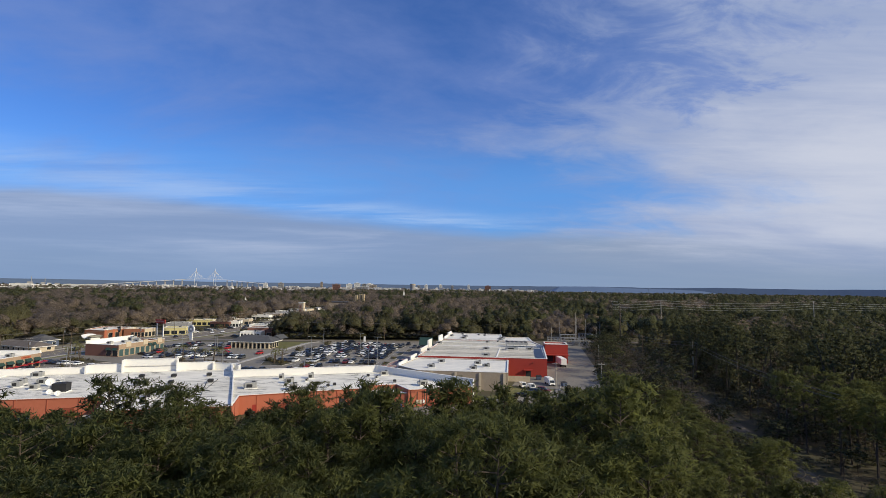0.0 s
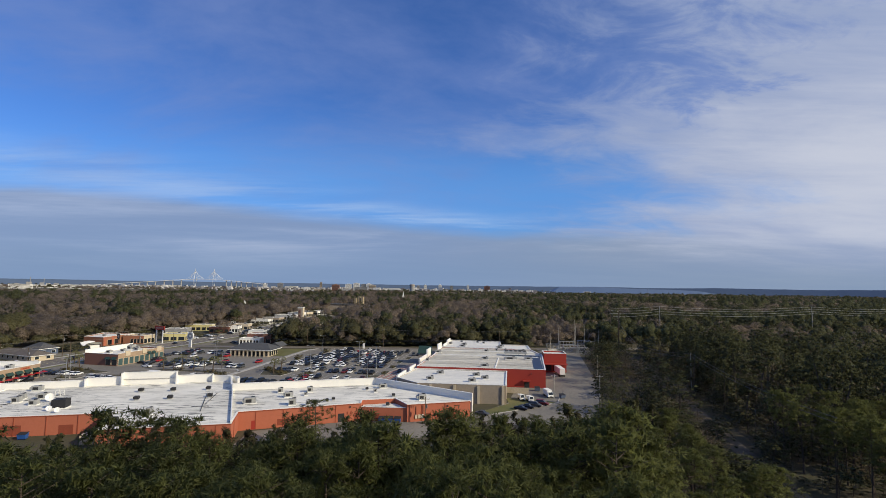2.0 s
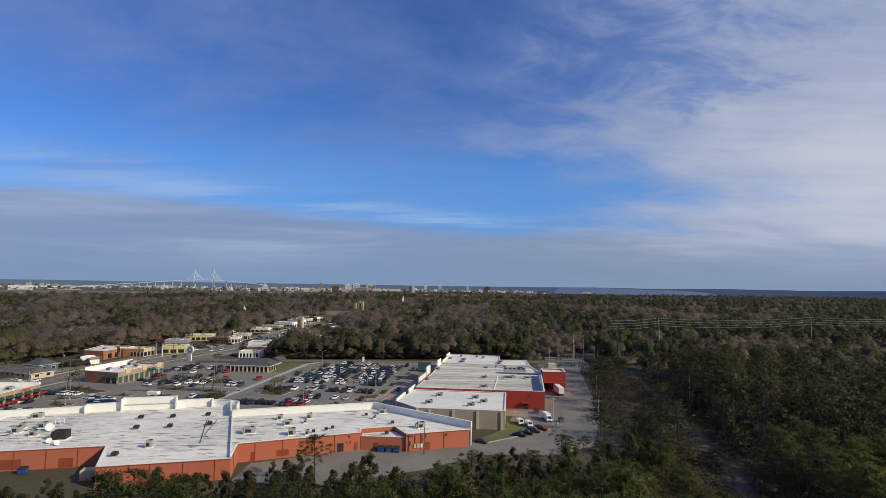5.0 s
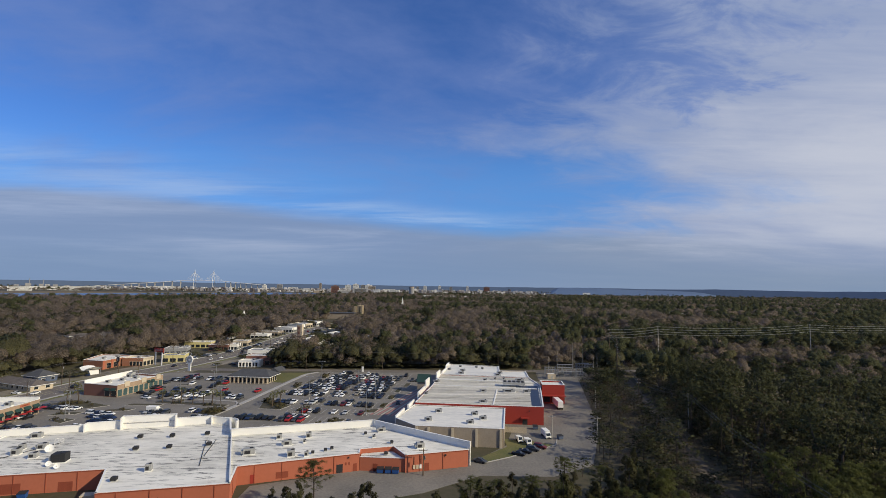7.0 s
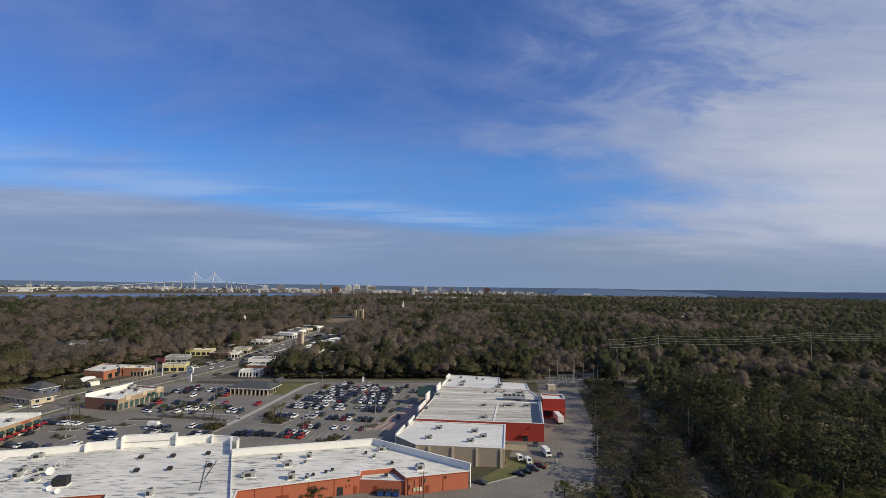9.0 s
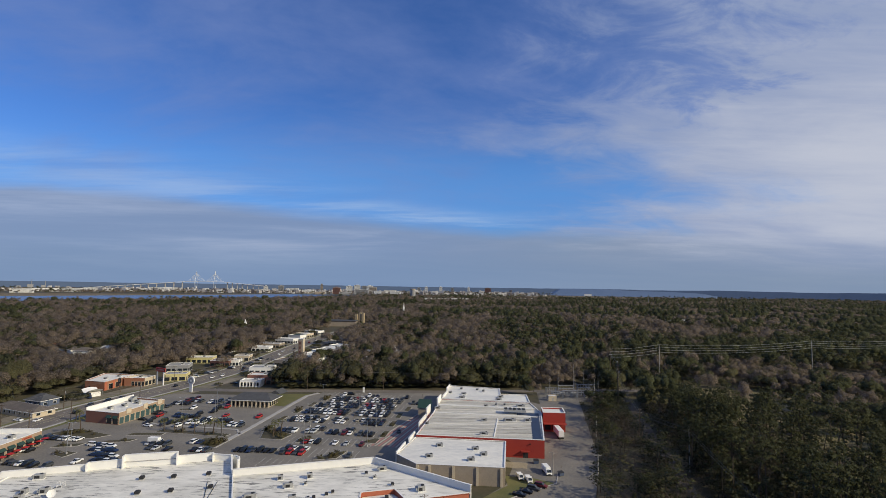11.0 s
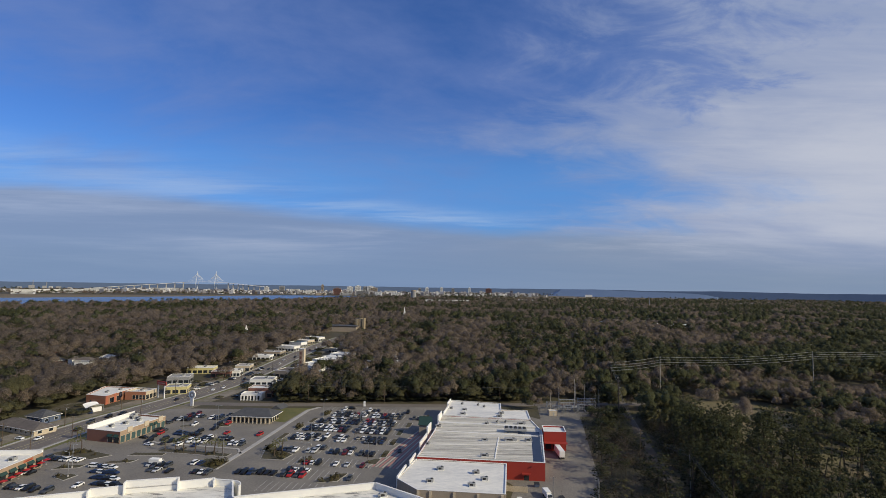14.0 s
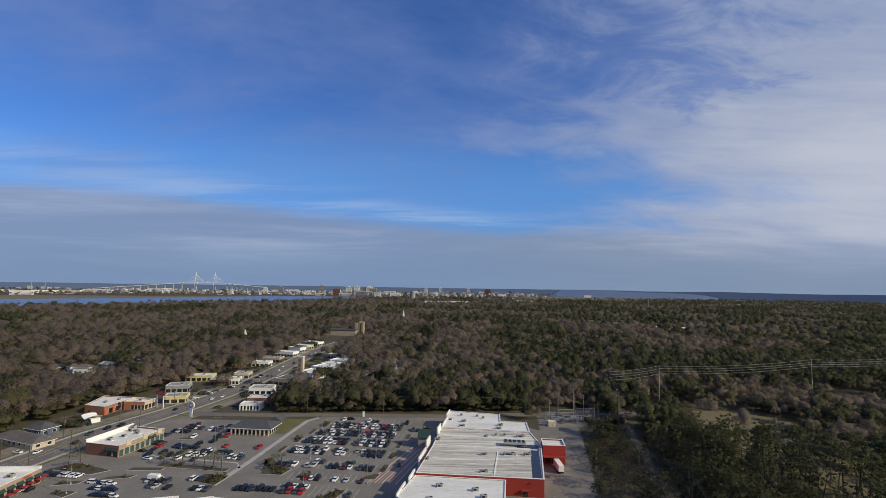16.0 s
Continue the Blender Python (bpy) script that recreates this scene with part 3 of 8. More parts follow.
# backdrop ring, its haze carried by the base colour
shore("backdrop", list(range(0, 361)), 56, M["farland"], "low dark line of far wooded shore at the horizon, blue with painted haze", "far shore")
hv, hf = [], []
HARBOUR_TOP = [(60.5, 6), (61, 22), (62, 36), (63, 42), (65, 46), (68, 49), (70, 53), (72, 61), (76.5, 61), (77.5, 30), (78, 6)]
for a, h in HARBOUR_TOP:
    c, s_ = math.cos(radians(a)), math.sin(radians(a))
    hv += [(4560 * c, 4560 * s_, 0.3), (4870 * c, 4870 * s_, h), (4874 * c, 4874 * s_, -2)]
for i in range(len(HARBOUR_TOP) - 1):
    hf += [(3 * i + 1, 3 * i + 4, 3 * i + 3, 3 * i), (3 * i + 2, 3 * i + 5, 3 * i + 4, 3 * i + 1)]
# sloped backdrop of water with sky reflection in its base colour
tagged(part("harbour_backdrop", Shape().add(hv, hf), M["harbourwater"]), "open harbour water reaching to the horizon, sky reflection painted in its pale blue", "water", kind="structure")

# ---- where the shops and houses stand ----
# sites along the road: x, y, width, depth, height, turn, wall, roof
SITES = [
    (-192.0, 357, 15, 12, 4.6, 14, "yellow", "greyroof", "yellow-walled shop with grey roof"), (-209, 392, 16, 14, 5.0, 14, "greyroof", "greyroof", "grey metal workshop with pale roof"), (-187.5, 420, 16, 12, 4.6, 6, "brick", "greyroof", "dark brick shop with grey roof"),
    (-177.6, 424, 8, 11, 4.6, 6, "white", "membrane", "small white shop with flat roof"), (-181.5, 450, 13, 11, 4.6, 3, "beige", "greyroof", "beige shop with flat grey roof"), (-213, 436, 22, 12, 4.5, 8, "yellow", "membrane", "pale yellow shop with white flat roof"),
    (-127.8, 350.6, 17, 11, 6.0, 2, "brick", "membrane", "red brick building with white roof edge"), (-130.8, 340.6, 14, 8, 3.8, 2, "white", "membrane", "white porch-fronted shop with columns"), (-141.4, 389, 17.5, 13, 4.8, 4, "white", "greyroof", "white shop with pale grey roof"),
    (-132, 425, 18, 17, 5.4, -14, "tanwall", "brownroof", "brown-roofed hall beside trees"), (-119.8, 453.6, 18, 24, 6.2, -22, "white", "membrane", "white church hall with flat roofs"), (-111, 478.1, 22, 22, 7.2, -22, "white", "membrane", "tall white hall with flat roof"), (-110, 502.7, 20, 18, 6.2, -24, "bluesteel", "membrane", "blue-grey hall with white roof"),
    (-108, 530.2, 22, 16, 5.2, -24, "white", "membrane", "white commercial block with flat roof"), (-120.8, 574.4, 20, 14, 5.0, -24, "beige", "membrane", "beige shop with white roof"), (-119.8, 616.6, 18, 14, 6.0, -24, "white", "greyroof", "white shop with grey roof"),
    (-190, 544.9, 26, 15, 4.4, -4, "tanwall", "greyroof", "long low shop with dark eaves"), (-188, 514.5, 18, 12, 4.4, -2, "white", "membrane", "white shop with flat roof"), (-185, 587.1, 24, 14, 5.2, -14, "white", "membrane", "white shop with flat roof behind a lot"), (-183, 620.5, 18, 13, 6.0, -20, "white", "green", "white house-like shop with green roof"),
    (-184, 652, 22, 14, 5.0, -22, "beige", "membrane", "beige shop with white roof"), (-180, 690, 24, 14, 5.0, -24, "white", "membrane", "white shop with flat roof"), (-110, 677.5, 18, 14, 5.0, -24, "white", "membrane", "white shop with flat roof"), (-96.2, 751.1, 22, 14, 5.0, -26, "beige", "membrane", "beige shop with pale roof"), (-115.9, 763.9, 20, 12, 5.0, -26, "white", "membrane", "white shop with pale roof"),
]
HOUSES = [(-334.9, 460.5), (-370.2, 472.3), (-345.7, 465.4), (-334.9, 492.9), (-305.4, 494.8), (-768.9, 1175.4), (-550.9, 970.1), (-583.3, 794.3), (-505.7, 1243.1), (-218, 1316.8), (-43.2, 521.4), (-42.2, 473.2), (33.4, 471.3), (49.1, 488), (84.5, 499.7), (263.2, 1059.5), (246.5, 836.6), (218, 546.9), (397.7, 606.8), (344.7, 464.4), (349.6, 400.6), (-576.4, 712.8), (-585.3, 676.5), (-370.2, 743.3), (-289.7, 625.4), (-446.8, 1257.9), (-68.7, 486), (-14.7, 562.6), (-74.6, 455.6)]
hr = np.random.default_rng(5)
extra = [(math.sin(a) * d, math.cos(a) * d) for a, d in zip((hr.random(38) - 0.5) * 1.5, 430 + 1100 * hr.random(38))]
HOUSES = [p for p in HOUSES + extra if not (p[0] > 60 and p[1] < 650)]
FOOTPRINTS = [(x, y, 0.4 * (w + d) / 2) for x, y, w, d, *_ in SITES] + [(x - 7 * x / math.hypot(x, y), y - 7 * y / math.hypot(x, y), 7.0) for x, y in HOUSES] + [(-221, 268, 14), (-227, 280, 4), (-225, 333, 15), (-207, 338, 9), (-215, 303, 6), (-107, 292, 16)]

# ---- woods ----
def leaf_cloud(rng, centres, radii, per, size, flat=0.75, thin=0.55, heart=None, loose=0.45, ball=0.25):
    """Small tilted leaf shards scattered round clump centres; returns the triangles' corners and their soft normals."""
    c = np.repeat(centres, per, axis=0)
    r = np.repeat(radii, per)[:, None]
    d = rng.normal(size=c.shape)
    d /= np.linalg.norm(d, axis=1)[:, None]
    p = c + d * r * (rng.random((len(c), 1)) ** 0.25) * np.array([1, 1, flat])
    # each shard lies roughly along the crown's surface, so that a crown has a lit and a shaded side
    axis = c * np.array([0, 0, 1.0]) - np.array([0, 0, 1.5])
    o = p - (np.array(heart) if heart is not None else axis)
    o = o / (np.linalg.norm(o, axis=1)[:, None] + 1e-6) + d * ball
    soft = o + rng.normal(size=c.shape) * 0.12
    soft /= np.linalg.norm(soft, axis=1)[:, None]
    o = o + rng.normal(size=c.shape) * loose
    o /= np.linalg.norm(o, axis=1)[:, None]
    a = np.cross(o, rng.normal(size=c.shape))
    a /= np.linalg.norm(a, axis=1)[:, None]
    b = np.cross(o, a)
    s = size * (0.6 + 0.8 * rng.random((len(c), 1)))
    tri = np.stack([p - b * s * thin * 0.5 - a * s * 0.4, p + a * s * 0.6, p + b * s * thin * 0.5 - a * s * 0.4], axis=1)
    return tri.reshape(-1, 3), np.repeat(soft, 3, axis=0)


def facets(v):
    """Triangle corners with their own flat normals."""
    t = v.reshape(-1, 3, 3)
    nrm = np.cross(t[:, 1] - t[:, 0], t[:, 2] - t[:, 0])
    nrm /= np.linalg.norm(nrm, axis=1)[:, None] + 1e-9
    return v, np.repeat(nrm, 3, axis=0)


def mesh_from_tris(name, cloud, mat, tone=None):
    verts, normals = cloud
    n = len(verts) // 3
    me = bpy.data.meshes.new(name)
    me.vertices.add(len(verts))
    me.vertices.foreach_set("co", np.ascontiguousarray(verts, dtype=np.float32).ravel())
    me.loops.add(len(verts))
    me.loops.foreach_set("vertex_index", np.arange(len(verts), dtype=np.int32))
    me.polygons.add(n)
    me.polygons.foreach_set("loop_start", np.arange(0, len(verts), 3, dtype=np.int32))
    me.materials.append(mat)
    me.attributes.new("custom_normal", "FLOAT_VECTOR", "POINT").data.foreach_set("vector", np.ascontiguousarray(normals, dtype=np.float32).ravel())
    if tone is not None:
        me.attributes.new("tree_tone", "FLOAT", "POINT").data.foreach_set("value", np.ascontiguousarray(tone, dtype=np.float32))
    me.update(calc_edges=True)
    return me


def spray(r, p, along, normal, size, thin):
    """Slim pointed shards at p, each lying along its own way; returns corners and soft normals."""
    a = along / (np.linalg.norm(along, axis=1)[:, None] + 1e-6)
    b = np.cross(a, r.normal(size=p.shape))
    b /= np.linalg.norm(b, axis=1)[:, None] + 1e-6
    s = size * (0.6 + 0.8 * r.random((len(p), 1)))
    tri = np.stack([p - a * s * 0.4 - b * s * thin * 0.5, p + a * s * 0.6, p - a * s * 0.4 + b * s * thin * 0.5], axis=1)
    n = normal / (np.linalg.norm(normal, axis=1)[:, None] + 1e-6)
    return tri.reshape(-1, 3), np.repeat(n, 3, axis=0)


def ico():
    bm = bmesh.new()
    bmesh.ops.create_icosphere(bm, subdivisions=1, radius=1.0)
    v = np.array([tuple(q.co) for q in bm.verts])
    f = np.array([[q.index for q in k.verts] for k in bm.faces])
    bm.free()
    return v, f


ICO_V, ICO_F = ico()


def tuft_cloud(r, centres, radii, per, size, thin, heart, flat=0.7, core=True):
    """Tufts of needles: a small dented mass each, bristling with short shards."""
    n = len(centres)
    turn = r.normal(size=(n, 3, 3))
    turn = np.linalg.qr(turn)[0]
    d = np.einsum("vk,nkj->nvj", ICO_V, turn)
    v = centres[:, None] + d * (radii[:, None] * (0.18 + 0.36 * r.random((n, 12))))[:, :, None] * np.array([1, 1, flat])
    o = v - np.array(heart)
    o /= np.linalg.norm(o, axis=2)[:, :, None] + 1e-6
    nv = 0.15 * d + 0.7 * o + 0.2 * r.normal(size=v.shape) + np.array([0, 0, 0.4])
    nv /= np.linalg.norm(nv, axis=2)[:, :, None]
    clouds = [(v[:, ICO_F].reshape(-1, 3), nv[:, ICO_F].reshape(-1, 3))] if core else []
    c = np.repeat(centres, per, axis=0)
    rad = np.repeat(radii, per)[:, None]
    d = r.normal(size=c.shape) + np.array([0, 0, 0.3])
    d /= np.linalg.norm(d, axis=1)[:, None]
    p = c + d * rad * (0.15 + 1.0 * r.random((len(c), 1))) * np.array([1, 1, flat])
    o = p - np.array(heart)
    o /= np.linalg.norm(o, axis=1)[:, None] + 1e-6
    clouds.append(spray(r, p, d + 0.6 * r.normal(size=c.shape), 0.15 * d + 0.7 * o + 0.25 * r.normal(size=c.shape) + np.array([0, 0, 0.4]), size, thin))
    return np.concatenate([q[0] for q in clouds]), np.concatenate([q[1] for q in clouds])


def pine_kind(seed, h):
    """A pine: bare bent trunk, forking limbs, and a rounded open crown of needle tufts in its upper half."""
    rng = np.random.default_rng(seed)
    trunk = Shape()
    lean = rng.normal(size=2) * 0.35
    pts = [(lean[0] * k * k + 0.15 * math.sin(3 * k + seed), lean[1] * k * k, h * k) for k in np.linspace(0, 0.97, 7)]
    for i in range(6):
        trunk.tube(pts[i], pts[i + 1], 0.21 * (1 - i / 7.2), 0.21 * (1 - (i + 1) / 7.2), 6)
    cen, rad = [], []
    base = 0.46 + 0.10 * rng.random()
    limbs = 27
    for i in range(limbs):
        t = (i + rng.random()) / limbs
        k = base + (0.97 - base) * t
        reach = (0.16 + 0.06 * rng.random()) * h * math.sqrt(max(0.05, 1 - (1.55 * t - 0.62) ** 2)) * (0.62 + 0.5 * rng.random())
        ang = i * 2.4 + rng.normal() * 0.4
        tx, ty = np.interp(k, np.linspace(0, 0.97, 7), [p[0] for p in pts]), np.interp(k, np.linspace(0, 0.97, 7), [p[1] for p in pts])
        root = Vector((tx, ty, h * k - 0.3))
        tip = root + Vector((reach * math.cos(ang), reach * math.sin(ang), 0.35 + reach * (0.12 + 0.35 * rng.random())))
        trunk.tube(root, tip, 0.045, 0.012, 4)
        for j in range(3):
            q = root + (tip - root) * (1.02 - 0.2 * j) + Vector(rng.normal(size=3) * np.array([0.42, 0.42, 0.22]) * (1 + 0.25 * j))
            cen.append(tuple(q))
            rad.append((0.66 - 0.05 * j) * (0.8 + 0.45 * rng.random()))
    for i in range(7):
        cen.append((pts[-1][0] + rng.normal() * 0.55, pts[-1][1] + rng.normal() * 0.55, h * (0.93 + 0.07 * rng.random())))
        rad.append(0.5 + 0.25 * rng.random())
    for i in range(6):
        k, ang, L = base - 0.02 - 0.2 * rng.random(), rng.random() * 6.28, 0.9 + 1.3 * rng.random()
        trunk.tube((pts[2][0] * k, pts[2][1] * k, h * k), (L * math.cos(ang), L * math.sin(ang), h * k + 0.3 * L), 0.045, 0.012, 3)
    cen, rad = np.array(cen), np.array(rad)
    heart = (pts[4][0], pts[4][1], h * 0.66)
    rich = tuft_cloud(rng, cen, rad, 66, 0.38, 0.20, heart, 0.75, False)
    thin = tuft_cloud(rng, cen, rad, 30, 0.50, 0.24, heart, 0.75, False)
    return trunk.mesh("trunk", M["bark"]), mesh_from_tris("crown", rich, M["needle"]), mesh_from_tris("crown", thin, M["needle"])


PINES, PINE_TOPS = [], []
for s, h in ((1, 13), (2, 15), (3, 16.5), (4, 14), (5, 18), (6, 12), (7, 17)):
    tm, *crowns = pine_kind(s, h)
    PINE_TOPS.append(max(v.co.z for v in crowns[0].vertices))
    for cm in crowns:
        e = thing("pine_tree", 0, -60, 0, "tall pine with a bare trunk and dark green needle crown", "tree", "pines of the near wood")
        local("trunk", tm, None, e)
        local("crown", cm, None, e)
        PINES.append(e)

rng = np.random.default_rng(11)


def scatter(n, x0, x1, y0, y1, gap):
    """Random places no closer than gap, on a jittered grid."""
    nx, ny = int((x1 - x0) / gap), int((y1 - y0) / gap)
    gx, gy = np.meshgrid(np.arange(nx), np.arange(ny))
    px = x0 + (gx + 0.5 * (gy % 2) + 0.75 * rng.random(gx.shape)) * gap
    py = y0 + (gy + 0.75 * rng.random(gx.shape)) * gap
    return px.ravel(), py.ravel()


def mall_back(px):
    """How far the near wood reaches, towards the back of the strip mall."""
    return np.interp(px, [-160, -95, -60, -20, 10, 30, 50, 62], [84, 88, 92, 95, 100, 110, 120, 150])


px, py = scatter(0, -100, 76, 34, 79, 5.6)
ok = (np.abs(px) < py * 0.95 + 8) & ~near_line(px, py, RAIL_ROAD, 7) & (px < np.interp(py, [20, 70, 108], [57, 61, 67])) & (np.hypot(px, py) < 88)
place = sorted(zip(px[ok], py[ok]), key=lambda p: math.hypot(*p))
TALL_PINES = len(place)
px, py = scatter(0, -160, 60, 80, 180, 6.4)
ok = (py < mall_back(px)) & (np.abs(px) < py * 0.95 + 6) & (px < np.interp(py, [70, 108, 176], [58, 66, 80]))
low = list(zip(px[ok], py[ok]))
px, py = scatter(0, 76, 130, 60, 125, 5.8)
ok = ~near_line(px, py, RAIL_ROAD, 6.5) & (px < py * 0.95 + 6) & (px > np.interp(py, [20, 70, 108, 140], [66, 71, 77, 83]))
low += list(zip(px[ok], py[ok]))
place += sorted(low, key=lambda p: math.hypot(*p))[:130]
# single pines standing out between the wood and the mall
SINGLE = {(-31.0, 124.8): 0.80, (36.5, 143.0): 0.55, (24, 126): 0.60, (8, 122): 0.66, (14, 125): 0.58, (44, 134): 0.58, (30, 122): 0.62}
place += list(SINGLE)
first = {}
for i, (x, y) in enumerate(place):
    k = 2 * int(rng.integers(len(PINES) // 2)) + (1 if math.hypot(x, y) > 62 and (x, y) not in SINGLE else 0)
    top = PINE_TOPS[k // 2]
    wide = 1.0 if i < TALL_PINES else 1.8 if (x, y) in SINGLE else 1.35 if x < 70 else 1.0
    s = (15.5 * SINGLE[x, y] if (x, y) in SINGLE else (18.0 + 6.0 * rng.random()) * (1.08 if 0.02 * y < x < 0.42 * y else 1.0 if x < 0.48 * y else 0.60 if math.hypot(x, y) > 54 else 0.85) if i < TALL_PINES else 9.5 + 3 * rng.random() if x < 70 else 15 + 4 * rng.random()) / top
    m = pose(x, y, 0, 0, 0, rng.random() * 360) @ Matrix.Diagonal((s * wide, s * wide, s * (0.95 + 0.1 * rng.random()), 1))
    if k not in first:
        first[k] = m
    else:
        copy_thing(PINES[k], m)
for k, m in first.items():
    PINES[k].matrix_world = m


def cedar_kind(seed, h):
    """A dense dark cedar, conical, leafy nearly to the ground."""
    r = np.random.default_rng(seed)
    n = 40
    k = (np.arange(n) + r.random(n)) / n
    ang = r.random(n) * 6.283
    reach = (0.35 + 2.3 * (1 - k) ** 0.8) * (0.6 + 0.5 * r.random(n)) * h / 9
    cen = np.stack([reach * np.cos(ang), reach * np.sin(ang), 0.5 + (h - 0.8) * k], 1)
    tris = leaf_cloud(r, cen, 0.45 + 0.5 * r.random(n) * (1.2 - k), 42, 0.55, 0.9, 0.34, None, 0.9, 0.25)
    e = thing("cedar_tree", 0, 0, -30, "dense olive-brown cedar leafy down to the ground", "tree", "cedars of the near wood")
    local("trunk", Shape().tube((0, 0, 0), (0, 0, h * 0.9), 0.16, 0.03, 6), M["bark"], e)
    local("crown", mesh_from_tris("crown", tris, M["cedar"]), None, e)
    return e


CEDARS = [cedar_kind(31, 9), cedar_kind(32, 11), cedar_kind(33, 7.5)]
px, py = scatter(0, -120, 62, 76, 160, 5.4)
edge = np.interp(px, [-120, -95, -60, -40, -25, 0, 15, 40, 60], [104, 108, 112, 122, 118, 119, 126, 134, 150])
ok = (py < edge) & (py > edge - 24) & (np.abs(px) < py * 0.98 + 6)
for i, (x, y) in enumerate(zip(px[ok], py[ok])):
    k = i % 3
    s = (0.70 + 0.45 * rng.random()) * (0.85 if y > edge[ok][i] - 8 else 1.1)
    m = pose(x, y, 0, 0, 0, rng.random() * 360) @ Matrix.Diagonal((s, s, s, 1))
    if i < 3:
        CEDARS[k].matrix_world = m
    elif i < 130:
        copy_thing(CEDARS[k], m)


def crown_core(r, heart, axes, cut, fine):
    """A lumpy mass of foliage: a dented ball, open underneath, as loose triangles with soft normals."""
    bm = bmesh.new()
    bmesh.ops.create_icosphere(bm, subdivisions=fine, radius=1.0)
    bm.verts.ensure_lookup_table()
    seed = r.random(3) * 50
    vs, ns = [], []
    for v in bm.verts:
        d = v.co.normalized()
        k = 0.80 + 0.62 * noise.noise(d * 1.5 + Vector(seed)) + 0.25 * noise.noise(d * 4.0 + Vector(seed))
        w = noise.noise_vector(d * 2.2 + Vector(seed))
        vs.append([heart[a] + d[a] * axes[a] * k for a in range(3)])
        q = Vector([d[a] / axes[a] for a in range(3)]).normalized() + 0.35 * w + Vector((0, 0, 0.7))
        ns.append(list(q.normalized()))
    vs, ns = np.array(vs), np.array(ns)
    tri = [[v.index for v in f.verts] for f in bm.faces if f.calc_center_median().z > cut]
    bm.free()
    ix = np.array(tri).ravel()
    return vs[ix], ns[ix]


SHAPES = {"pine": (11.0, (4.1, 4.1, 4.5)), "oak": (6.2, (5.8, 5.8, 4.4)), "bare": (7.8, (5.4, 5.4, 5.6))}
UP = np.array([0, 0, 1.0])


def far_kind(kind, seed, level):
    """One tree of the woods, level 0 the nearest: lumpy masses under ragged tufts, leafless ones hazier."""
    r = np.random.default_rng(seed)
    mid, ax = SHAPES[kind]
    ax = np.array(ax) * (0.85 + 0.3 * r.random(3))
    heart = np.array([0, 0, mid])
    if level == 0:
        n = {"pine": 40, "oak": 32, "bare": 340}[kind]
        d = r.normal(size=(n, 3)) + 0.2 * UP
        d /= np.linalg.norm(d, axis=1)[:, None]
        if kind == "bare":
            p = heart + d * ax * (0.2 + 0.8 * r.random((n, 1)) ** 0.5)
            p[:, 2] = np.maximum(p[:, 2], mid - 0.6 * ax[2])
            return spray(r, p, d + 0.3 * UP + 0.8 * r.normal(size=(n, 3)), 0.5 * d + 0.75 * UP + 0.4 * r.normal(size=(n, 3)), 1.25, 0.11)
        cen = d * ax * (0.40 + 0.58 * r.random((n, 1))) + heart
        if kind == "pine":
            cen[:, :2] *= np.clip(1.25 - (cen[:, 2:3] - 9) / 12, 0.5, 1.2)
        return tuft_cloud(r, cen, (0.9 if kind == "pine" else 1.4) * (0.8 + 0.5 * r.random(n)), 10, 0.50, 0.45, heart - 1.5 * UP)
    lobes = 2 if kind == "bare" and level < 3 else [3, 2, 1, 1, 1][level - 1]
    clouds = []
    for i in range(lobes):
        if lobes == 1:
            h, a = heart, ax * 0.9
        else:
            g = i * 6.283 / lobes + r.random()
            h = (0.42 * ax[0] * math.cos(g), 0.42 * ax[1] * math.sin(g), mid + 0.5 * ax[2] * (r.random() - 0.5))
            a = ax * (0.52 + 0.18 * r.random())
        clouds.append(crown_core(r, h, a, -0.35 if level < 3 else -0.2, 2 if level == 1 else 1))
    count = [80, 40, 14, 5, 3][level - 1] * (2 if kind == "bare" and level < 3 else 1)
    d = r.normal(size=(count, 3)) + 0.35 * UP
    d /= np.linalg.norm(d, axis=1)[:, None]
    p = d * ax * (0.72 + 0.36 * r.random((count, 1))) + heart
    size, thin = [1.1, 1.5, 2.2, 3.5, 5.0][level - 1], {"pine": 0.5, "oak": 0.7, "bare": 0.16}[kind]
    clouds.append(spray(r, p, np.cross(d, r.normal(size=(count, 3))) + 0.7 * d, d + 0.5 * UP + 0.25 * r.normal(size=(count, 3)), size, thin))
    return np.concatenate([c[0] for c in clouds]), np.concatenate([c[1] for c in clouds])


def wood_density(px, py):
    """Which of the places carry a tree."""
    bad = inside(px, py, LOT_AREA) | inside(px, py, SERVICE_AREA) | inside(px, py, SUBSTATION) | inside(px, py, RIVER) | inside(px, py, MARSH_FAR) | inside(px, py, MARSH_NEAR)
    bad |= near_line(px, py, MAIN_ROAD[:14], 12) | near_line(px, py, MAIN_ROAD[13:18], 25) | near_line(px, py, MAIN_ROAD[17:], 9) | near_line(px, py, RAIL_ROAD, 3.6) | near_line(px, py, SIDE_ROAD, 6)
    for poly in KEEP_CLEAR:
        bad |= inside(px, py, poly)
    bad |= (py > 2950) & (px > -2600) & (px < 1250) & (rng.random(px.shape) < 0.72)
    for poly in (FIELD_A, FIELD_C):
        bad |= inside(px, py, poly) & (rng.random(px.shape) < 0.95)
    for poly in (HARBOUR, MARSH_RIGHT):
        bad |= inside(px, py, poly)
    for poly in (FIELD_B, FIELD_D):
        bad |= inside(px, py, poly) & (rng.random(px.shape) < 0.66)
    return ~bad


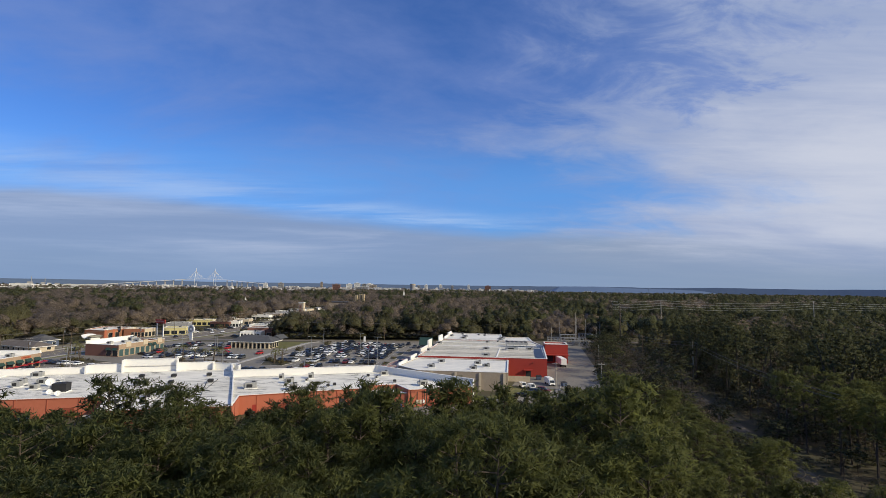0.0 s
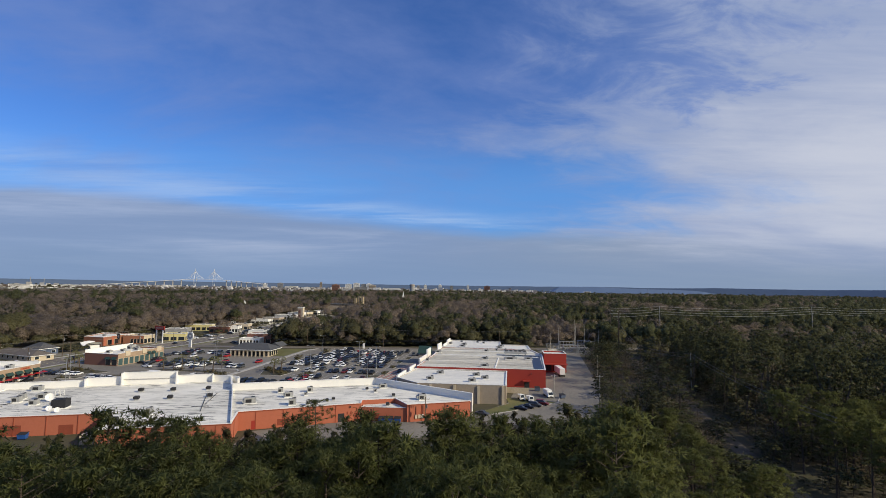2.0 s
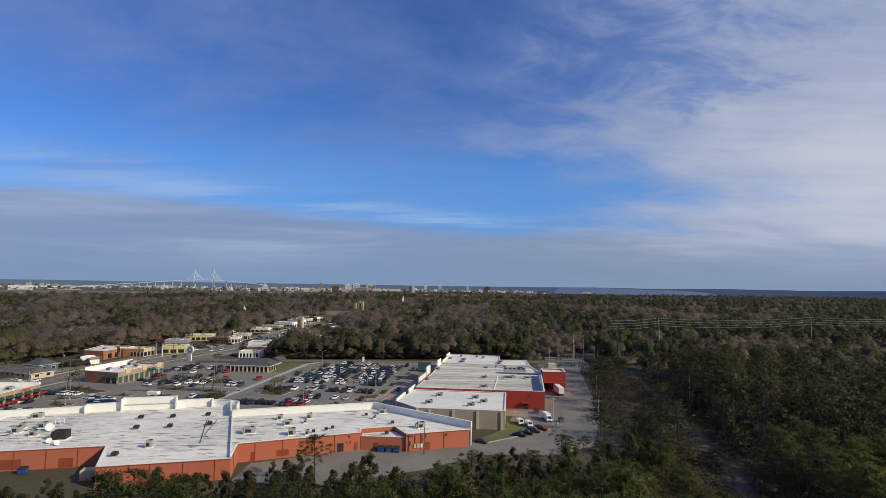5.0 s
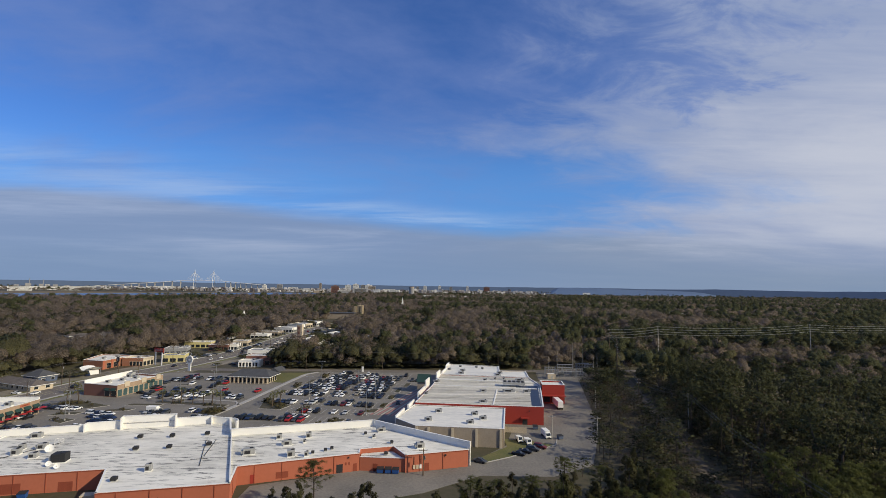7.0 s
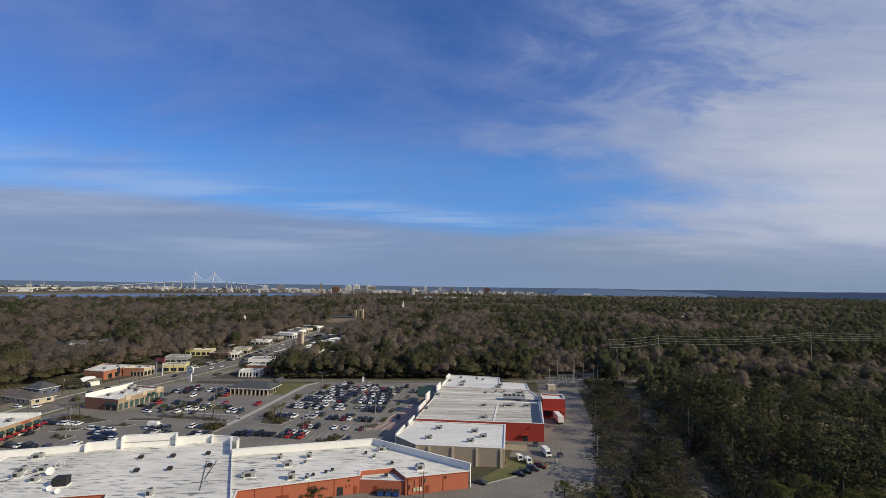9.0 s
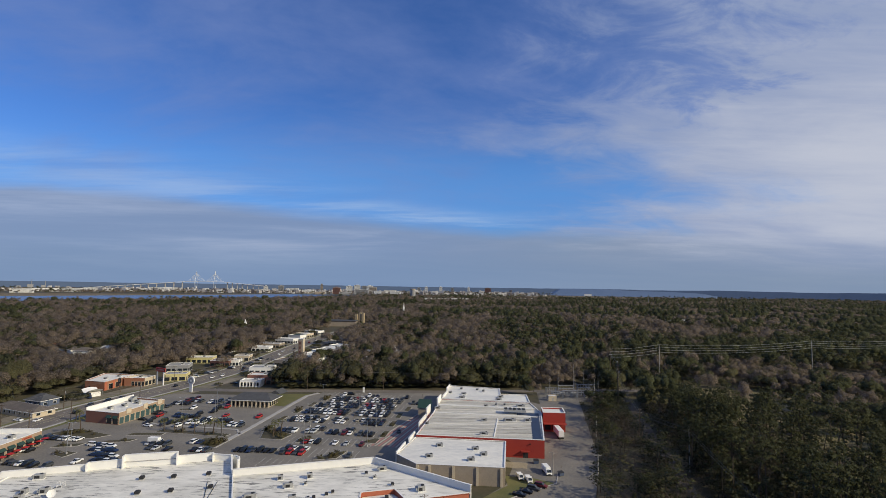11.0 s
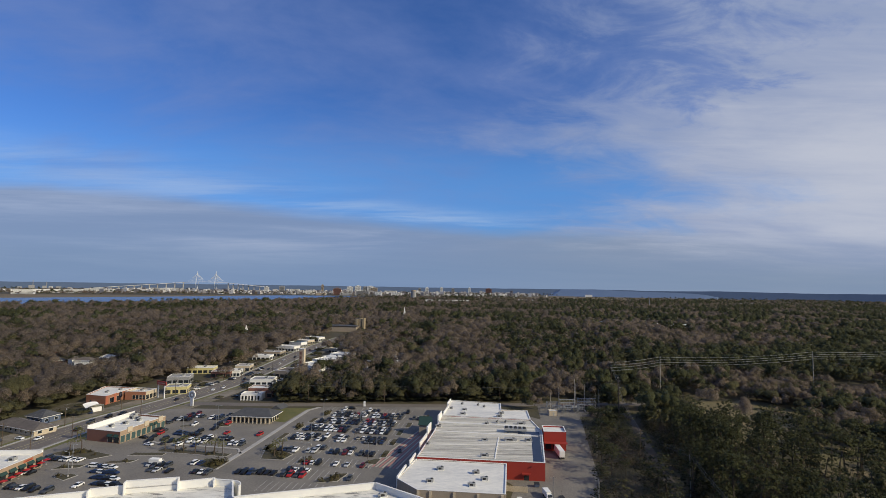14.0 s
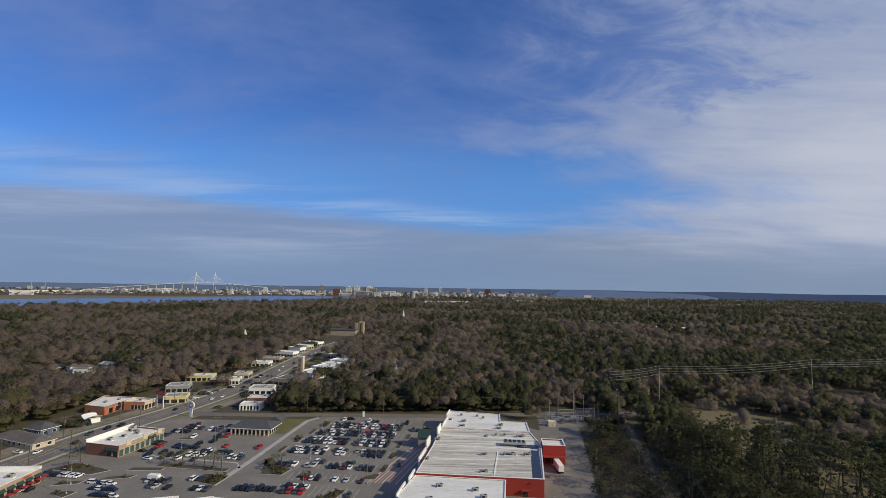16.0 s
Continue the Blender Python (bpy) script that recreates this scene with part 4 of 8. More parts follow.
KEEP_CLEAR = [
    [(-150, 110), (15, 110), (15, 200), (-150, 200)],
    [(-30, 150), (52, 158), (60, 205), (70, 262), (84, 322), (-30, 328)],
    [(-243, 236), (-185, 232), (-182, 325), (-182, 408), (-174, 462), (-205, 462), (-220, 392), (-240, 345)],
    [(-196, 150), (-20, 150), (-15, 318), (-84, 318), (-112, 326), (-108, 362), (-124, 398), (-104, 422), (-96, 462), (-90, 512), (-102, 550), (-138, 560), (-163, 530), (-166, 462), (-174, 425), (-190, 320)],
    [(-356, 452), (-318, 474), (-300, 446), (-280, 416), (-322, 410)],
    [(-190, 760), (-115, 735), (-105, 850), (-200, 850)], [(146, 332), (182, 340), (184, 374), (150, 372)], [(296, 392), (326, 396), (330, 424), (304, 424)],
]


def SCRUB(px, py):
    """Lower growth on the strip between the service yard and the track."""
    strip = (px > 38) & (px < np.interp(py, [100, 400], [80, 130])) & (py < 320)
    return np.where(strip, np.interp(py, [90, 120, 180], [0.24, 0.34, 0.72]), 1.0)


def footprint_clear(px, py, grow=5.0):
    """Places not under a roadside shop or a house."""
    ok = np.ones(px.shape, bool)
    for x, y, w in FOOTPRINTS:
        ok &= np.hypot(px - x, py - y) > w + grow
    return ok


def woods(name, kind, mat, mix, rings, label, extra=()):
    verts, norms, tones = [], [], []
    for d0, d1, gap, count, seed in rings:
        n = int(0.5 * 1.75 * (d1 ** 2 - d0 ** 2) / gap ** 2)
        r = np.random.default_rng(seed)
        d = np.sqrt(d0 ** 2 + (d1 ** 2 - d0 ** 2) * r.random(n))
        a = (r.random(n) - 0.5) * 1.64
        px, py = d * np.sin(a), d * np.cos(a)
        ok = wood_density(px, py)
        if d0 < 520:
            by_track = (px > 0.45 * py) & (py > 70) & (px < np.interp(py, [20, 70, 108, 140, 176], [61, 66, 72, 78, 86]))
            ok &= by_track | (~((px > 55) & (py < 122)) & ~((px < 62) & (py < 150)))
            ok &= footprint_clear(px, py)
        elif d0 < 1000:
            ok &= footprint_clear(px, py, 3.0)
        # stands of one kind or another, by slow noise
        field = np.array([noise.noise((x / 210.0, y / 210.0, 0.0)) + 0.8 * noise.noise((x / 55.0, y / 55.0, 5.0)) for x, y in zip(px, py)])
        right = np.clip((px / np.maximum(py, 1) - 0.1) * 1.2, -0.35, 0.4)
        share = mix(field, right, d)
        ok &= r.random(n) < share
        px, py = px[ok], py[ok]
        low = SCRUB(px, py)
        if d0 == 300 and extra:
            px, py = np.append(px, [e[0] for e in extra]), np.append(py, [e[1] for e in extra])
            low = np.append(low, [e[2] for e in extra])
        if d0 == 84:
            mine = [e for i, e in enumerate(YARD_BRUSH) if i % 5 in {"pine": (0,), "oak": (1, 2), "bare": (3, 4)}[kind]]
            px, py = np.append(px, [e[0] for e in mine]), np.append(py, [e[1] for e in mine])
            low = np.append(low, [e[2] for e in mine])
        kinds = [far_kind(kind, seed * 10 + k, count) for k in range(6)]
        pick = r.integers(6, size=len(px))
        for k in range(6):
            q = pick == k
            m = int(q.sum())
            if not m:
                continue
            s = (0.68 + 0.62 * r.random(m) ** 1.3) * (1.4 if kind == "pine" and d0 < 300 else 1.06 if d1 < 900 else 1.55) * np.sqrt(low[q])
            rot = r.random(m) * 6.283
            cr_, sr_ = np.cos(rot)[:, None], np.sin(rot)[:, None]
            v, nv = kinds[k]
            tall = (s * (0.85 + 0.3 * r.random(m)) * low[q] * (1.0 if d1 < 900 else 0.78))[:, None]
            out, nrm = np.empty((m, len(v), 3), np.float32), np.empty((m, len(v), 3), np.float32)
            out[:, :, 0] = (v[None, :, 0] * cr_ - v[None, :, 1] * sr_) * s[:, None] + px[q][:, None]
            out[:, :, 1] = (v[None, :, 0] * sr_ + v[None, :, 1] * cr_) * s[:, None] + py[q][:, None]
            out[:, :, 2] = v[None, :, 2] * tall
            nrm[:, :, 0] = nv[None, :, 0] * cr_ - nv[None, :, 1] * sr_
            nrm[:, :, 1] = nv[None, :, 0] * sr_ + nv[None, :, 1] * cr_
            nrm[:, :, 2] = nv[None, :, 2]
            verts.append(out.reshape(-1, 3))
            norms.append(nrm.reshape(-1, 3))
            tones.append(np.repeat(r.random(m), len(v)))
            if d0 < 300:
                for x, y, z in zip(px[q], py[q], tall[:, 0]):
                    TRUNKS[kind].append((x, y, z * SHAPES[kind][0], 0.02 * z * SHAPES[kind][0]))
    me = mesh_from_tris(name, (np.concatenate(verts), np.concatenate(norms)), mat, np.concatenate(tones))
    return tagged(new(name, me), label, "woods", kind="stuff")


TRUNKS = {"pine": [], "oak": [], "bare": []}


def wood_trunks(name, kind, mat, label):
    """Slender tapered trunks under the nearer crowns of one kind, each with a fork."""
    s = Shape()
    tr = np.random.default_rng(91)
    for x, y, h, r in TRUNKS[kind]:
        g = tr.random() * 6.283
        s.tube((x, y, -0.1), (x, y, h * 0.7), r, r * 0.7, 4)
        s.tube((x, y, h * 0.65), (x + 0.1 * h * math.cos(g), y + 0.1 * h * math.sin(g), h * 1.12), r * 0.65, r * 0.25, 3)
    return tagged(part(name, s, mat), label, "tree trunks", kind="stuff")


# leafy oaks close along the street behind the lot, and small trees among the roadside shops
er = np.random.default_rng(77)
EDGE_OAKS = [(x + 2 * er.normal(), 337.5 + 0.09 * (x + 77) + 2.5 * er.random() + 5 * k, 1.0 + 0.32 * er.random()) for k in range(4) for x in np.arange(-112, 60, 4.6)]
BEHIND = [(-262, 250), (-256, 290), (-254, 330), (-246, 362), (-240, 400), (-236, 425), (-226, 470), (-228, 515), (-226, 560), (-222, 600), (-206, 640), (-190, 690)]
for (x0, y0), (x1, y1) in zip(BEHIND[:-1], BEHIND[1:]):
    for k in range(11):
        q = er.random()
        EDGE_OAKS.append((x0 + (x1 - x0) * q + 7 * er.normal() - 4, y0 + (y1 - y0) * q, 0.6 + (0.6 if y0 < 340 else 0.35) * er.random()))
SMALL_TREES = [(-215.4, 293.3), (-219, 292.5), (-223.4, 292.8), (-231, 262), (-212, 276), (-222, 296), (-224, 291), (-229, 293), (-213, 291), (-232, 385), (-215, 395), (-222, 404), (-190, 362), (-216, 459), (-214, 481), (-200, 478), (-196, 494), (-206, 530), (-168, 566), (-205, 566), (-150, 590), (-178, 604), (-140, 612), (-104, 560), (-136, 640), (-150, 668), (-124, 405), (-112, 398), (-106, 412), (-140, 362), (-150, 404), (-146, 415), (-150, 428), (-143, 480), (-139, 500), (-137, 520), (-139, 544), (-231, 312), (-243, 306), (-238, 288), (-246, 277), (-229, 246), (-241, 252), (-252, 262)]
EDGE_OAKS += [(x + er.normal(), 336.6 + 0.09 * (x + 77) + er.random(), 0.38 + 0.16 * er.random()) for x in np.arange(-112, 60, 3.4)]
EDGE_OAKS += [(x + er.normal(), y + er.normal(), 0.32 + 0.25 * er.random()) for x, y in SMALL_TREES]
for y in 335 + 330 * er.random(70):
    x = float(np.interp(y, [p[1] for p in MAIN_ROAD], [p[0] for p in MAIN_ROAD])) + (13 + 13 * er.random()) * (1 if er.random() < 0.4 else -1)
    EDGE_OAKS.append((x, float(y), 0.22 + 0.26 * er.random()))
EDGE_OAKS += [(x + er.normal(), y + er.normal(), 1.0 + 0.35 * er.random()) for x, y in ((-249, 247), (-252, 262), (-247, 276), (-250, 289), (-245, 302), (-247, 316), (-251, 332), (-243, 352), (-258, 270), (-260, 296), (-258, 320), (-238, 372), (-236, 390))]
EDGE_OAKS = [q for q in EDGE_OAKS if not near_line(np.array([q[0]]), np.array([q[1]]), MAIN_ROAD, 11)[0] and footprint_clear(np.array([q[0]]), np.array([q[1]]), 2.0)[0]]
# brushy growth between the service yard and the track
YARD_BRUSH = [(float(np.interp(y, [98, 120, 176, 245, 320], [58, 54, 60, 77, 93]) + k * (np.interp(y, [98, 120, 176, 245, 320], [71, 75, 86, 98, 111]) - np.interp(y, [98, 120, 176, 245, 320], [58, 54, 60, 77, 93]))), float(y), float(h)) for y, k, h in zip(98 + 220 * er.random(190), er.random(190), 0.32 + 0.36 * er.random(190))]
YARD_BRUSH += [(float(x), float(np.interp(x, [-120, -95, -60, -40, -25, 0, 15, 40, 60], [104, 108, 112, 121, 117, 118, 125, 133, 149]) - 24 * k), float(h)) for x, k, h in zip(-122 + 172 * er.random(230), er.random(230), 0.26 + 0.24 * er.random(230))]
ROAD_X = ([p[1] for p in RAIL_ROAD], [p[0] for p in RAIL_ROAD])
for y, k, h in zip(42 + 250 * er.random(900) ** 1.4, er.random(900), 0.26 + 0.36 * er.random(900)):
    YARD_BRUSH.append((float(np.interp(y, *ROAD_X) + 4.5 + 40 * k), float(y), float(h)))
for y, k, h in zip(44 + 90 * er.random(150), er.random(150), 0.22 + 0.26 * er.random(150)):
    YARD_BRUSH.append((float(np.interp(y, *ROAD_X) - 4.5 - 24 * k), float(y), float(h)))
YARD_BRUSH = [q for q in YARD_BRUSH if not any(inside(np.array([q[0]]), np.array([q[1]]), a)[0] for a in (SERVICE_AREA, FIELD_A, FIELD_B, FIELD_D))]
RINGS = [(84, 300, 7.0, 0, 1), (300, 520, 7.9, 1, 6), (520, 1000, 10.2, 2, 2), (1000, 1800, 13.4, 3, 3), (1800, 2900, 18, 4, 4), (2900, 4700, 34, 5, 5)]
woods("pine_woods", "pine", M["farpine"], lambda f, s, d: np.clip(0.10 + f * 1.3 + s * 0.6, 0.03, 0.8), [(a, b, g * 0.95, c, s) for a, b, g, c, s in RINGS], "dark green pines mixed through the woods")
woods("oak_woods", "oak", M["oak"], lambda f, s, d: np.clip(0.12 + 0.9 * np.abs(f) - f * 0.3 + s * 0.5, 0.06, 0.6), [(a, b, g * 1.05, c, s + 20) for a, b, g, c, s in RINGS], "olive green evergreen oaks mixed through the woods", EDGE_OAKS)
woods("bare_woods", "bare", M["bare"], lambda f, s, d: np.clip(0.78 - f * 1.3 - s * 0.85, 0.12, 0.97), [(a, b, g, c, s + 40) for a, b, g, c, s in RINGS], "brown-grey leafless winter hardwoods")
wood_trunks("pine_trunks", "pine", M["bark"], "brown bare trunks of the pines in the woods")
wood_trunks("oak_trunks", "oak", M["bark"], "short dark trunks of the evergreen oaks")
wood_trunks("bare_trunks", "bare", M["palebark"], "grey-brown trunks of the leafless hardwoods")

# ---- buildings ----
def ccw(poly):
    a = sum(p[0] * q[1] - q[0] * p[1] for p, q in zip(poly, poly[1:] + poly[:1]))
    return poly if a > 0 else poly[::-1]


def centre(poly):
    return sum(p[0] for p in poly) / len(poly), sum(p[1] for p in poly) / len(poly)


def inset(poly, d):
    """The polygon drawn in by d (mitred)."""
    n, out = len(poly), []
    for i in range(n):
        p, q, r = poly[i - 1], poly[i], poly[(i + 1) % n]
        a, b = math.hypot(q[0] - p[0], q[1] - p[1]), math.hypot(r[0] - q[0], r[1] - q[1])
        n1, n2 = (-(q[1] - p[1]) / a, (q[0] - p[0]) / a), (-(r[1] - q[1]) / b, (r[0] - q[0]) / b)
        k = d / max(0.35, 1 + n1[0] * n2[0] + n1[1] * n2[1])
        out.append((q[0] + (n1[0] + n2[0]) * k, q[1] + (n1[1] + n2[1]) * k))
    return out


def wall_ring(parent, poly, z1, mat, thick=0.3, tops=None, mats=None, coping=None):
    """One wall a side, mitred at the corners; tops and mats may differ by side. A coping runs along each top."""
    inner = inset(poly, thick)
    outer_c, inner_c = inset(poly, -0.08), inset(poly, thick + 0.08)
    n = len(poly)
    for i in range(n):
        j = (i + 1) % n
        top = tops[i] if tops and tops[i] else z1
        w = part("wall", Shape().prism([poly[i], poly[j], inner[j], inner[i]], 0, top), mats[i] if mats and mats[i] else mat, parent)
        if coping:
            part("coping", Shape().prism([outer_c[i], outer_c[j], inner_c[j], inner_c[i]], top + 0.002, top + 0.14), coping, w)


def flat_building(name, poly, h, wall, roof, label, category="shop building", parapet=0.5, coping=None, tops=None, mats=None, group=""):
    poly = ccw(poly)
    cx, cy = centre(poly)
    b = thing(name, cx, cy, 0, label, category, group)
    wall_ring(b, poly, h + parapet, wall, 0.3, tops, mats, coping)
    part("roof", Shape().prism(inset(poly, 0.31), h - 0.3, h), roof, b)
    return b


def panel(parent, name, a, b, k0, k1, z0, z1, mat, out=0.05, frame=None):
    """A door, window or board set on the outer face of the wall that runs from a to b (outside on its right)."""
    L = math.hypot(b[0] - a[0], b[1] - a[1])
    nx, ny = (b[1] - a[1]) / L, -(b[0] - a[0]) / L
    p, q = between(a, b, k0), between(a, b, k1)

    def slab(p, q, o0, o1, za, zb):
        return Shape().prism([(p[0] + nx * o0, p[1] + ny * o0), (q[0] + nx * o0, q[1] + ny * o0), (q[0] + nx * o1, q[1] + ny * o1), (p[0] + nx * o1, p[1] + ny * o1)], za, zb)
    ob = part(name, slab(p, q, -0.05, out, z0, z1), mat, parent)
    if frame:
        w = 0.12 / L
        fr = slab(between(a, b, k0 - w), between(a, b, k1 + w), -0.05, out + 0.04, z1, z1 + 0.14)
        for kk in (k0 - w, k1):
            s = slab(between(a, b, kk), between(a, b, kk + w), -0.05, out + 0.04, z0, z1)
            fr.add(s.v, s.f)
        part("frame", fr, frame, ob)
    return ob


def stained_membrane():
    """White roofing with grey washes and dark ponding streaks."""
    mat = bpy.data.materials.new("stained_white_membrane")
    mat.use_nodes = True
    t = mat.node_tree
    t.nodes.clear()
    n = nodes_of(t)
    out, b = n("ShaderNodeOutputMaterial"), n("ShaderNodeBsdfPrincipled")
    t.links.new(b.outputs[0], out.inputs[0])
    b.inputs["Roughness"].default_value = 0.9
    b.inputs["Specular IOR Level"].default_value = 0.15
    pos = n("ShaderNodeNewGeometry").outputs["Position"]

    def tex(scale, detail, rough, stretch, turn):
        mp = n("ShaderNodeMapping", pos)
        mp.inputs["Scale"].default_value = stretch
        mp.inputs["Rotation"].default_value = (0, 0, radians(turn))
        x = n("ShaderNodeTexNoise", mp.outputs[0])
        x.inputs["Scale"].default_value, x.inputs["Detail"].default_value, x.inputs["Roughness"].default_value = scale, detail, rough
        return x.outputs[0]
    wash = n("ShaderNodeMapRange", tex(0.09, 6, 0.65, (0.6, 1.2, 1), -14), 0.40, 0.66, 0.0, 0.85).outputs[0]
    streak = n("ShaderNodeMapRange", tex(0.55, 6, 0.68, (0.30, 1.5, 1), -14), 0.53, 0.62, 0.0, 0.9).outputs[0]
    gate = n("ShaderNodeMapRange", tex(0.045, 3, 0.5, (1, 1, 1), 0), 0.34, 0.54, 0.0, 1.0).outputs[0]
    k = n("ShaderNodeMath", streak, gate, operation="MULTIPLY").outputs[0]
    m1 = n("ShaderNodeMix", wash, data_type="RGBA")
    m1.inputs[6].default_value, m1.inputs[7].default_value = (0.78, 0.755, 0.675, 1), (0.49, 0.475, 0.42, 1)
    m2 = n("ShaderNodeMix", k, data_type="RGBA")
    t.links.new(m1.outputs[2], m2.inputs[6])
    m2.inputs[7].default_value = (0.13, 0.13, 0.125, 1)
    t.links.new(m2.outputs[2], b.inputs["Base Color"])
    return mat


M["mallroof"] = stained_membrane()

# ---- strip mall ----
mall = thing("strip_mall", -60, 150, 0, "long low strip mall with stained white roof and orange stucco walls", "shop building")
BACK = [(-205, 110.9), (-91.8, 136.6), (-83.7, 121.2), (-53.8, 128.4), (-56.8, 140.2), (-24.3, 152.6), (-24.6, 156.6), (-14.6, 159.6), (-10.1, 151.5), (9.5, 157.5)]
FRONT = [(10.3, 158.6), (-24.1, 182.6), (-70.6, 168.4), (-76.5, 182.0), (-83.8, 183.0), (-95.0, 179.2), (-111.8, 175.0), (-122.0, 171.4), (-145.0, 163.4), (-215, 145.5)]
part("roof", Shape().prism(inset(ccw(BACK + FRONT), 0.25), 4.8, 5.2), M["mallroof"], mall)
for a, b in zip(BACK[:-1], BACK[1:]):
    part("wall", Shape().wall(a, b, 0, 5.22, 0.3), M["orange"], mall)
    part("roof_edge", Shape().wall(between(a, b, -0.002), between(a, b, 1.002), 5.225, 5.36, 0.5), M["white"], mall, "white metal roof edge")
    L = math.hypot(b[0] - a[0], b[1] - a[1])
    if L > 12:
        part("fascia", Shape().wall(b, a, 4.95, 5.15, 0.06), M["orange_dark"], mall, "dark gutter line")
        for k in range(int(L / 7.5)):
            p = between(a, b, (k + 0.6) * 7.5 / L)
            q = between(a, b, (k + 0.6) * 7.5 / L + 0.14 / L)
            part("downspout", Shape().wall(q, p, 0.1, 4.95, 0.12), M["orange_dark"], mall)
# parapets along the shop fronts, stepped in height; returns at the taller ones
TOPS = [7.4, 7.4, 7.0, 7.5, 7.9, 9.4, 7.9, 7.3, 7.0]
for (a, b), top in zip(zip(FRONT[:-1], FRONT[1:]), TOPS):
    part("parapet", Shape().wall(a, b, 0, top, 0.45), M["white"], mall, "white stucco parapet")
    part("coping", Shape().wall(between(a, b, -0.003), between(a, b, 1.003), top + 0.002, top + 0.14, 0.6), M["white"], mall)
for p, top in ((FRONT[5], 9.4), (FRONT[6], 9.4), (FRONT[7], 7.9), (FRONT[4], 7.9)):
    q = (p[0] + 0.55, p[1] - 2.2)
    part("parapet_return", Shape().wall((p[0] - 0.2, p[1] - 0.47), (q[0] - 0.2, q[1]), 5.2, top, 0.4), M["white"], mall, "white short return of the parapet")
a, b = FRONT[5], FRONT[6]
part("ledge", Shape().wall((a[0] - 0.3, a[1] - 0.55), (b[0] + 0.3, b[1] - 0.55), 7.0, 7.12, 0.2), M["concrete"], mall)
# rounded corner of the parapet
for i in range(7):
    t0, t1 = radians(100 - i * 16), radians(100 - (i + 1) * 16)
    p = (-76.5 + 4.2 * math.cos(t0), 177.8 + 4.2 * math.sin(t0))
    q = (-76.5 + 4.2 * math.cos(t1), 177.8 + 4.2 * math.sin(t1))
    part("parapet", Shape().wall(p, q, 0, 7.55, -0.4), M["white"], mall, "curved white parapet corner")
part("divider", Shape().wall((-53.9, 128.9), (-70.2, 168.0), 5.2, 5.85, 0.35), M["white"], mall, "low white wall across the roof")
part("divider", Shape().wall((-137.5, 125.5), (-143, 163.5), 5.2, 5.5, 0.3), M["white"], mall, "low white wall across the roof")
# the lower part in the notch of the back wall
part("low_roof", Shape().prism([(-24.1, 153.0), (-10.6, 152.5), (-14.7, 159.2), (-24.2, 156.4)], 3.6, 3.9), M["mallroof"], mall)
part("wall", Shape().wall((-24.2, 152.7), (-10.3, 152.0), 0, 4.1, 0.28), M["orange"], mall)
part("roof_edge", Shape().wall((-24.2, 152.65), (-10.3, 151.95), 4.105, 4.22, 0.45), M["white"], mall)
NB = ((-24.2, 152.7), (-10.3, 152.0))
panel(mall, "door", *NB, 0.30, 0.40, 0.1, 2.3, M["orange_dark"], 0.06)
R1, R2, R3, R4 = (BACK[4], BACK[5]), (BACK[8], BACK[9]), (BACK[0], BACK[1]), (BACK[2], BACK[3])
panel(mall, "door_opening", *R1, 0.80, 0.855, 0.1, 2.6, M["dark"], 0.04)
panel(mall, "door", *R1, 0.945, 0.98, 0.1, 2.4, M["orange_dark"], 0.06)
panel(mall, "vent", *R1, 0.875, 0.888, 2.2, 3.0, M["orange_dark"], 0.06)
panel(mall, "vent", *R1, 0.905, 0.918, 2.2, 3.0, M["orange_dark"], 0.06)
panel(mall, "door", *R1, 0.10, 0.135, 0.1, 2.5, M["red"], 0.06)
panel(mall, "panel", *R1, 0.30, 0.40, 0.6, 2.4, M["orange_dark"], 0.03)
panel(mall, "meter_box", *R2, 0.12, 0.155, 1.0, 2.1, M["beige"], 0.3)
panel(mall, "meter_box", *R2, 0.17, 0.205, 1.0, 2.1, M["beige"], 0.3)
panel(mall, "meter_box", *R2, 0.22, 0.25, 1.0, 2.1, M["white"], 0.3)
panel(mall, "door", *R2, 0.30, 0.37, 0.1, 2.4, M["orange_dark"], 0.06)
panel(mall, "conduit", *R2, 0.13, 0.14, 2.1, 4.6, M["dark"], 0.1)
panel(mall, "conduit", *R2, 0.24, 0.25, 2.1, 4.8, M["dark"], 0.1)
panel(mall, "wall_lamp", *R2, 0.62, 0.64, 4.0, 4.5, M["dark"], 0.35)
panel(mall, "wall_lamp", *R1, 0.90, 0.91, 4.2, 4.6, M["dark"], 0.35)
panel(mall, "loading_door", *R3, 0.905, 0.935, 0.1, 2.6, M["orange_dark"], 0.04)
panel(mall, "band", *R3, 0.72, 0.83, 0.3, 2.9, M["orange_dark"], 0.03)
panel(mall, "door", *R3, 0.665, 0.685, 0.1, 2.5, M["orange_dark"], 0.05)
panel(mall, "vent", *R3, 0.62, 0.63, 1.4, 2.6, M["dark"], 0.06)
panel(mall, "door", *R4, 0.55, 0.60, 0.1, 2.5, M["orange_dark"], 0.05)

# ---- rooftop plant ----


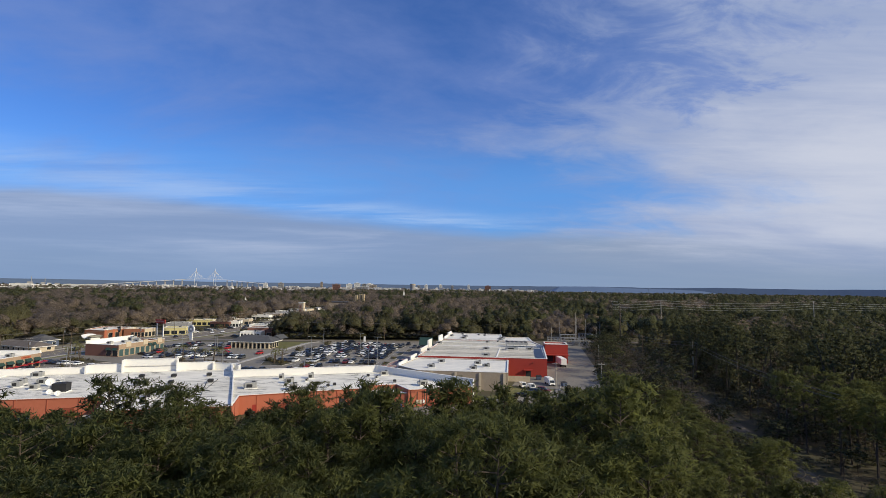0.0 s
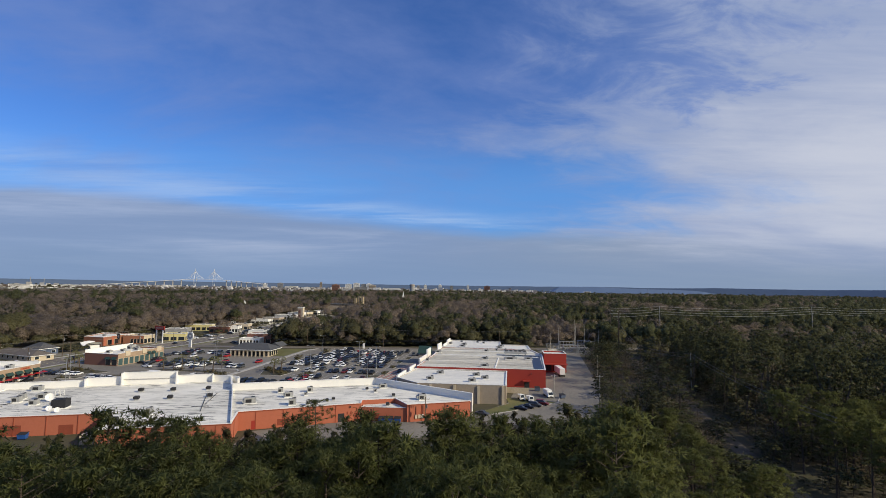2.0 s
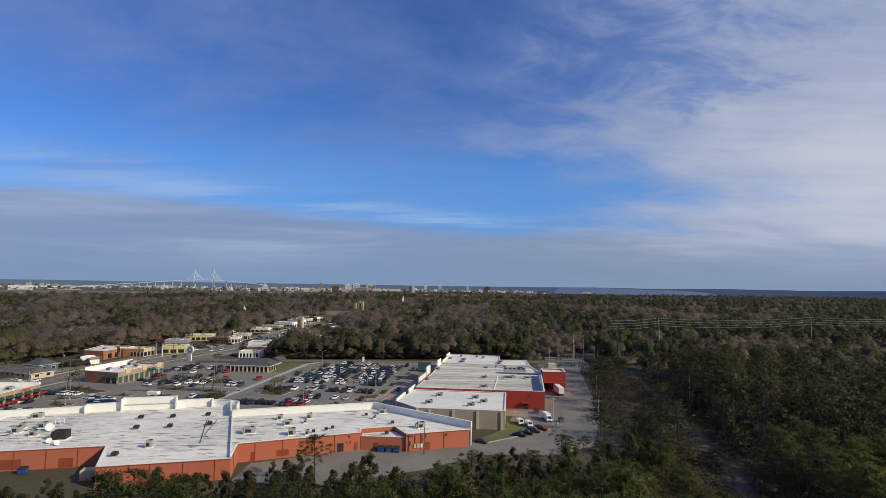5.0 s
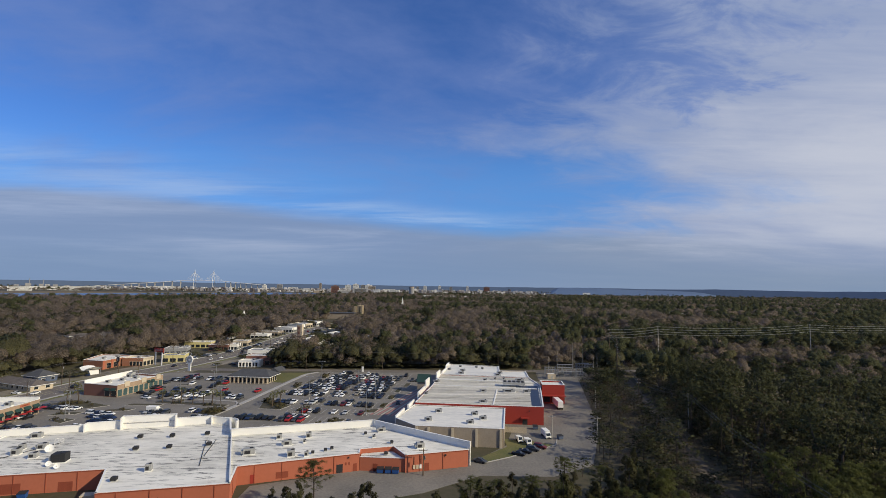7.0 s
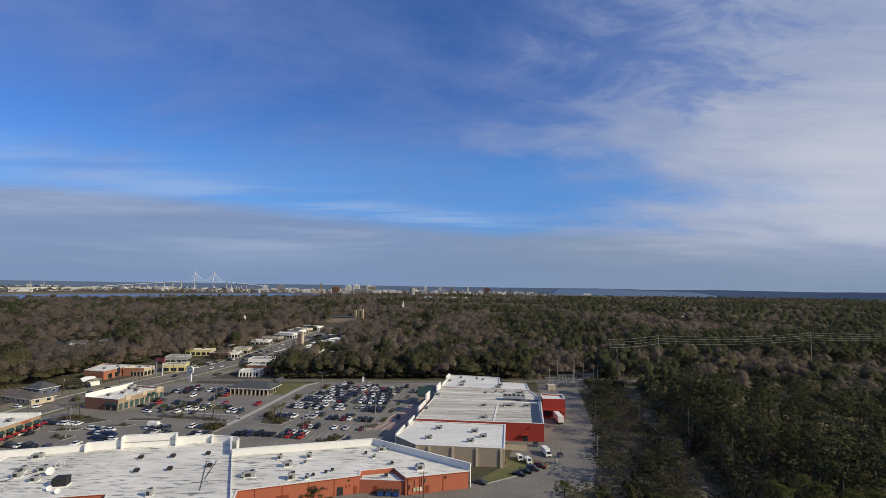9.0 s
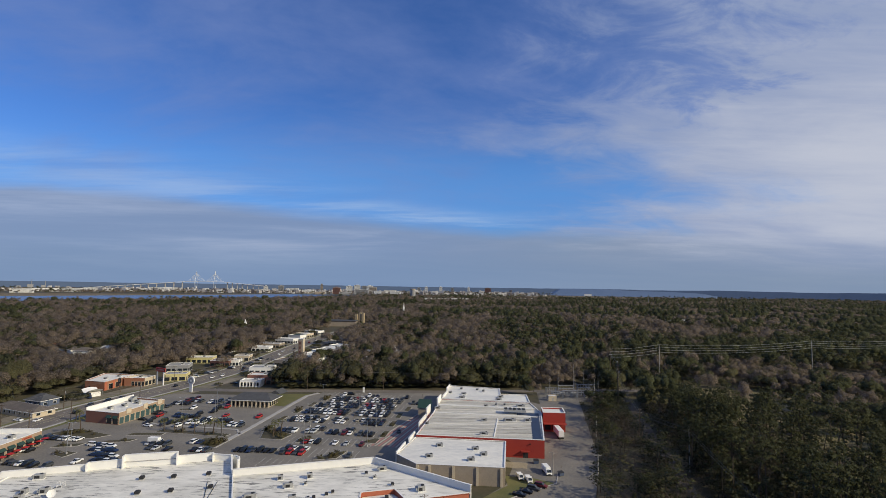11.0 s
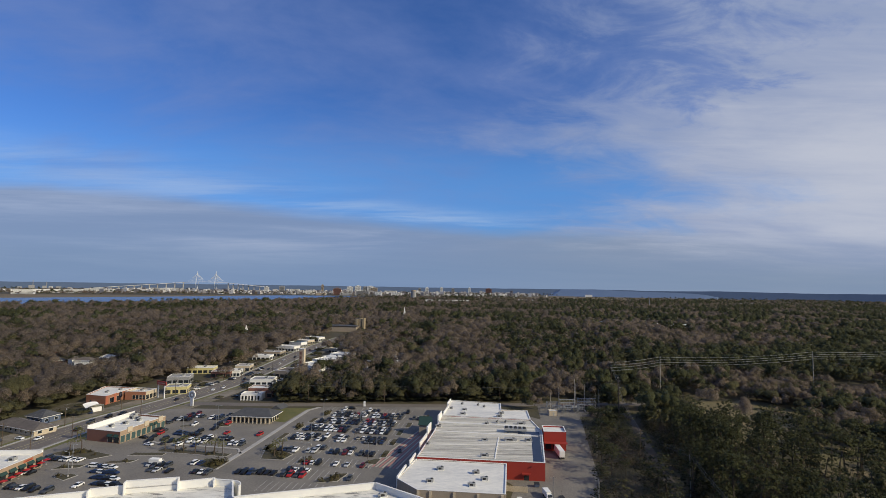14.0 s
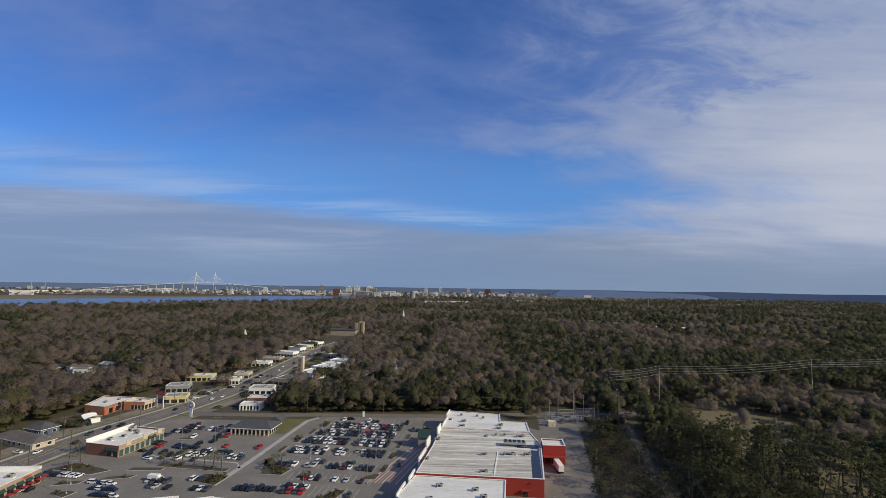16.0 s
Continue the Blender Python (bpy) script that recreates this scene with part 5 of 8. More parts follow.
def roof_unit(x, y, z, sx, sy, h, turn=0, dark=False):
    u = thing("rooftop_unit", x, y, z, "grey galvanised air-conditioning unit on a white roof" if not dark else "large dark louvred air-conditioning unit on the roof", "air conditioner", "rooftop units", turn=turn)
    local("curb", Shape().box(0, 0, 0, sx * 1.08, sy * 1.08, 0.25), M["white"], u)
    cab = local("cabinet", Shape().box(0, 0, 0.25, sx, sy, h - 0.25, 0, 0.06), M["dark"] if dark else M["unit"], u)
    local("louvre", Shape().box(-sx * 0.12, -sy / 2 - 0.02, 0.45, sx * 0.5, 0.06, h * 0.5), M["dark"], cab)
    s = Shape()
    s.tube((sx * 0.22, 0, h), (sx * 0.22, 0, h + 0.16), min(sx, sy) * 0.3, None, 10)
    local("fan_guard", s, M["dark"], cab)
    if sx > 2.2:
        local("hood", Shape().box(-sx / 2 - 0.3, 0, 0.5, 0.6, sy * 0.8, h * 0.5, 0, 0.1), M["unit"], cab)
    return u


def roof_vent(x, y, z, s=0.9):
    u = thing("roof_vent", x, y, z, "small dark square exhaust vent with a cap", "vent", "roof vents", turn=12)
    local("curb", Shape().box(0, 0, 0, s, s, 0.35), M["unit"], u)
    local("hood", Shape().box(0, 0, 0.35, s * 1.25, s * 1.25, s * 0.75, 0, 0.18), M["dark"], u)
    return u


for x, y, sx, sy, h, dk in ((-132.2, 163.0, 3.0, 1.5, 1.7, 0), (-127.4, 151.6, 1.6, 1.5, 1.7, 0), (-125.4, 147.2, 2.1, 1.8, 1.8, 0), (-121.7, 152.3, 2.4, 1.7, 1.8, 0), (-118.1, 144.6, 2.0, 1.8, 1.6, 0),
                            (-108.3, 142.0, 3.6, 3.0, 2.5, 1), (-79.4, 136.0, 1.6, 1.4, 2.0, 0)):
    roof_unit(x, y, 5.2, sx, sy, h, 12, bool(dk))
for x, y in ((-98.9, 164), (-93.3, 152.6), (-89.2, 165.7), (-84.1, 154.6), (-78.9, 168.7), (-73.2, 157.8), (-84.1, 128.8)):
    roof_vent(x, y, 5.2, 1.15)
for x, y, sx, sy, h in ((-53.4, 165.7, 1.7, 1.5, 1.6), (-48.6, 159.4, 2.6, 1.6, 1.7), (-44.0, 167.4, 1.8, 1.5, 1.8), (-43.9, 162.0, 1.1, 1.0, 1.0), (-57.5, 150.3, 3.3, 1.8, 1.9), (-44.4, 149.2, 2.2, 1.9, 2.0), (-39.8, 149.4, 1.2, 1.1, 1.5),
                          (-20.3, 175.6, 2.6, 1.4, 1.5), (-5.9, 158.6, 2.4, 1.9, 1.8), (-22.1, 168.4, 1.2, 1.0, 1.0)):
    roof_unit(x, y, 5.2, sx, sy, h, 17)
for x, y in ((-38.5, 151.7), (-35.2, 154.2), (-33.6, 156.0), (-25.5, 172), (-15.4, 162.8)):
    roof_vent(x, y, 5.2, 0.8)
roof_vent(-16.5, 155.6, 3.9, 0.9)


def dish(x, y, z, r):
    d = thing("satellite_dish", x, y, z, "white satellite dish on a short mast on the roof", "satellite dish", "satellite dishes", turn=35)
    local("mast", Shape().tube((0, 0, 0), (0, 0, r * 0.9), 0.05), M["steel"], d)
    s, rings = Shape(), 4
    vs = [(0, 0, 0)] + [(r * k / rings * math.cos(a), r * k / rings * math.sin(a), 0.35 * r * (k / rings) ** 2) for k in range(1, rings + 1) for a in np.linspace(0, 2 * math.pi, 12, endpoint=False)]
    fs = [(0, 1 + i, 1 + (i + 1) % 12) for i in range(12)]
    for k in range(rings - 1):
        fs += [(1 + k * 12 + i, 1 + (k + 1) * 12 + i, 1 + (k + 1) * 12 + (i + 1) % 12, 1 + k * 12 + (i + 1) % 12) for i in range(12)]
    tilt = Matrix.Rotation(radians(60), 4, "X")
    s.add([tuple(tilt @ Vector(v) + Vector((0, 0, r * 0.9))) for v in vs], fs)
    local("reflector", s, M["white"], d)
    local("feed_arm", Shape().tube((0, 0, r * 0.5), tuple(tilt @ Vector((0, 0, r * 0.8)) + Vector((0, 0, r * 0.9))), 0.03), M["steel"], d)


dish(-108.7, 138.2, 5.2, 0.75)
dish(-105.1, 136.6, 5.2, 0.75)
dish(-117.4, 149.4, 5.2, 1.2)
# pipe runs and a small frame on the roof
for i, (a, b) in enumerate((((-131, 134), (-120.5, 158)), ((-76.5, 163), (-67.5, 140)), ((-73.3, 163), (-70.0, 148)), ((-72.5, 145), (-68.0, 146)))):
    p = thing("roof_pipe", a[0], a[1], 5.2, "thin dark pipe run lying on roof blocks", "pipe", "roof pipes")
    part("pipe", Shape().tube((*a, 5.34), (*b, 5.34), 0.08), M["dark"], p)
    s = Shape()
    for k in (0.02, 0.35, 0.65, 0.98):
        q = between(a, b, k)
        s.box(q[0], q[1], 5.2, 0.35, 0.2, 0.1)
    part("block", s, M["concrete"], p)
f = thing("roof_frame", -120.3, 157, 5.2, "thin white steel frame standing on the roof", "frame")
s = Shape()
for dx, dy in ((-0.8, -0.8), (0.8, -0.8), (0.8, 0.8), (-0.8, 0.8)):
    s.tube((dx, dy, 0), (dx, dy, 1.6), 0.06)
local("posts", s, M["white"], f)
s = Shape()
for z in (0.8, 1.6):
    for p, q in (((-0.8, -0.8), (0.8, -0.8)), ((0.8, -0.8), (0.8, 0.8)), ((0.8, 0.8), (-0.8, 0.8)), ((-0.8, 0.8), (-0.8, -0.8))):
        s.tube((*p, z), (*q, z), 0.05, None, 4)
local("rails", s, M["white"], f)

# ---- big store ----
store = thing("big_store", 15, 240, 0, "large store with white roofs of several heights and red steel walls", "shop building")
NEAR = ccw([(-16.6, 188.5), (-8.5, 178.6), (23.3, 175.9), (27.5, 206.2), (-10.6, 209.8)])
wall_ring(store, NEAR, 6.6, M["tanwall"], 0.35, coping=M["white"])
part("roof", Shape().prism(inset(NEAR, 0.36), 6.1, 6.4), M["membrane"], store)
for k in (0.0, 0.14, 0.41, 0.68, 0.95):
    a, b = (-8.5, 178.6), (23.3, 175.9)
    p = between(a, b, k + 0.012)
    part("pilaster", Shape().box(p[0], p[1] - 0.15, 0, 0.9, 0.5, 6.3, -4.8), M["beige"], store, "pale concrete pilaster")
MAIN = ccw([(-10.3, 210.2), (27.6, 206.6), (43.4, 205.2), (51.0, 250.0), (49.0, 270.8), (0.2, 277), (-3.9, 246)])
wall_ring(store, MAIN, 7.5, M["red"], 0.35, coping=M["white"])
part("roof", Shape().prism(inset(MAIN, 0.36), 7.0, 7.3), M["metalroof"], store, "white standing-seam roof with grey dirt bands")
part("roof_ridge", Shape().prism([(-3.4, 247.6), (47.4, 241.4), (47.6, 242.2), (-3.3, 248.4)], 7.3, 7.6), M["white"], store)
part("roof_ridge", Shape().prism([(-1.2, 262), (47.6, 256.5), (47.8, 258.8), (-0.9, 264.4)], 7.3, 7.75), M["membrane"], store)
part("roof_curb", Shape().prism([(22.6, 209), (23.1, 209), (28.0, 239), (27.5, 239)], 7.3, 7.52), M["white"], store)
# thin dark sheet on the roof, painted as the shadowed low strip
part("roof_well", Shape().prism([(38.8, 207.2), (42.7, 207.0), (49.4, 249.2), (38.6, 250.4), (38.0, 245.2), (44.6, 244.6)], 7.3, 7.36), M["well"], store, "strip of low roof with its shadow painted dark blue")
# seams of the metal roof
for i in range(26):
    k = (i + 0.5) / 26
    a, b = between((-9.4, 211.0), (0.0, 275.6), k), between((39.2, 207.4), (46.6, 269.5), k)
    part("seam", Shape().wall(a, b, 7.3, 7.39, 0.12), M["metalroof"], store)
FARB = ccw([(0.3, 277.3), (48.9, 271.1), (50.2, 289.6), (35.0, 290.6), (36.4, 306.4), (6.2, 312.8)])
wall_ring(store, FARB, 7.75, M["beige"], 0.35, coping=M["white"])
part("roof", Shape().prism(inset(FARB, 0.36), 7.2, 7.5), M["membrane"], store)
# stepped parapet of the shop front
for i, (v0, v1, top) in enumerate(((0.0, 0.10, 7.4), (0.12, 0.2, 8.0), (0.30, 0.42, 8.4), (0.45, 0.52, 10.2), (0.62, 0.7, 10.4), (0.74, 0.86, 8.6), (0.90, 0.99, 9.0))):
    a, b = between((-16.9, 188.8), (6.0, 313.0), v0), between((-16.9, 188.8), (6.0, 313.0), v1)
    sh = 0.9 * math.sin(i * 1.7)
    part("parapet", Shape().wall((b[0] + sh, b[1]), (a[0] + sh, a[1]), 0.0, top, 0.6), M["white"], store, "white stepped shop-front parapet")
# entrance with a green gable roof
s = Shape()
ex, ey = -8.6, 268.0
s.add([(ex - 4, ey - 4, 5.6), (ex + 3.5, ey - 4.9, 5.6), (ex + 3.5, ey + 4.1, 5.6), (ex - 4, ey + 5, 5.6), (ex - 3.6, ey + 0.5, 9.2), (ex + 3.5, ey - 0.4, 9.2)], [(0, 1, 5, 4), (2, 3, 4, 5), (3, 0, 4), (1, 2, 5), (3, 2, 1, 0)])
part("entrance_roof", s, M["green"], store, "dark green gabled entrance roof")
part("entrance_wall", Shape().prism([(ex - 3.5, ey - 3.5), (ex + 3.4, ey - 4.3), (ex + 3.4, ey + 3.5), (ex - 3.5, ey + 4.3)], 0, 5.59), M["tanwall"], store)
# dock house
DOCK = ccw([(50.6, 243.8), (61.6, 243.4), (62.6, 253.6), (51.8, 254.4)])
wall_ring(store, DOCK, 9.2, M["red"], 0.35, coping=M["white"])
part("roof", Shape().prism(inset(DOCK, 0.36), 8.3, 8.6), M["membrane"], store)
panel(store, "dock_door", (50.6, 243.8), (61.6, 243.4), 0.08, 0.34, 0.9, 3.8, M["dark"], 0.05)
panel(store, "dock_door", (50.6, 243.8), (61.6, 243.4), 0.42, 0.68, 0.9, 3.8, M["dark"], 0.05)
part("dock_canopy", Shape().prism([(50.5, 240.8), (61.6, 240.4), (61.7, 243.3), (50.6, 243.7)], 4.2, 4.45), M["red"], store)
panel(store, "wall_lamp", (27.6, 206.6), (43.4, 205.2), 0.62, 0.64, 5.6, 5.9, M["dark"], 0.5)
panel(store, "loading_hood", (27.6, 206.6), (43.4, 205.2), 0.40, 0.62, 2.6, 3.0, M["red"], 1.2)
panel(store, "door", (27.6, 206.6), (43.4, 205.2), 0.45, 0.58, 0.1, 2.5, M["dark"], 0.05)
for x, y in ((0, 198.6), (-3.8, 186.1), (14.2, 195.1), (11.8, 183), (17, 188.8)):
    roof_unit(x, y, 6.4, 2.3, 1.5, 1.4, -4)
for x, y, sx, sy in ((12.4, 302.5, 1.6, 1), (13.5, 288.9, 2.6, 1.4), (12.2, 279.7, 2.8, 1.6), (22, 300.5, 1.6, 1), (25.4, 296.9, 1.6, 1), (34.3, 282.2, 2.8, 1.5), (32.5, 275.6, 2.8, 1.5), (5.5, 291.7, 2, 1.2)):
    roof_unit(x, y, 7.5, sx, sy, 1.3, -6)
for x, y, sx, sy in ((19, 212, 3.2, 1.0), (-1.4, 255, 2.6, 1.6), (-6.1, 226.2, 1.6, 1.1), (42.6, 262.2, 4.0, 1.6), (23.9, 261.1, 2.2, 1.0), (29.6, 264.3, 1.2, 1), (34.2, 264.5, 1.2, 1.0), (20.9, 233.5, 2.6, 0.9), (33.1, 234.3, 5.4, 2.0), (41.6, 234.3, 3.0, 1.4)):
    roof_unit(x, y, 7.36, sx, sy, 1.3, -6)
rack = thing("condenser_rack", 37.2, 248.2, 7.3, "steel rack of refrigeration condensers with eight round fans", "condenser rack", turn=-6.8)
s = Shape()
for x in (-5, -1.7, 1.7, 5):
    for y in (-1.8, 1.8):
        s.tube((x, y, 0), (x, y, 1.2), 0.09, None, 4)
local("legs", s, M["steel"], rack)
block = local("cabinet", Shape().box(0, 0, 1.2, 11, 4.2, 1.1, 0, 0.08), M["unit"], rack)
for i in range(5):
    for j in (-1, 1):
        local("fan", Shape().tube((-4.4 + 2.2 * i, j, 2.3), (-4.4 + 2.2 * i, j, 2.55), 0.8, None, 12), M["dark"], block)

# ---- painted lines, kerbs, medians ----
s = Shape()
STALLS = [(86, 6, 62), (72, 12, 70), (56.5, 9, 62), (41, 7, 60), (24.5, 5, 60), (6.5, 6, 60), (-8.5, 22, 62), (-23.5, 22, 58), (-38, 22, 50)]
for v, u0, u1 in STALLS:
    n = int((u1 - u0) / 2.75)
    for i in range(n + 1):
        u = u0 + i * 2.75
        (ax, ay), (bx, by) = lot(u, v - 5.2), lot(u, v + 5.2)
        s.wall((ax, ay), (bx, by), 0.05, 0.066, 0.12)
tagged(part("parking_lines", s, M["stripe"]), "worn white painted stall lines", "road marking", kind="structure")
s = Shape()
for (x0, y0), (x1, y1) in zip(MAIN_ROAD[1:-3], MAIN_ROAD[2:-2]):
    L = math.hypot(x1 - x0, y1 - y0)
    nx, ny = -(y1 - y0) / L, (x1 - x0) / L
    for o in (-1.75, 1.75):
        s.wall((x0 + nx * o, y0 + ny * o), (x1 + nx * o, y1 + ny * o), 0.06, 0.078, 0.16)
tagged(part("yellow_lines", s, M["yellow"]), "faded yellow lines of the centre lane", "road marking", kind="structure")
s = Shape()
for (x0, y0), (x1, y1) in zip(MAIN_ROAD[1:-3], MAIN_ROAD[2:-2]):
    L = math.hypot(x1 - x0, y1 - y0)
    nx, ny = -(y1 - y0) / L, (x1 - x0) / L
    for o in (-4.6, 4.6):
        for k in range(int(L / 12)):
            p, q = between((x0, y0), (x1, y1), k * 12 / L), between((x0, y0), (x1, y1), (k * 12 + 3.5) / L)
            s.wall((p[0] + nx * o, p[1] + ny * o), (q[0] + nx * o, q[1] + ny * o), 0.06, 0.079, 0.15)
tagged(part("lane_dashes", s, M["stripe"]), "white lane dashes on the main road", "road marking", kind="structure")
for side, lab in ((10.2, "left"), (-10.2, "right")):
    pts = []
    for i, p in enumerate(MAIN_ROAD[1:18]):
        a, b = MAIN_ROAD[i], MAIN_ROAD[i + 2]
        L = math.hypot(b[0] - a[0], b[1] - a[1])
        pts.append((p[0] - (b[1] - a[1]) / L * side, p[1] + (b[0] - a[0]) / L * side))
    tagged(part("pavement", ribbon(pts, 1.6, -0.3, 0.18), M["concrete"]), "pale concrete pavement along the main road", "pavement", kind="structure")
    tagged(part("verge", ribbon([(x - (1.8 if side > 0 else -1.8), y) for x, y in pts], 3.4, -0.3, 0.10), M["lawn"]), "strip of winter grass beside the road", "verge", kind="structure")

# the drive's long kerbed median between the lots
tagged(part("median", ribbon([(-97.4, 212), (-93.3, 239.2), (-84.8, 312.7), (-79.5, 320.5)], 2.4, -0.3, 0.2), M["concrete"]), "pale concrete kerbed median beside the drive", "median", kind="structure")
tagged(part("lawn", Shape().prism([(-108, 290.6), (-90.8, 284.7), (-86.9, 311.7), (-82.5, 318.1), (-106.1, 316.1)], -0.3, 0.12), M["lawn"]), "small lawn with young trees beside the diner", "lawn", kind="structure")
tagged(part("lawn", Shape().prism([(12, 163.6), (24.5, 177.2), (24.5, 186), (35, 184), (42, 180), (23.5, 166.5), (14, 160.5)], -0.3, 0.12), M["lawn"]), "dry yellow-green lawn beside the tan store wall", "lawn", kind="structure")
tagged(part("kerb", ribbon([(14.2, 160.3), (23.7, 166.3), (42.5, 179.8), (45, 188)], 0.35, -0.3, 0.24), M["concrete"]), "pale concrete kerb of the lawn", "kerb", kind="structure")
tagged(part("lot_kerb", ribbon([(-147.3, 248.4), (-140.4, 244.9), (-98.2, 238.5), (-94.3, 231.7)], 1.2, -0.3, 0.2), M["concrete"]), "pale kerb line across the lots", "kerb", kind="structure")
# striped crossing in front of the store
for i in range(9):
    u = i * 1.55
    a, b = (-31.5 + u, 218.4 - 0.18 * u), (-9.8 + u * 0.62, 279.5 - 0.09 * u)
    tagged(part("crossing_stripe", Shape().wall(a, b, 0.05, 0.085 + 0.003 * (i % 2), 0.78), M["tanstripe"] if i % 2 == 0 else M["pinkstripe"]), "long painted stripe of the store-front crossing", "road marking", kind="structure")


def kerbed_island(poly, lab="planted island with mulch and low shrubs"):
    poly = ccw(poly)
    tagged(part("planting_island", Shape().prism(inset(poly, 0.25), -0.3, 0.26), M["soil"]), lab, "planting island", kind="structure")
    tagged(part("island_kerb", Shape().prism(poly, -0.3, 0.2), M["concrete"]), "pale concrete kerb round a planted island", "kerb", kind="structure")


ISLANDS = [
    [(-149.3, 215), (-137.5, 218.4), (-136, 221.8), (-147.3, 219.4)], [(-144.4, 226.8), (-128.6, 227.7), (-128.6, 231.1), (-143.4, 230.7)],
    [(-110, 216.9), (-97.2, 212), (-95.3, 221.8), (-107, 224.8)], [(-165, 208.6), (-155.2, 211), (-154.2, 215), (-164, 213)], [(-180.7, 226.8), (-157.1, 220.9), (-151.2, 226.8), (-172.8, 235.6)],
    [(-157.1, 200.2), (-151.2, 197.3), (-149.3, 203.2), (-154.2, 204.7)], [(-134.5, 232.6), (-99.2, 227.2), (-98.2, 231.2), (-133.6, 237.1)],
    [(-86.4, 244.4), (-82, 243.4), (-69.7, 231.7), (-72.2, 224.3), (-82.5, 225.3)], [(-64.8, 220.5), (-57.4, 222.3), (-58.9, 225.8), (-64.8, 223.8)],
    [(-36.3, 221.8), (-29, 220.9), (-27.5, 227.7), (-30.4, 228.2)], [(-145.3, 271.9), (-137.5, 272.9), (-137.5, 275.9), (-145.3, 274.9)], [(-124.7, 273.9), (-118.8, 274.9), (-118.8, 277.8), (-124.7, 276.8)], [(-51.1, 199.3), (-42.2, 201.2), (-39.3, 210.1), (-43.2, 209.6)],
]
for v, u0, u1 in STALLS[1:6]:
    for u in (u0 - 2.6, u1 + 2.6):
        c = lot(u, v)
        ISLANDS.append([lot(u - 1.6, v - 5), lot(u + 1.6, v - 5), lot(u + 1.6, v + 5), lot(u - 1.6, v + 5)])
for p in ISLANDS:
    kerbed_island(p)

# ---- shrubs, palms, small trees ----
SHRUBS = []
for k in range(4):
    r = np.random.default_rng(60 + k)
    cen = r.normal(size=(9, 3)) * np.array([0.7, 0.7, 0.22]) + np.array([0, 0, 0.6])
    me = mesh_from_tris("foliage", leaf_cloud(r, cen, np.full(9, 0.5), 22, 0.34, 0.8, 0.6), M["shrub"])
    e = thing("shrub", 0, 0, -30, "low rounded shrub with olive and rusty leaves in a planted island", "shrub", "shrubs of the lots")
    st = Shape()
    for a in range(4):
        st.tube((0, 0, 0), (0.3 * math.cos(a * 1.6), 0.3 * math.sin(a * 1.6), 0.55), 0.03, 0.015, 4)
    local("stem", st, M["bark"], e)
    local("foliage", me, None, e)
    SHRUBS.append(e)


def palm_kind(seed, h):
    r = np.random.default_rng(seed)
    e = thing("palm_tree", 0, 0, -30, "short palmetto with a thin trunk and pale green fronds", "palm", "palms of the lots")
    t = Shape()
    for i in range(4):
        t.tube((0.06 * i * i * 0.3, 0, h * i / 4), (0.06 * (i + 1) ** 2 * 0.3, 0, h * (i + 1) / 4), 0.19 - 0.012 * i, 0.18 - 0.012 * i, 7)
    local("trunk", t, M["wood"], e)
    f = Shape()
    for i in range(26):
        a, el = i * 2.4, -0.5 + 1.6 * r.random()
        d = Vector((math.cos(a) * math.cos(el), math.sin(a) * math.cos(el), math.sin(el)))
        sd = Vector((-math.sin(a), math.cos(a), 0))
        o = Vector((0.27, 0, h))
        p1, p2 = o + d * 0.8, o + d * 1.5 + Vector((0, 0, -0.35))
        for g in (-1, -0.35, 0.35, 1):
            f.add([p1, p1 + sd * 0.16 * g + d * 0.35, p2 + sd * 0.55 * g, p1 + d * 0.5 + sd * 0.4 * g], [(0, 1, 2, 3)])
        f.add([o, o + sd * 0.05, p1 + sd * 0.04, p1], [(0, 1, 2, 3)])
    local("fronds", f, M["palm"], e)
    return e


PALMS = [palm_kind(1, 3.6), palm_kind(2, 4.4)]


def bare_kind(seed, h):
    """A leafless hardwood: forking limbs down to twigs."""
    r = np.random.default_rng(seed)
    e = thing("bare_tree", 0, 0, -30, "leafless grey-brown hardwood tree with fine twigs", "tree", "bare trees")
    limbs, twigs = Shape(), []

    def grow(p, d, L, rad, depth):
        q = p + d * L
        if depth < 3:
            limbs.tube(p, q, rad, rad * 0.65, 5 if depth < 2 else 3)
        for i in range(3 if depth else 4):
            nd = (d * 0.9 + Vector(r.normal(size=3)) * 0.5 + Vector((0, 0, 0.18))).normalized()
            if depth < 3:
                grow(p + d * L * (0.55 + 0.45 * r.random()), nd, L * (0.55 + 0.2 * r.random()), rad * 0.55, depth + 1)
            else:
                for j in range(3):
                    td = (nd + Vector(r.normal(size=3)) * 0.6).normalized()
                    a = p + d * L * r.random()
                    b = td.orthogonal().normalized() * 0.022
                    twigs.extend([a - b, a + b, a + td * (0.5 + 0.7 * r.random())])
    grow(Vector((0, 0, 0)), Vector((0.03, 0.02, 1)).normalized(), h * 0.38, h * 0.014, 0)
    local("trunk", limbs, M["bare"], e)
    local("twigs", mesh_from_tris("twigs", facets(np.array([tuple(v) for v in twigs])), M["bare"]), None, e)
    return e


BARES = [bare_kind(1, 11), bare_kind(2, 9), bare_kind(3, 13)]
used = set()


def plant(kinds, x, y, z=0.0, s=1.0):
    k = int(rng.integers(len(kinds)))
    m = pose(x, y, z, 0, 0, rng.random() * 360) @ Matrix.Diagonal((s, s, s, 1))
    if kinds[k].name not in used:
        used.add(kinds[k].name)
        kinds[k].matrix_world = m
        return kinds[k]
    return copy_thing(kinds[k], m)


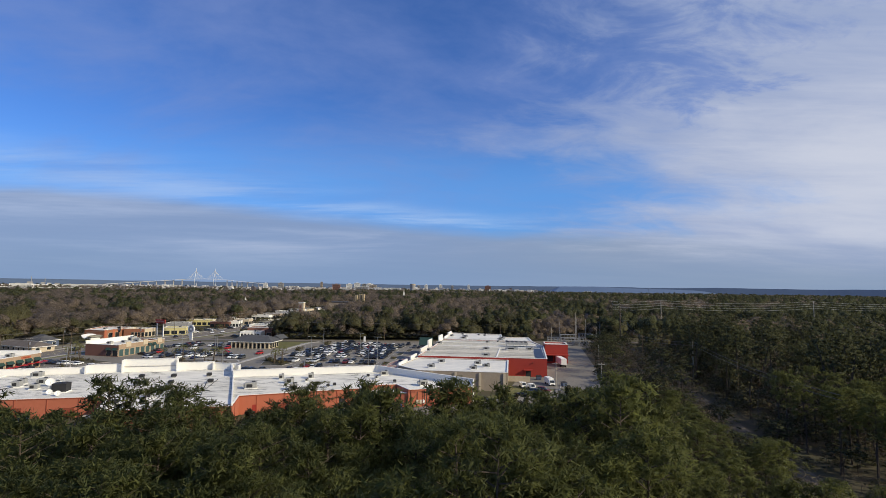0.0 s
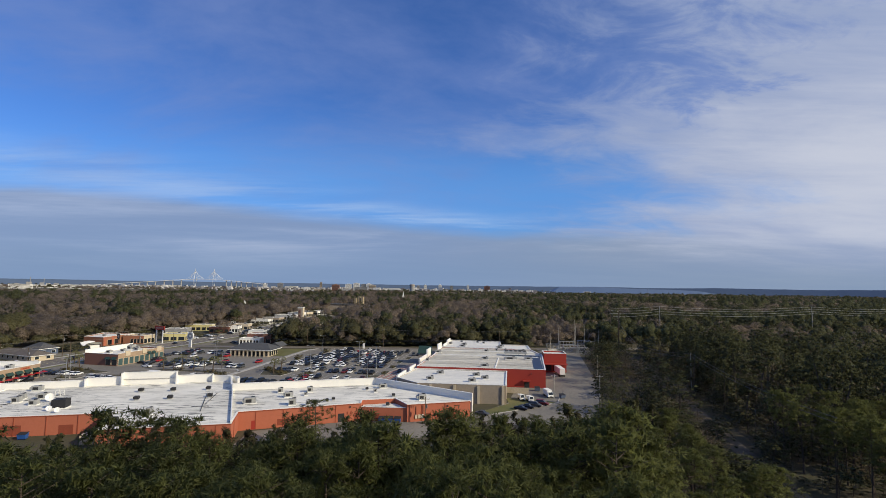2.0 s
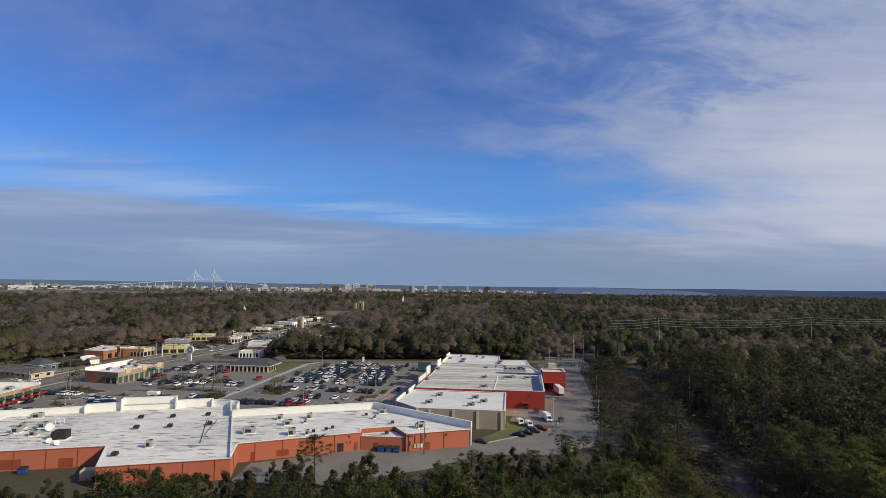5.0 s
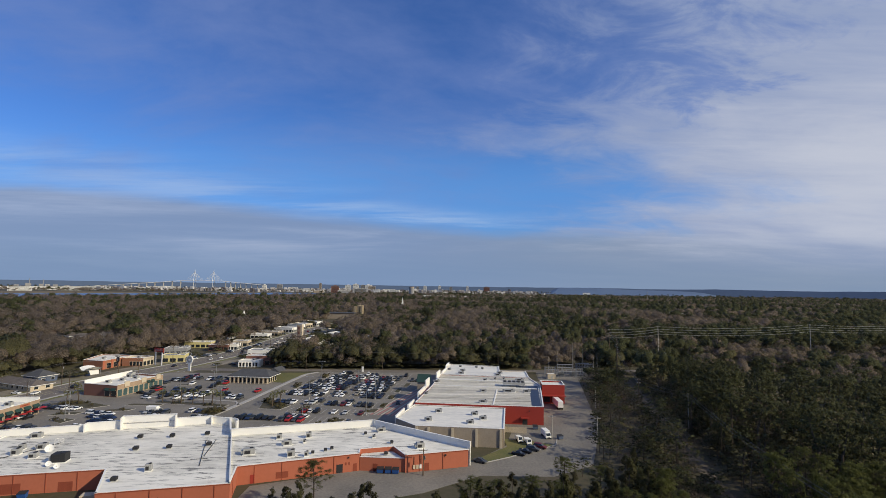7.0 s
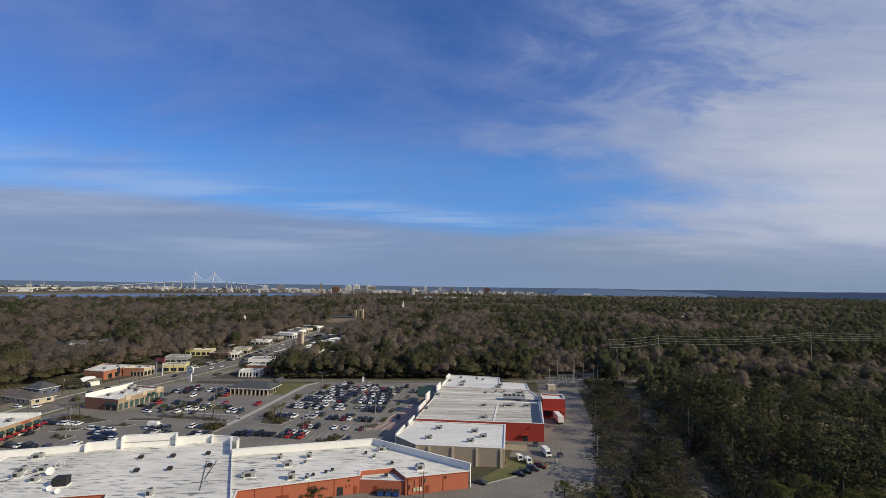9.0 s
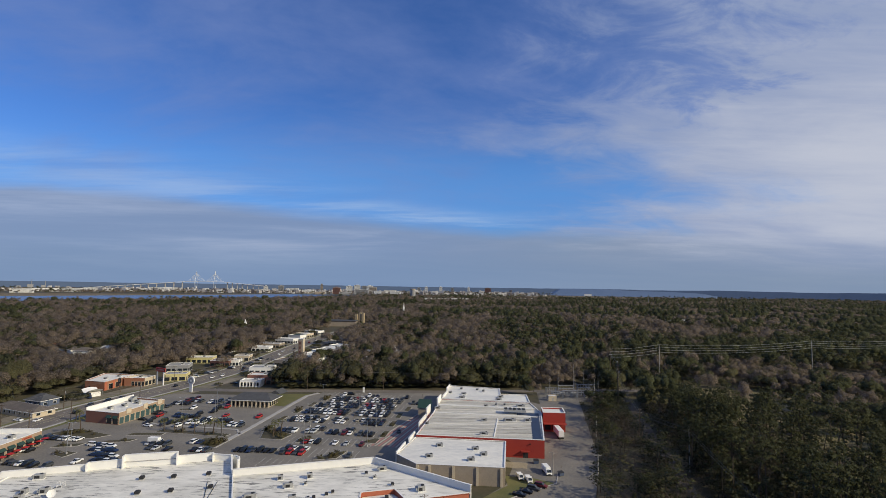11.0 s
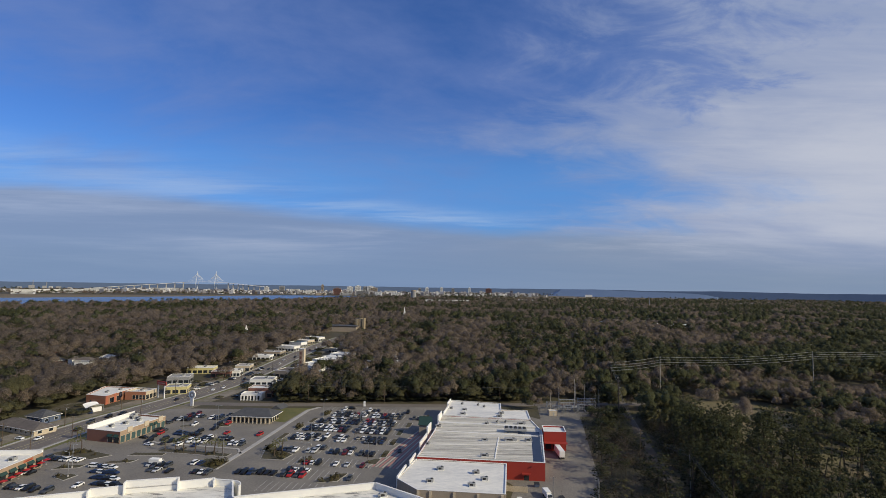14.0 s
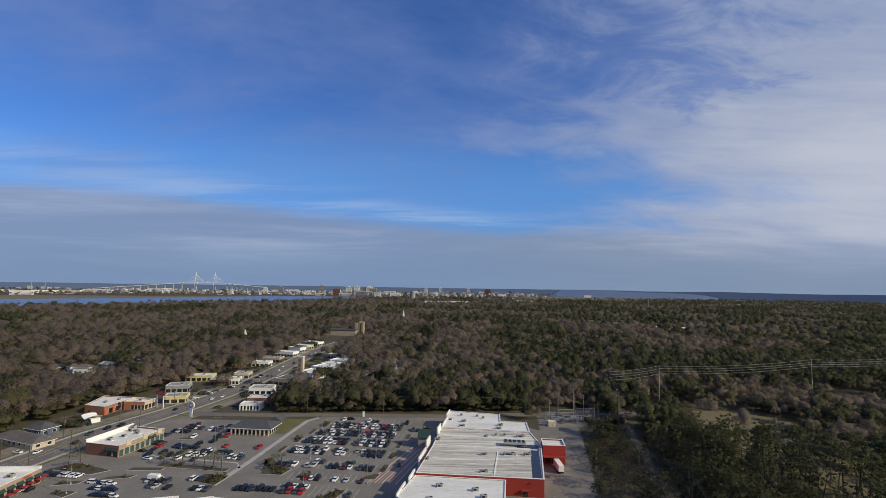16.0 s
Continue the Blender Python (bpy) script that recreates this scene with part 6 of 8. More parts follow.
count = 0
for poly in ISLANDS:
    p = ccw(poly)
    xs, ys = [q[0] for q in p], [q[1] for q in p]
    n = int(max(3, min(13, (max(xs) - min(xs)) * (max(ys) - min(ys)) / 9)))
    q = inset(p, 0.9)
    for _ in range(n):
        x, y = rng.uniform(min(xs), max(xs)), rng.uniform(min(ys), max(ys))
        if inside(np.array([x]), np.array([y]), q)[0] and count < 130:
            plant(SHRUBS, x, y, 0.24, 0.8 + 0.7 * rng.random())
            count += 1
for x, y in ((-131.2, 234.2), (-126.2, 233.9), (-121.9, 233.2), (-115.8, 232), (-110.7, 231.5), (-106, 230.4), (-101.5, 229.3), (-172.5, 228.7), (-167.9, 230), (-79.1, 235.6), (-75.1, 232.6), (-77.6, 229.2), (-184.1, 248.8), (-180.7, 246.4)):
    plant(PALMS, x, y, 0.2 if x > -180 else 0.1, 0.95 + 0.3 * rng.random())
for x, y, sc in ((-33.4, 223.8, 0.45), (-139.4, 273.9, 0.5), (-121.8, 276.3, 0.5), (-84.5, 231.7, 0.5), (-101.1, 217.9, 0.55), (-56, 278.8, 0.5), (-45.2, 257.2, 0.45), (-19.6, 294.5, 0.6), (-11.8, 312.2, 0.6), (-39.3, 310.2, 0.6), (19.6, 320, 0.7), (31.4, 323, 0.7), (44, 186, 0.5), (47, 192, 0.55), (30, 172, 0.4)):
    plant(BARES, x, y, 0.1, sc)
for i in range(34):
    x = -60 + 165 * rng.random()
    y = np.interp(x, [-60, 0, 60, 110], [106, 112, 140, 170]) - 26 * rng.random()
    plant(BARES, x, y, 0, 0.8 + 0.5 * rng.random())


# ---- vehicles ----
def car_parts(kind, colour):
    e = thing("car" if kind != "pickup" else "pickup_truck", 0, 0, -30, {"sedan": "%s sedan with dark windows parked in a marked stall", "suv": "%s sport utility vehicle with dark windows parked in a stall", "pickup": "%s pickup truck with an open bed parked in a stall", "hatch": "%s hatchback with dark windows parked in a stall"}[kind] % colour, "car", "parked vehicles")
    L, W, H = {"sedan": (4.7, 1.8, 1.45), "suv": (4.8, 1.92, 1.75), "pickup": (5.6, 1.95, 1.8), "hatch": (4.2, 1.76, 1.5)}[kind]
    z0, belt = 0.28, 0.92 if kind in ("sedan", "hatch") else 1.08
    paint = M["paint " + colour]

    def loft(stations):
        """Rings of (y, half width, z low, z high) joined along the length."""
        sh = Shape()
        vs, fs = [], []
        for y, w, a, b in stations:
            e_ = 0.10
            vs += [(-w, y, a), (w, y, a), (w, y, b - e_), (w - e_, y, b), (-w + e_, y, b), (-w, y, b - e_)]
        n = len(stations)
        for i in range(n - 1):
            for j in range(6):
                k = (j + 1) % 6
                fs.append((i * 6 + j, i * 6 + k, (i + 1) * 6 + k, (i + 1) * 6 + j))
        fs += [tuple(range(6))[::-1], tuple(range((n - 1) * 6, n * 6))]
        return sh.add(vs, fs)
    w = W / 2
    h = L / 2
    if kind == "pickup":
        body = loft([(-h, w * 0.9, 0.45, 0.95), (-h + 0.15, w, z0, 1.05), (-h + 1.3, w, z0, belt + 0.05), (-h + 1.4, w, z0, belt), (h - 2.0, w, z0, belt), (h - 1.95, w, z0, belt - 0.02), (h - 0.1, w, z0 + 0.1, belt), (h, w * 0.95, 0.5, belt - 0.05)])
        cab0, cab1, rear = -h + 1.35, h - 1.95, 0.25
    else:
        tail = belt + (0.04 if kind != "sedan" else 0.02)
        body = loft([(-h, w * 0.82, 0.40, 0.66), (-h + 0.12, w * 0.95, z0, 0.76), (-h + 1.15, w, z0, belt), (0, w, z0, belt), (h - 0.6, w, z0, tail), (h - 0.1, w * 0.96, z0 + 0.04, tail - 0.08), (h, w * 0.86, 0.42, tail - 0.25)])
        cab0, cab1, rear = -h + 1.1, h - (0.75 if kind == "sedan" else 0.12), 0.95 if kind == "sedan" else 0.4
    local("body", body, paint, e)
    g = w - 0.12
    glass = Shape().add([(-w + 0.08, cab0, belt - 0.02), (w - 0.08, cab0, belt - 0.02), (w - 0.08, cab1, belt - 0.02), (-w + 0.08, cab1, belt - 0.02), (-g + 0.12, cab0 + 0.75, H - 0.06), (g - 0.12, cab0 + 0.75, H - 0.06), (g - 0.12, cab1 - rear, H - 0.06), (-g + 0.12, cab1 - rear, H - 0.06)],
                        [(3, 2, 1, 0), (4, 5, 6, 7), (0, 1, 5, 4), (1, 2, 6, 5), (2, 3, 7, 6), (3, 0, 4, 7)])
    local("window_glass", glass, M["glass"], e, "dark tinted window glass")
    local("roof_panel", Shape().box(0, (cab0 + 0.75 + cab1 - rear) / 2, H - 0.06, 2 * g - 0.2, (cab1 - rear) - (cab0 + 0.75) + 0.1, 0.07, 0, 0.04), paint, e)
    if kind == "pickup":
        local("bed", Shape().box(0, h - 1.0, belt - 0.019, W - 0.3, 1.7, 0.012), M["dark"], e, "dark open truck bed")
    tyre = Shape().tube((-0.11, 0, 0), (0.11, 0, 0), 0.33, None, 12)
    tm = tyre.mesh("wheel", M["tyre"])
    for sx in (-1, 1):
        for y in (-h + 0.9, h - 0.95):
            o = local("wheel", tm, None, e)
            o.location = (sx * (w - 0.1), y, 0.33)
    for sx in (-1, 1):
        local("tail_light", Shape().box(sx * (w * 0.72), h - 0.03, 0.70, 0.24, 0.1, 0.14), M["lamp_red"], e)
    return e


GARAGE = {}


PARKED = []


def park(kind, colour, x, y, heading, z=0.065):
    PARKED.append((x, y))
    m = pose(x, y, z, 0, 0, heading)
    if (kind, colour) not in GARAGE:
        GARAGE[kind, colour] = car_parts(kind, colour)
        GARAGE[kind, colour].matrix_world = m
        return GARAGE[kind, colour]
    return copy_thing(GARAGE[kind, colour], m)


COLOURS = ["white"] * 20 + ["black"] * 32 + ["dark grey"] * 20 + ["silver"] * 9 + ["red"] * 2 + ["maroon"] * 3 + ["dark blue"] * 6 + ["beige"] * 2
KINDS = ["sedan"] * 4 + ["suv"] * 5 + ["hatch"] * 2 + ["pickup"] * 1


def park_any(x, y, heading, colours=None):
    c = colours or COLOURS
    return park(KINDS[int(rng.integers(len(KINDS)))], c[int(rng.integers(len(c)))], x, y, heading)


# v, u from, u to, share taken, both sides of the stall line
ROWS = [(86, 8, 60, 0.18, 1), (72, 14, 36, 0.95, 2), (72, 39, 59, 0.95, 2), (72, 64, 70, 0.9, 1), (56.5, 11, 35, 0.95, 2), (56.5, 38, 58, 0.95, 2), (41, 9, 35, 0.95, 2), (41, 38, 56, 0.92, 2),
        (24.5, 8, 28, 0.93, 2), (24.5, 30, 39, 0.9, 2), (24.5, 42, 58, 0.85, 2), (6.5, 9, 21, 0.95, 1), (6.5, 24, 33, 0.8, 2), (6.5, 35, 40, 0.9, 1), (6.5, 42, 48, 0.95, 2), (6.5, 50, 58, 0.75, 1),
        (-8.5, 29, 36, 0.9, 1), (-8.5, 40, 45, 0.9, 1), (-8.5, 48, 52, 0.9, 1), (-8.5, 55, 59, 0.9, 1), (-23.5, 25, 35, 0.95, 2), (-23.5, 40, 45, 0.8, 1), (-23.5, 51, 56, 0.7, 1)]
for v, u0, u1, fill, sides in ROWS:
    for side in ((-1, 1) if sides == 2 else (-1,)):
        u = u0 + 1.4
        while u < u1:
            if rng.random() < fill:
                x, y = lot(u, v + side * 2.75 + rng.normal() * 0.18)
                park_any(x, y, TURN + (180 if (side > 0) ^ (rng.random() < 0.2) else 0) + rng.normal() * 1.2)
            u += 2.75
# the lots further left: u from, v, number, step in u, heading, share
BLUES = ["dark blue"] * 5 + ["black"] * 3 + ["white"] * 2 + ["silver"]
REDS = ["red"] * 6 + ["white"] * 2 + ["silver"] * 2 + ["black"]
SIDE_ROWS = [(-73, 43, 4, 2.9, 0.9, None), (-69.5, 51, 4, 2.9, 0.9, None), (-54, 49.5, 5, 2.9, 0.85, None), (-57, 18.5, 6, 2.9, 0.75, None), (-40, 11.5, 4, 2.8, 0.8, None), (-50, 2.0, 7, 2.8, 0.6, None), (-36, 14, 6, 2.9, 0.5, None), (-17, 7.5, 3, 2.8, 0.9, None),
             (-77.5, 36, 3, 2.9, 0.9, None), (-73, 22, 5, 2.8, 0.8, None), (-87, -25.5, 7, 2.7, 0.95, None), (-73, -55.5, 4, 2.8, 0.8, None), (-86.5, -42, 4, 2.8, 0.9, REDS), (-90, -47, 4, 2.8, 0.8, REDS), (-61, -56.5, 3, 2.8, 0.6, None), (-58, -51.5, 3, 2.8, 0.8, None), (-48.5, -50, 1, 2.8, 1, None),
             (-36.5, -25.0, 4, 2.8, 0.9, None), (-32, -30.5, 4, 2.8, 0.9, None), (-18.5, -20, 2, 2.8, 1, None), (-12, -29.5, 3, 2.8, 0.9, None), (6, -26.6, 3, 2.8, 1, None), (13, -25.5, 4, 2.8, 0.9, None)]
for u, v, n, step, fill, cols in SIDE_ROWS:
    for i in range(n):
        if rng.random() < fill:
            x, y = lot(u + i * step, v)
            park_any(x, y, TURN + (0 if rng.random() < 0.6 else 180) + rng.normal() * 1.5, cols)
for j in range(4):
    for i in range(4):
        x, y = lot(-58.5 + 5.4 * j + 2.8 * i, -31 - 5.6 * j)
        park_any(x, y, TURN + 90 + rng.normal() * 2, BLUES)
for x, y, hd, kd, c in ((-25.3 + 52.6, 168.7, 65, "sedan", "black"), (33.0, 173.6, 68, "suv", "dark grey"), (30.0, 171.2, 66, "sedan", "black"), (36.0, 176.2, 66, "suv", "maroon"), (13.6, 161.2, 60, "sedan", "dark grey"),
                         (-202.4, 247.4, 2, "sedan", "white"), (-194.4, 263.1, 182, "suv", "black"), (-197.9, 277.8, 2, "suv", "dark grey"), (-180.1, 333.8, 186, "sedan", "black"), (-176.5, 345.6, 186, "suv", "silver"), (-170.0, 365.2, 10, "sedan", "white"), (-163.7, 407.4, 190, "suv", "black"), (-161.1, 432, 10, "sedan", "silver"), (-165.0, 510.6, 0, "sedan", "white"),
                         (-208.9, 204.2, 2, "suv", "red"), (-57.9, 317.1, 88, "suv", "black"), (-20.1, 238.5, 8, "sedan", "dark grey"), (-143.4, 241.5, 75, "sedan", "white")):
    park(kd, c, x, y, hd, 0.082)
# cars of the lot between the corner shop and the diner
TONE = dict(w='white', d='black', m='maroon', b='dark blue', r='red', s='silver')
for x, y, c in ((-152.2, 286.1, 'w'), (-151.2, 292.9, 'd'), (-150.3, 297.7, 'd'), (-147.6, 299.0, 'm'), (-142.9, 291.1, 'd'), (-132.4, 287.2, 'd'), (-131.1, 292.9, 'b'), (-129.8, 295.3, 'd'), (-127.8, 297.8, 'd'), (-121.0, 279.3, 'r'), (-125.5, 278.0, 'd'), (-123.9, 269.1, 'd'), (-129.4, 264.0, 'd'), (-138.4, 276.3, 'w'), (-114.0, 262.0, 'r'), (-132.2, 254.9, 'd'), (-132.2, 248.9, 'd'), (-126.1, 247.6, 'w'), (-122.7, 247.7, 'w'), (-118.7, 247.1, 'w'), (-113.9, 250.7, 'w'), (-135.3, 246.3, 'd'), (-140.3, 250.2, 'd'), (-147.9, 253.2, 'd'), (-152.4, 252.1, 'd'), (-146.2, 246.6, 'd'), (-103.1, 247.1, 'd'), (-100.4, 248.0, 's'), (-95.9, 260.2, 'r'), (-147.9, 259.4, 'r'), (-148.1, 264.9, 'w')):
    if all(math.hypot(x - q[0], y - q[1]) > 2.9 for q in PARKED):
        park(KINDS[int(rng.integers(len(KINDS)))], TONE[c], x, y, TURN + (84 if x < -150 else 0) + rng.normal() * 3)
# cars before and beside the roadside shops
for x, y, hd in ((-182.2, 361, 100), (-182.7, 364, 100), (-183.2, 367, 100), (-180.7, 380, 98), (-180.2, 383, 98), (-179.7, 386, 98), (-179.5, 392, 98), (-173.9, 405, 96), (-173.7, 408, 96), (-168.2, 424, 96), (-168.0, 427, 96), (-168.0, 433, 96), (-168.4, 449, 95), (-168.3, 452, 95), (-168.4, 458, 95), (-142.2, 360, -80), (-141.1, 363, -80), (-140.4, 366, -80), (-136.9, 374, -80), (-136.2, 377, -80), (-134.1, 392, -80), (-133.9, 395, -80), (-132.8, 404, -80),
                 (-130.9, 455, -80), (-130.8, 458, -80), (-130.7, 464, -80), (-131.1, 470, -80), (-176.5, 520, 90), (-176.6, 523, 90), (-176.7, 552, 90), (-177.3, 555, 90), (-145.3, 345, -80), (-198.3, 356, 20), (-194.2, 358, 20), (-211.8, 297, 35), (-192.0, 296, 5), (-195.6, 289, 5), (-211.7, 247, 80), (-219.1, 243, 80), (-165.9, 373, 5), (-160.4, 397, 186), (-160.9, 455, 5), (-160.6, 485, 186), (-159.8, 532, 2), (-159.7, 590, 192), (-158.2, 615, 12)):
    if all(abs(x - q[0]) > q[2] / 2 + 2.5 or abs(y - q[1]) > q[3] / 2 + 2.5 for q in SITES):
        park_any(x, y, hd + rng.normal() * 2)


def box_vehicle(name, x, y, heading, L, W, H, lab, cab=True):
    e = thing(name, x, y, 0.065, lab, "truck", turn=heading)
    local("cargo_box", Shape().box(0, 0.8 if cab else 0, 0.75 if cab else 1.1, W, L - (1.8 if cab else 0), H - (0.75 if cab else 1.1), 0, 0.05), M["white"], e)
    local("chassis", Shape().box(0, 0, 0.5, W * 0.5, L, 0.24), M["dark"], e)
    if cab:
        local("cab", Shape().add([(-W / 2, -L / 2, 0.5), (W / 2, -L / 2, 0.5), (W / 2, -L / 2 + 1.7, 0.5), (-W / 2, -L / 2 + 1.7, 0.5), (-W / 2, -L / 2 + 0.1, 1.15), (W / 2, -L / 2 + 0.1, 1.15), (W / 2, -L / 2 + 1.7, 2.1), (-W / 2, -L / 2 + 1.7, 2.1), (-W / 2 + 0.1, -L / 2 + 0.8, 2.1), (W / 2 - 0.1, -L / 2 + 0.8, 2.1)],
                                  [(3, 2, 1, 0), (0, 1, 5, 4), (2, 3, 7, 6), (4, 5, 9, 8), (8, 9, 6, 7), (1, 2, 6, 9, 5), (3, 0, 4, 8, 7)]), M["white"], e)
        local("windscreen", Shape().add([(-W / 2 + 0.2, -L / 2 + 0.12, 1.24), (W / 2 - 0.2, -L / 2 + 0.12, 1.24), (W / 2 - 0.25, -L / 2 + 0.72, 2.05), (-W / 2 + 0.25, -L / 2 + 0.72, 2.05)], [(0, 1, 2, 3)]), M["glass"], e)
    wh = Shape().tube((-0.14, 0, 0), (0.14, 0, 0), 0.45, None, 12).mesh("wheel", M["tyre"])
    for sx in (-1, 1):
        for yy in ((-L / 2 + 1.0, L / 2 - 1.2) if cab else (L / 2 - 1.2, L / 2 - 2.4)):
            o = local("wheel", wh, None, e)
            o.location = (sx * (W / 2 - 0.15), yy, 0.45)
    if not cab:
        s = Shape()
        for sx in (-0.6, 0.6):
            s.box(sx, -L / 2 + 1.5, 0, 0.15, 0.15, 1.1)
        local("landing_leg", s, M["steel"], e)
    return e


box_vehicle("box_truck", 41.0, 189.5, 8, 6.2, 2.1, 2.7, "white delivery van parked behind the store")
box_vehicle("work_van", 32.6, 181.0, 6, 4.7, 1.8, 1.75, "white work van parked by the tan wall")
box_vehicle("work_van", 29.8, 183.6, 6, 4.7, 1.8, 1.75, "white work van parked by the tan wall")
box_vehicle("trailer", 56.6, 236.6, 181, 11, 2.5, 3.9, "white box trailer backed up to the loading dock", cab=False)
box_vehicle("box_truck", -124.2, 215.6, 84, 6.5, 2.2, 2.9, "white box truck parked in the lot")


def dumpster(x, y, heading, mat, lab):
    e = thing("dumpster", x, y, 0.065, lab, "dumpster", "dumpsters", turn=heading)
    local("bin", Shape().add([(-0.9, -0.6, 0.15), (0.9, -0.6, 0.15), (0.9, 0.6, 0.15), (-0.9, 0.6, 0.15), (-1.0, -0.85, 1.3), (1.0, -0.85, 1.3), (1.0, 0.75, 1.6), (-1.0, 0.75, 1.6)], [(3, 2, 1, 0), (0, 1, 5, 4), (1, 2, 6, 5), (2, 3, 7, 6), (3, 0, 4, 7), (4, 5, 6, 7)]), mat, e)
    local("lid", Shape().add([(-1.03, -0.9, 1.33), (1.03, -0.9, 1.33), (1.03, 0.8, 1.64), (-1.03, 0.8, 1.64), (-1.03, -0.9, 1.39), (1.03, -0.9, 1.39), (1.03, 0.8, 1.7), (-1.03, 0.8, 1.7)], [(3, 2, 1, 0), (4, 5, 6, 7), (0, 1, 5, 4), (1, 2, 6, 5), (2, 3, 7, 6), (3, 0, 4, 7)]), M["dark"], e)
    for sx in (-0.7, 0.7):
        local("foot", Shape().box(sx, 0, 0, 0.2, 0.9, 0.15), M["dark"], e)


M["bluebin"] = material("blue_bin_paint", (0.03, 0.10, 0.32), rough=0.5, vary=0.4, scale=1.5)
for x, y, hd in ((-17.6, 151.0, 0), (-15.2, 151.0, 4), (-12.9, 150.8, -3)):
    dumpster(x, y, hd, M["bluebin"], "blue steel dumpster against the orange wall")
dumpster(45.8, 187.0, 20, M["bluesteel"], "dark blue steel dumpster in the service yard")
dumpster(38.8, 199.5, 0, M["bluesteel"], "dark steel dumpster below the red wall")
dumpster(-108.5, 130.0, 12, M["bluebin"], "blue steel dumpster behind the mall")
e = thing("storage_container", -88.0, 127.5, 0, "pale yellow storage container behind the mall", "container", turn=14)
local("body", Shape().box(0, 0, 0.1, 6.0, 2.4, 2.5, 0, 0.05), M["beige"], e)
sb = Shape()
for i in range(18):
    sb.box(-2.8 + i * 0.33, -1.22, 0.25, 0.12, 0.06, 2.2)
local("ribs", sb, M["beige"], e)
local("doors", Shape().box(3.02, 0, 0.2, 0.06, 2.2, 2.3), M["beige"], e)

# ---- shops round the lots ----
def storefront(b, a, c, n, z0=0.4, z1=3.2, awning=None, pane="glass"):
    """A row of glazed bays on the wall from a to c, each with its frame and maybe an awning."""
    L = math.hypot(c[0] - a[0], c[1] - a[1])
    nx, ny = (c[1] - a[1]) / L, -(c[0] - a[0]) / L
    for i in range(n):
        k0, k1 = (i + 0.12) / n, (i + 0.88) / n
        panel(b, "shop_window", a, c, k0, k1, z0, z1, M[pane], 0.04, M["beige"] if a[1] < 360 else None)
        if awning:
            p, q = between(a, c, k0), between(a, c, k1)
            o = 1.0
            part("awning", Shape().add([(p[0] + nx * 0.05, p[1] + ny * 0.05, z1 + 1.2), (q[0] + nx * 0.05, q[1] + ny * 0.05, z1 + 1.2), (q[0] + nx * o, q[1] + ny * o, z1 + 0.2), (p[0] + nx * o, p[1] + ny * o, z1 + 0.2), (p[0] + nx * 0.05, p[1] + ny * 0.05, z1 + 1.1), (q[0] + nx * 0.05, q[1] + ny * 0.05, z1 + 1.1), (q[0] + nx * o, q[1] + ny * o, z1 + 0.0), (p[0] + nx * o, p[1] + ny * o, z1 + 0.0)],
                                       [(0, 3, 2, 1), (4, 5, 6, 7), (3, 7, 6, 2), (0, 1, 5, 4), (0, 4, 7, 3), (1, 2, 6, 5)]), awning, b)


W_A, W_B, W_C, W_D = (-178.2, 247.4), (-158.6, 242.8), (-152.7, 271.9), (-172.8, 276.8)
shop = flat_building("outparcel_shop", [W_A, W_B, W_C, W_D], 4.9, M["peach"], M["membrane"], "single-storey shop with white roof, peach walls and green awnings", parapet=0.8, coping=M["white"], tops=[5.7, 6.0, 5.7, 7.2], mats=[M["brick"], M["peach"], M["brick"], M["white"]])
storefront(shop, W_B, W_C, 9, 0.3, 3.6, pane="teal")
storefront(shop, between(W_B, W_C, 0.60), between(W_B, W_C, 0.80), 2, 3.7, 3.75, awning=M["green"])
storefront(shop, between(W_A, W_B, 0.62), W_B, 2, awning=M["green"])
for k in (0.14, 0.5, 0.83):
    panel(shop, "raised_front", W_B, W_C, k, k + 0.1, 4.4, 6.9, M["beige"], 0.35)
for x, y in ((-169.9, 253.3), (-166.4, 259.2), (-163, 265.1), (-165.5, 268.5)):
    roof_unit(x, y, 4.9, 2.3, 1.6, 1.5, -13)
for x, y in ((-168.9, 269), (-170.4, 272.9)):
    roof_unit(x, y, 4.9, 2.6, 2.0, 2.2, -13)

R_A, R_B, R_C, R_D = (-198, 184), (-172.3, 187), (-172, 212.6), (-195.4, 210.1)
cafe = flat_building("cafe_row", [R_A, R_B, R_C, R_D], 5.0, M["peach"], M["membrane"], "peach stucco shop row with white roof and dark green awnings", parapet=0.7, coping=M["white"], tops=[5.7, 5.9, 6.8, 5.7], mats=[M["peach"], M["peach"], M["white"], M["white"]])
storefront(cafe, R_B, R_C, 6, awning=M["green"])
panel(cafe, "sign_board", R_B, R_C, 0.62, 0.80, 4.6, 5.5, M["orange"], 0.12)
for i in range(4):
    p = between(R_B, R_C, 0.665 + 0.03 * i)
    part("sign_bar", Shape().box(p[0] + 0.2, p[1], 4.85, 0.08, 0.55, 0.4), M["orange_dark"], cafe)
for x, y in ((-180.7, 192.4), (-183.6, 200.2), (-177.7, 204.2)):
    roof_unit(x, y, 5.0, 2.4, 1.7, 1.6, 2)
UMB = thing("patio_umbrella", -169.6, 191, 0.06, "red patio umbrella on a thin pole before the cafe", "umbrella", "patio umbrellas")
local("pole", Shape().tube((0, 0, 0), (0, 0, 2.5), 0.04), M["steel"], UMB)
sh = Shape()
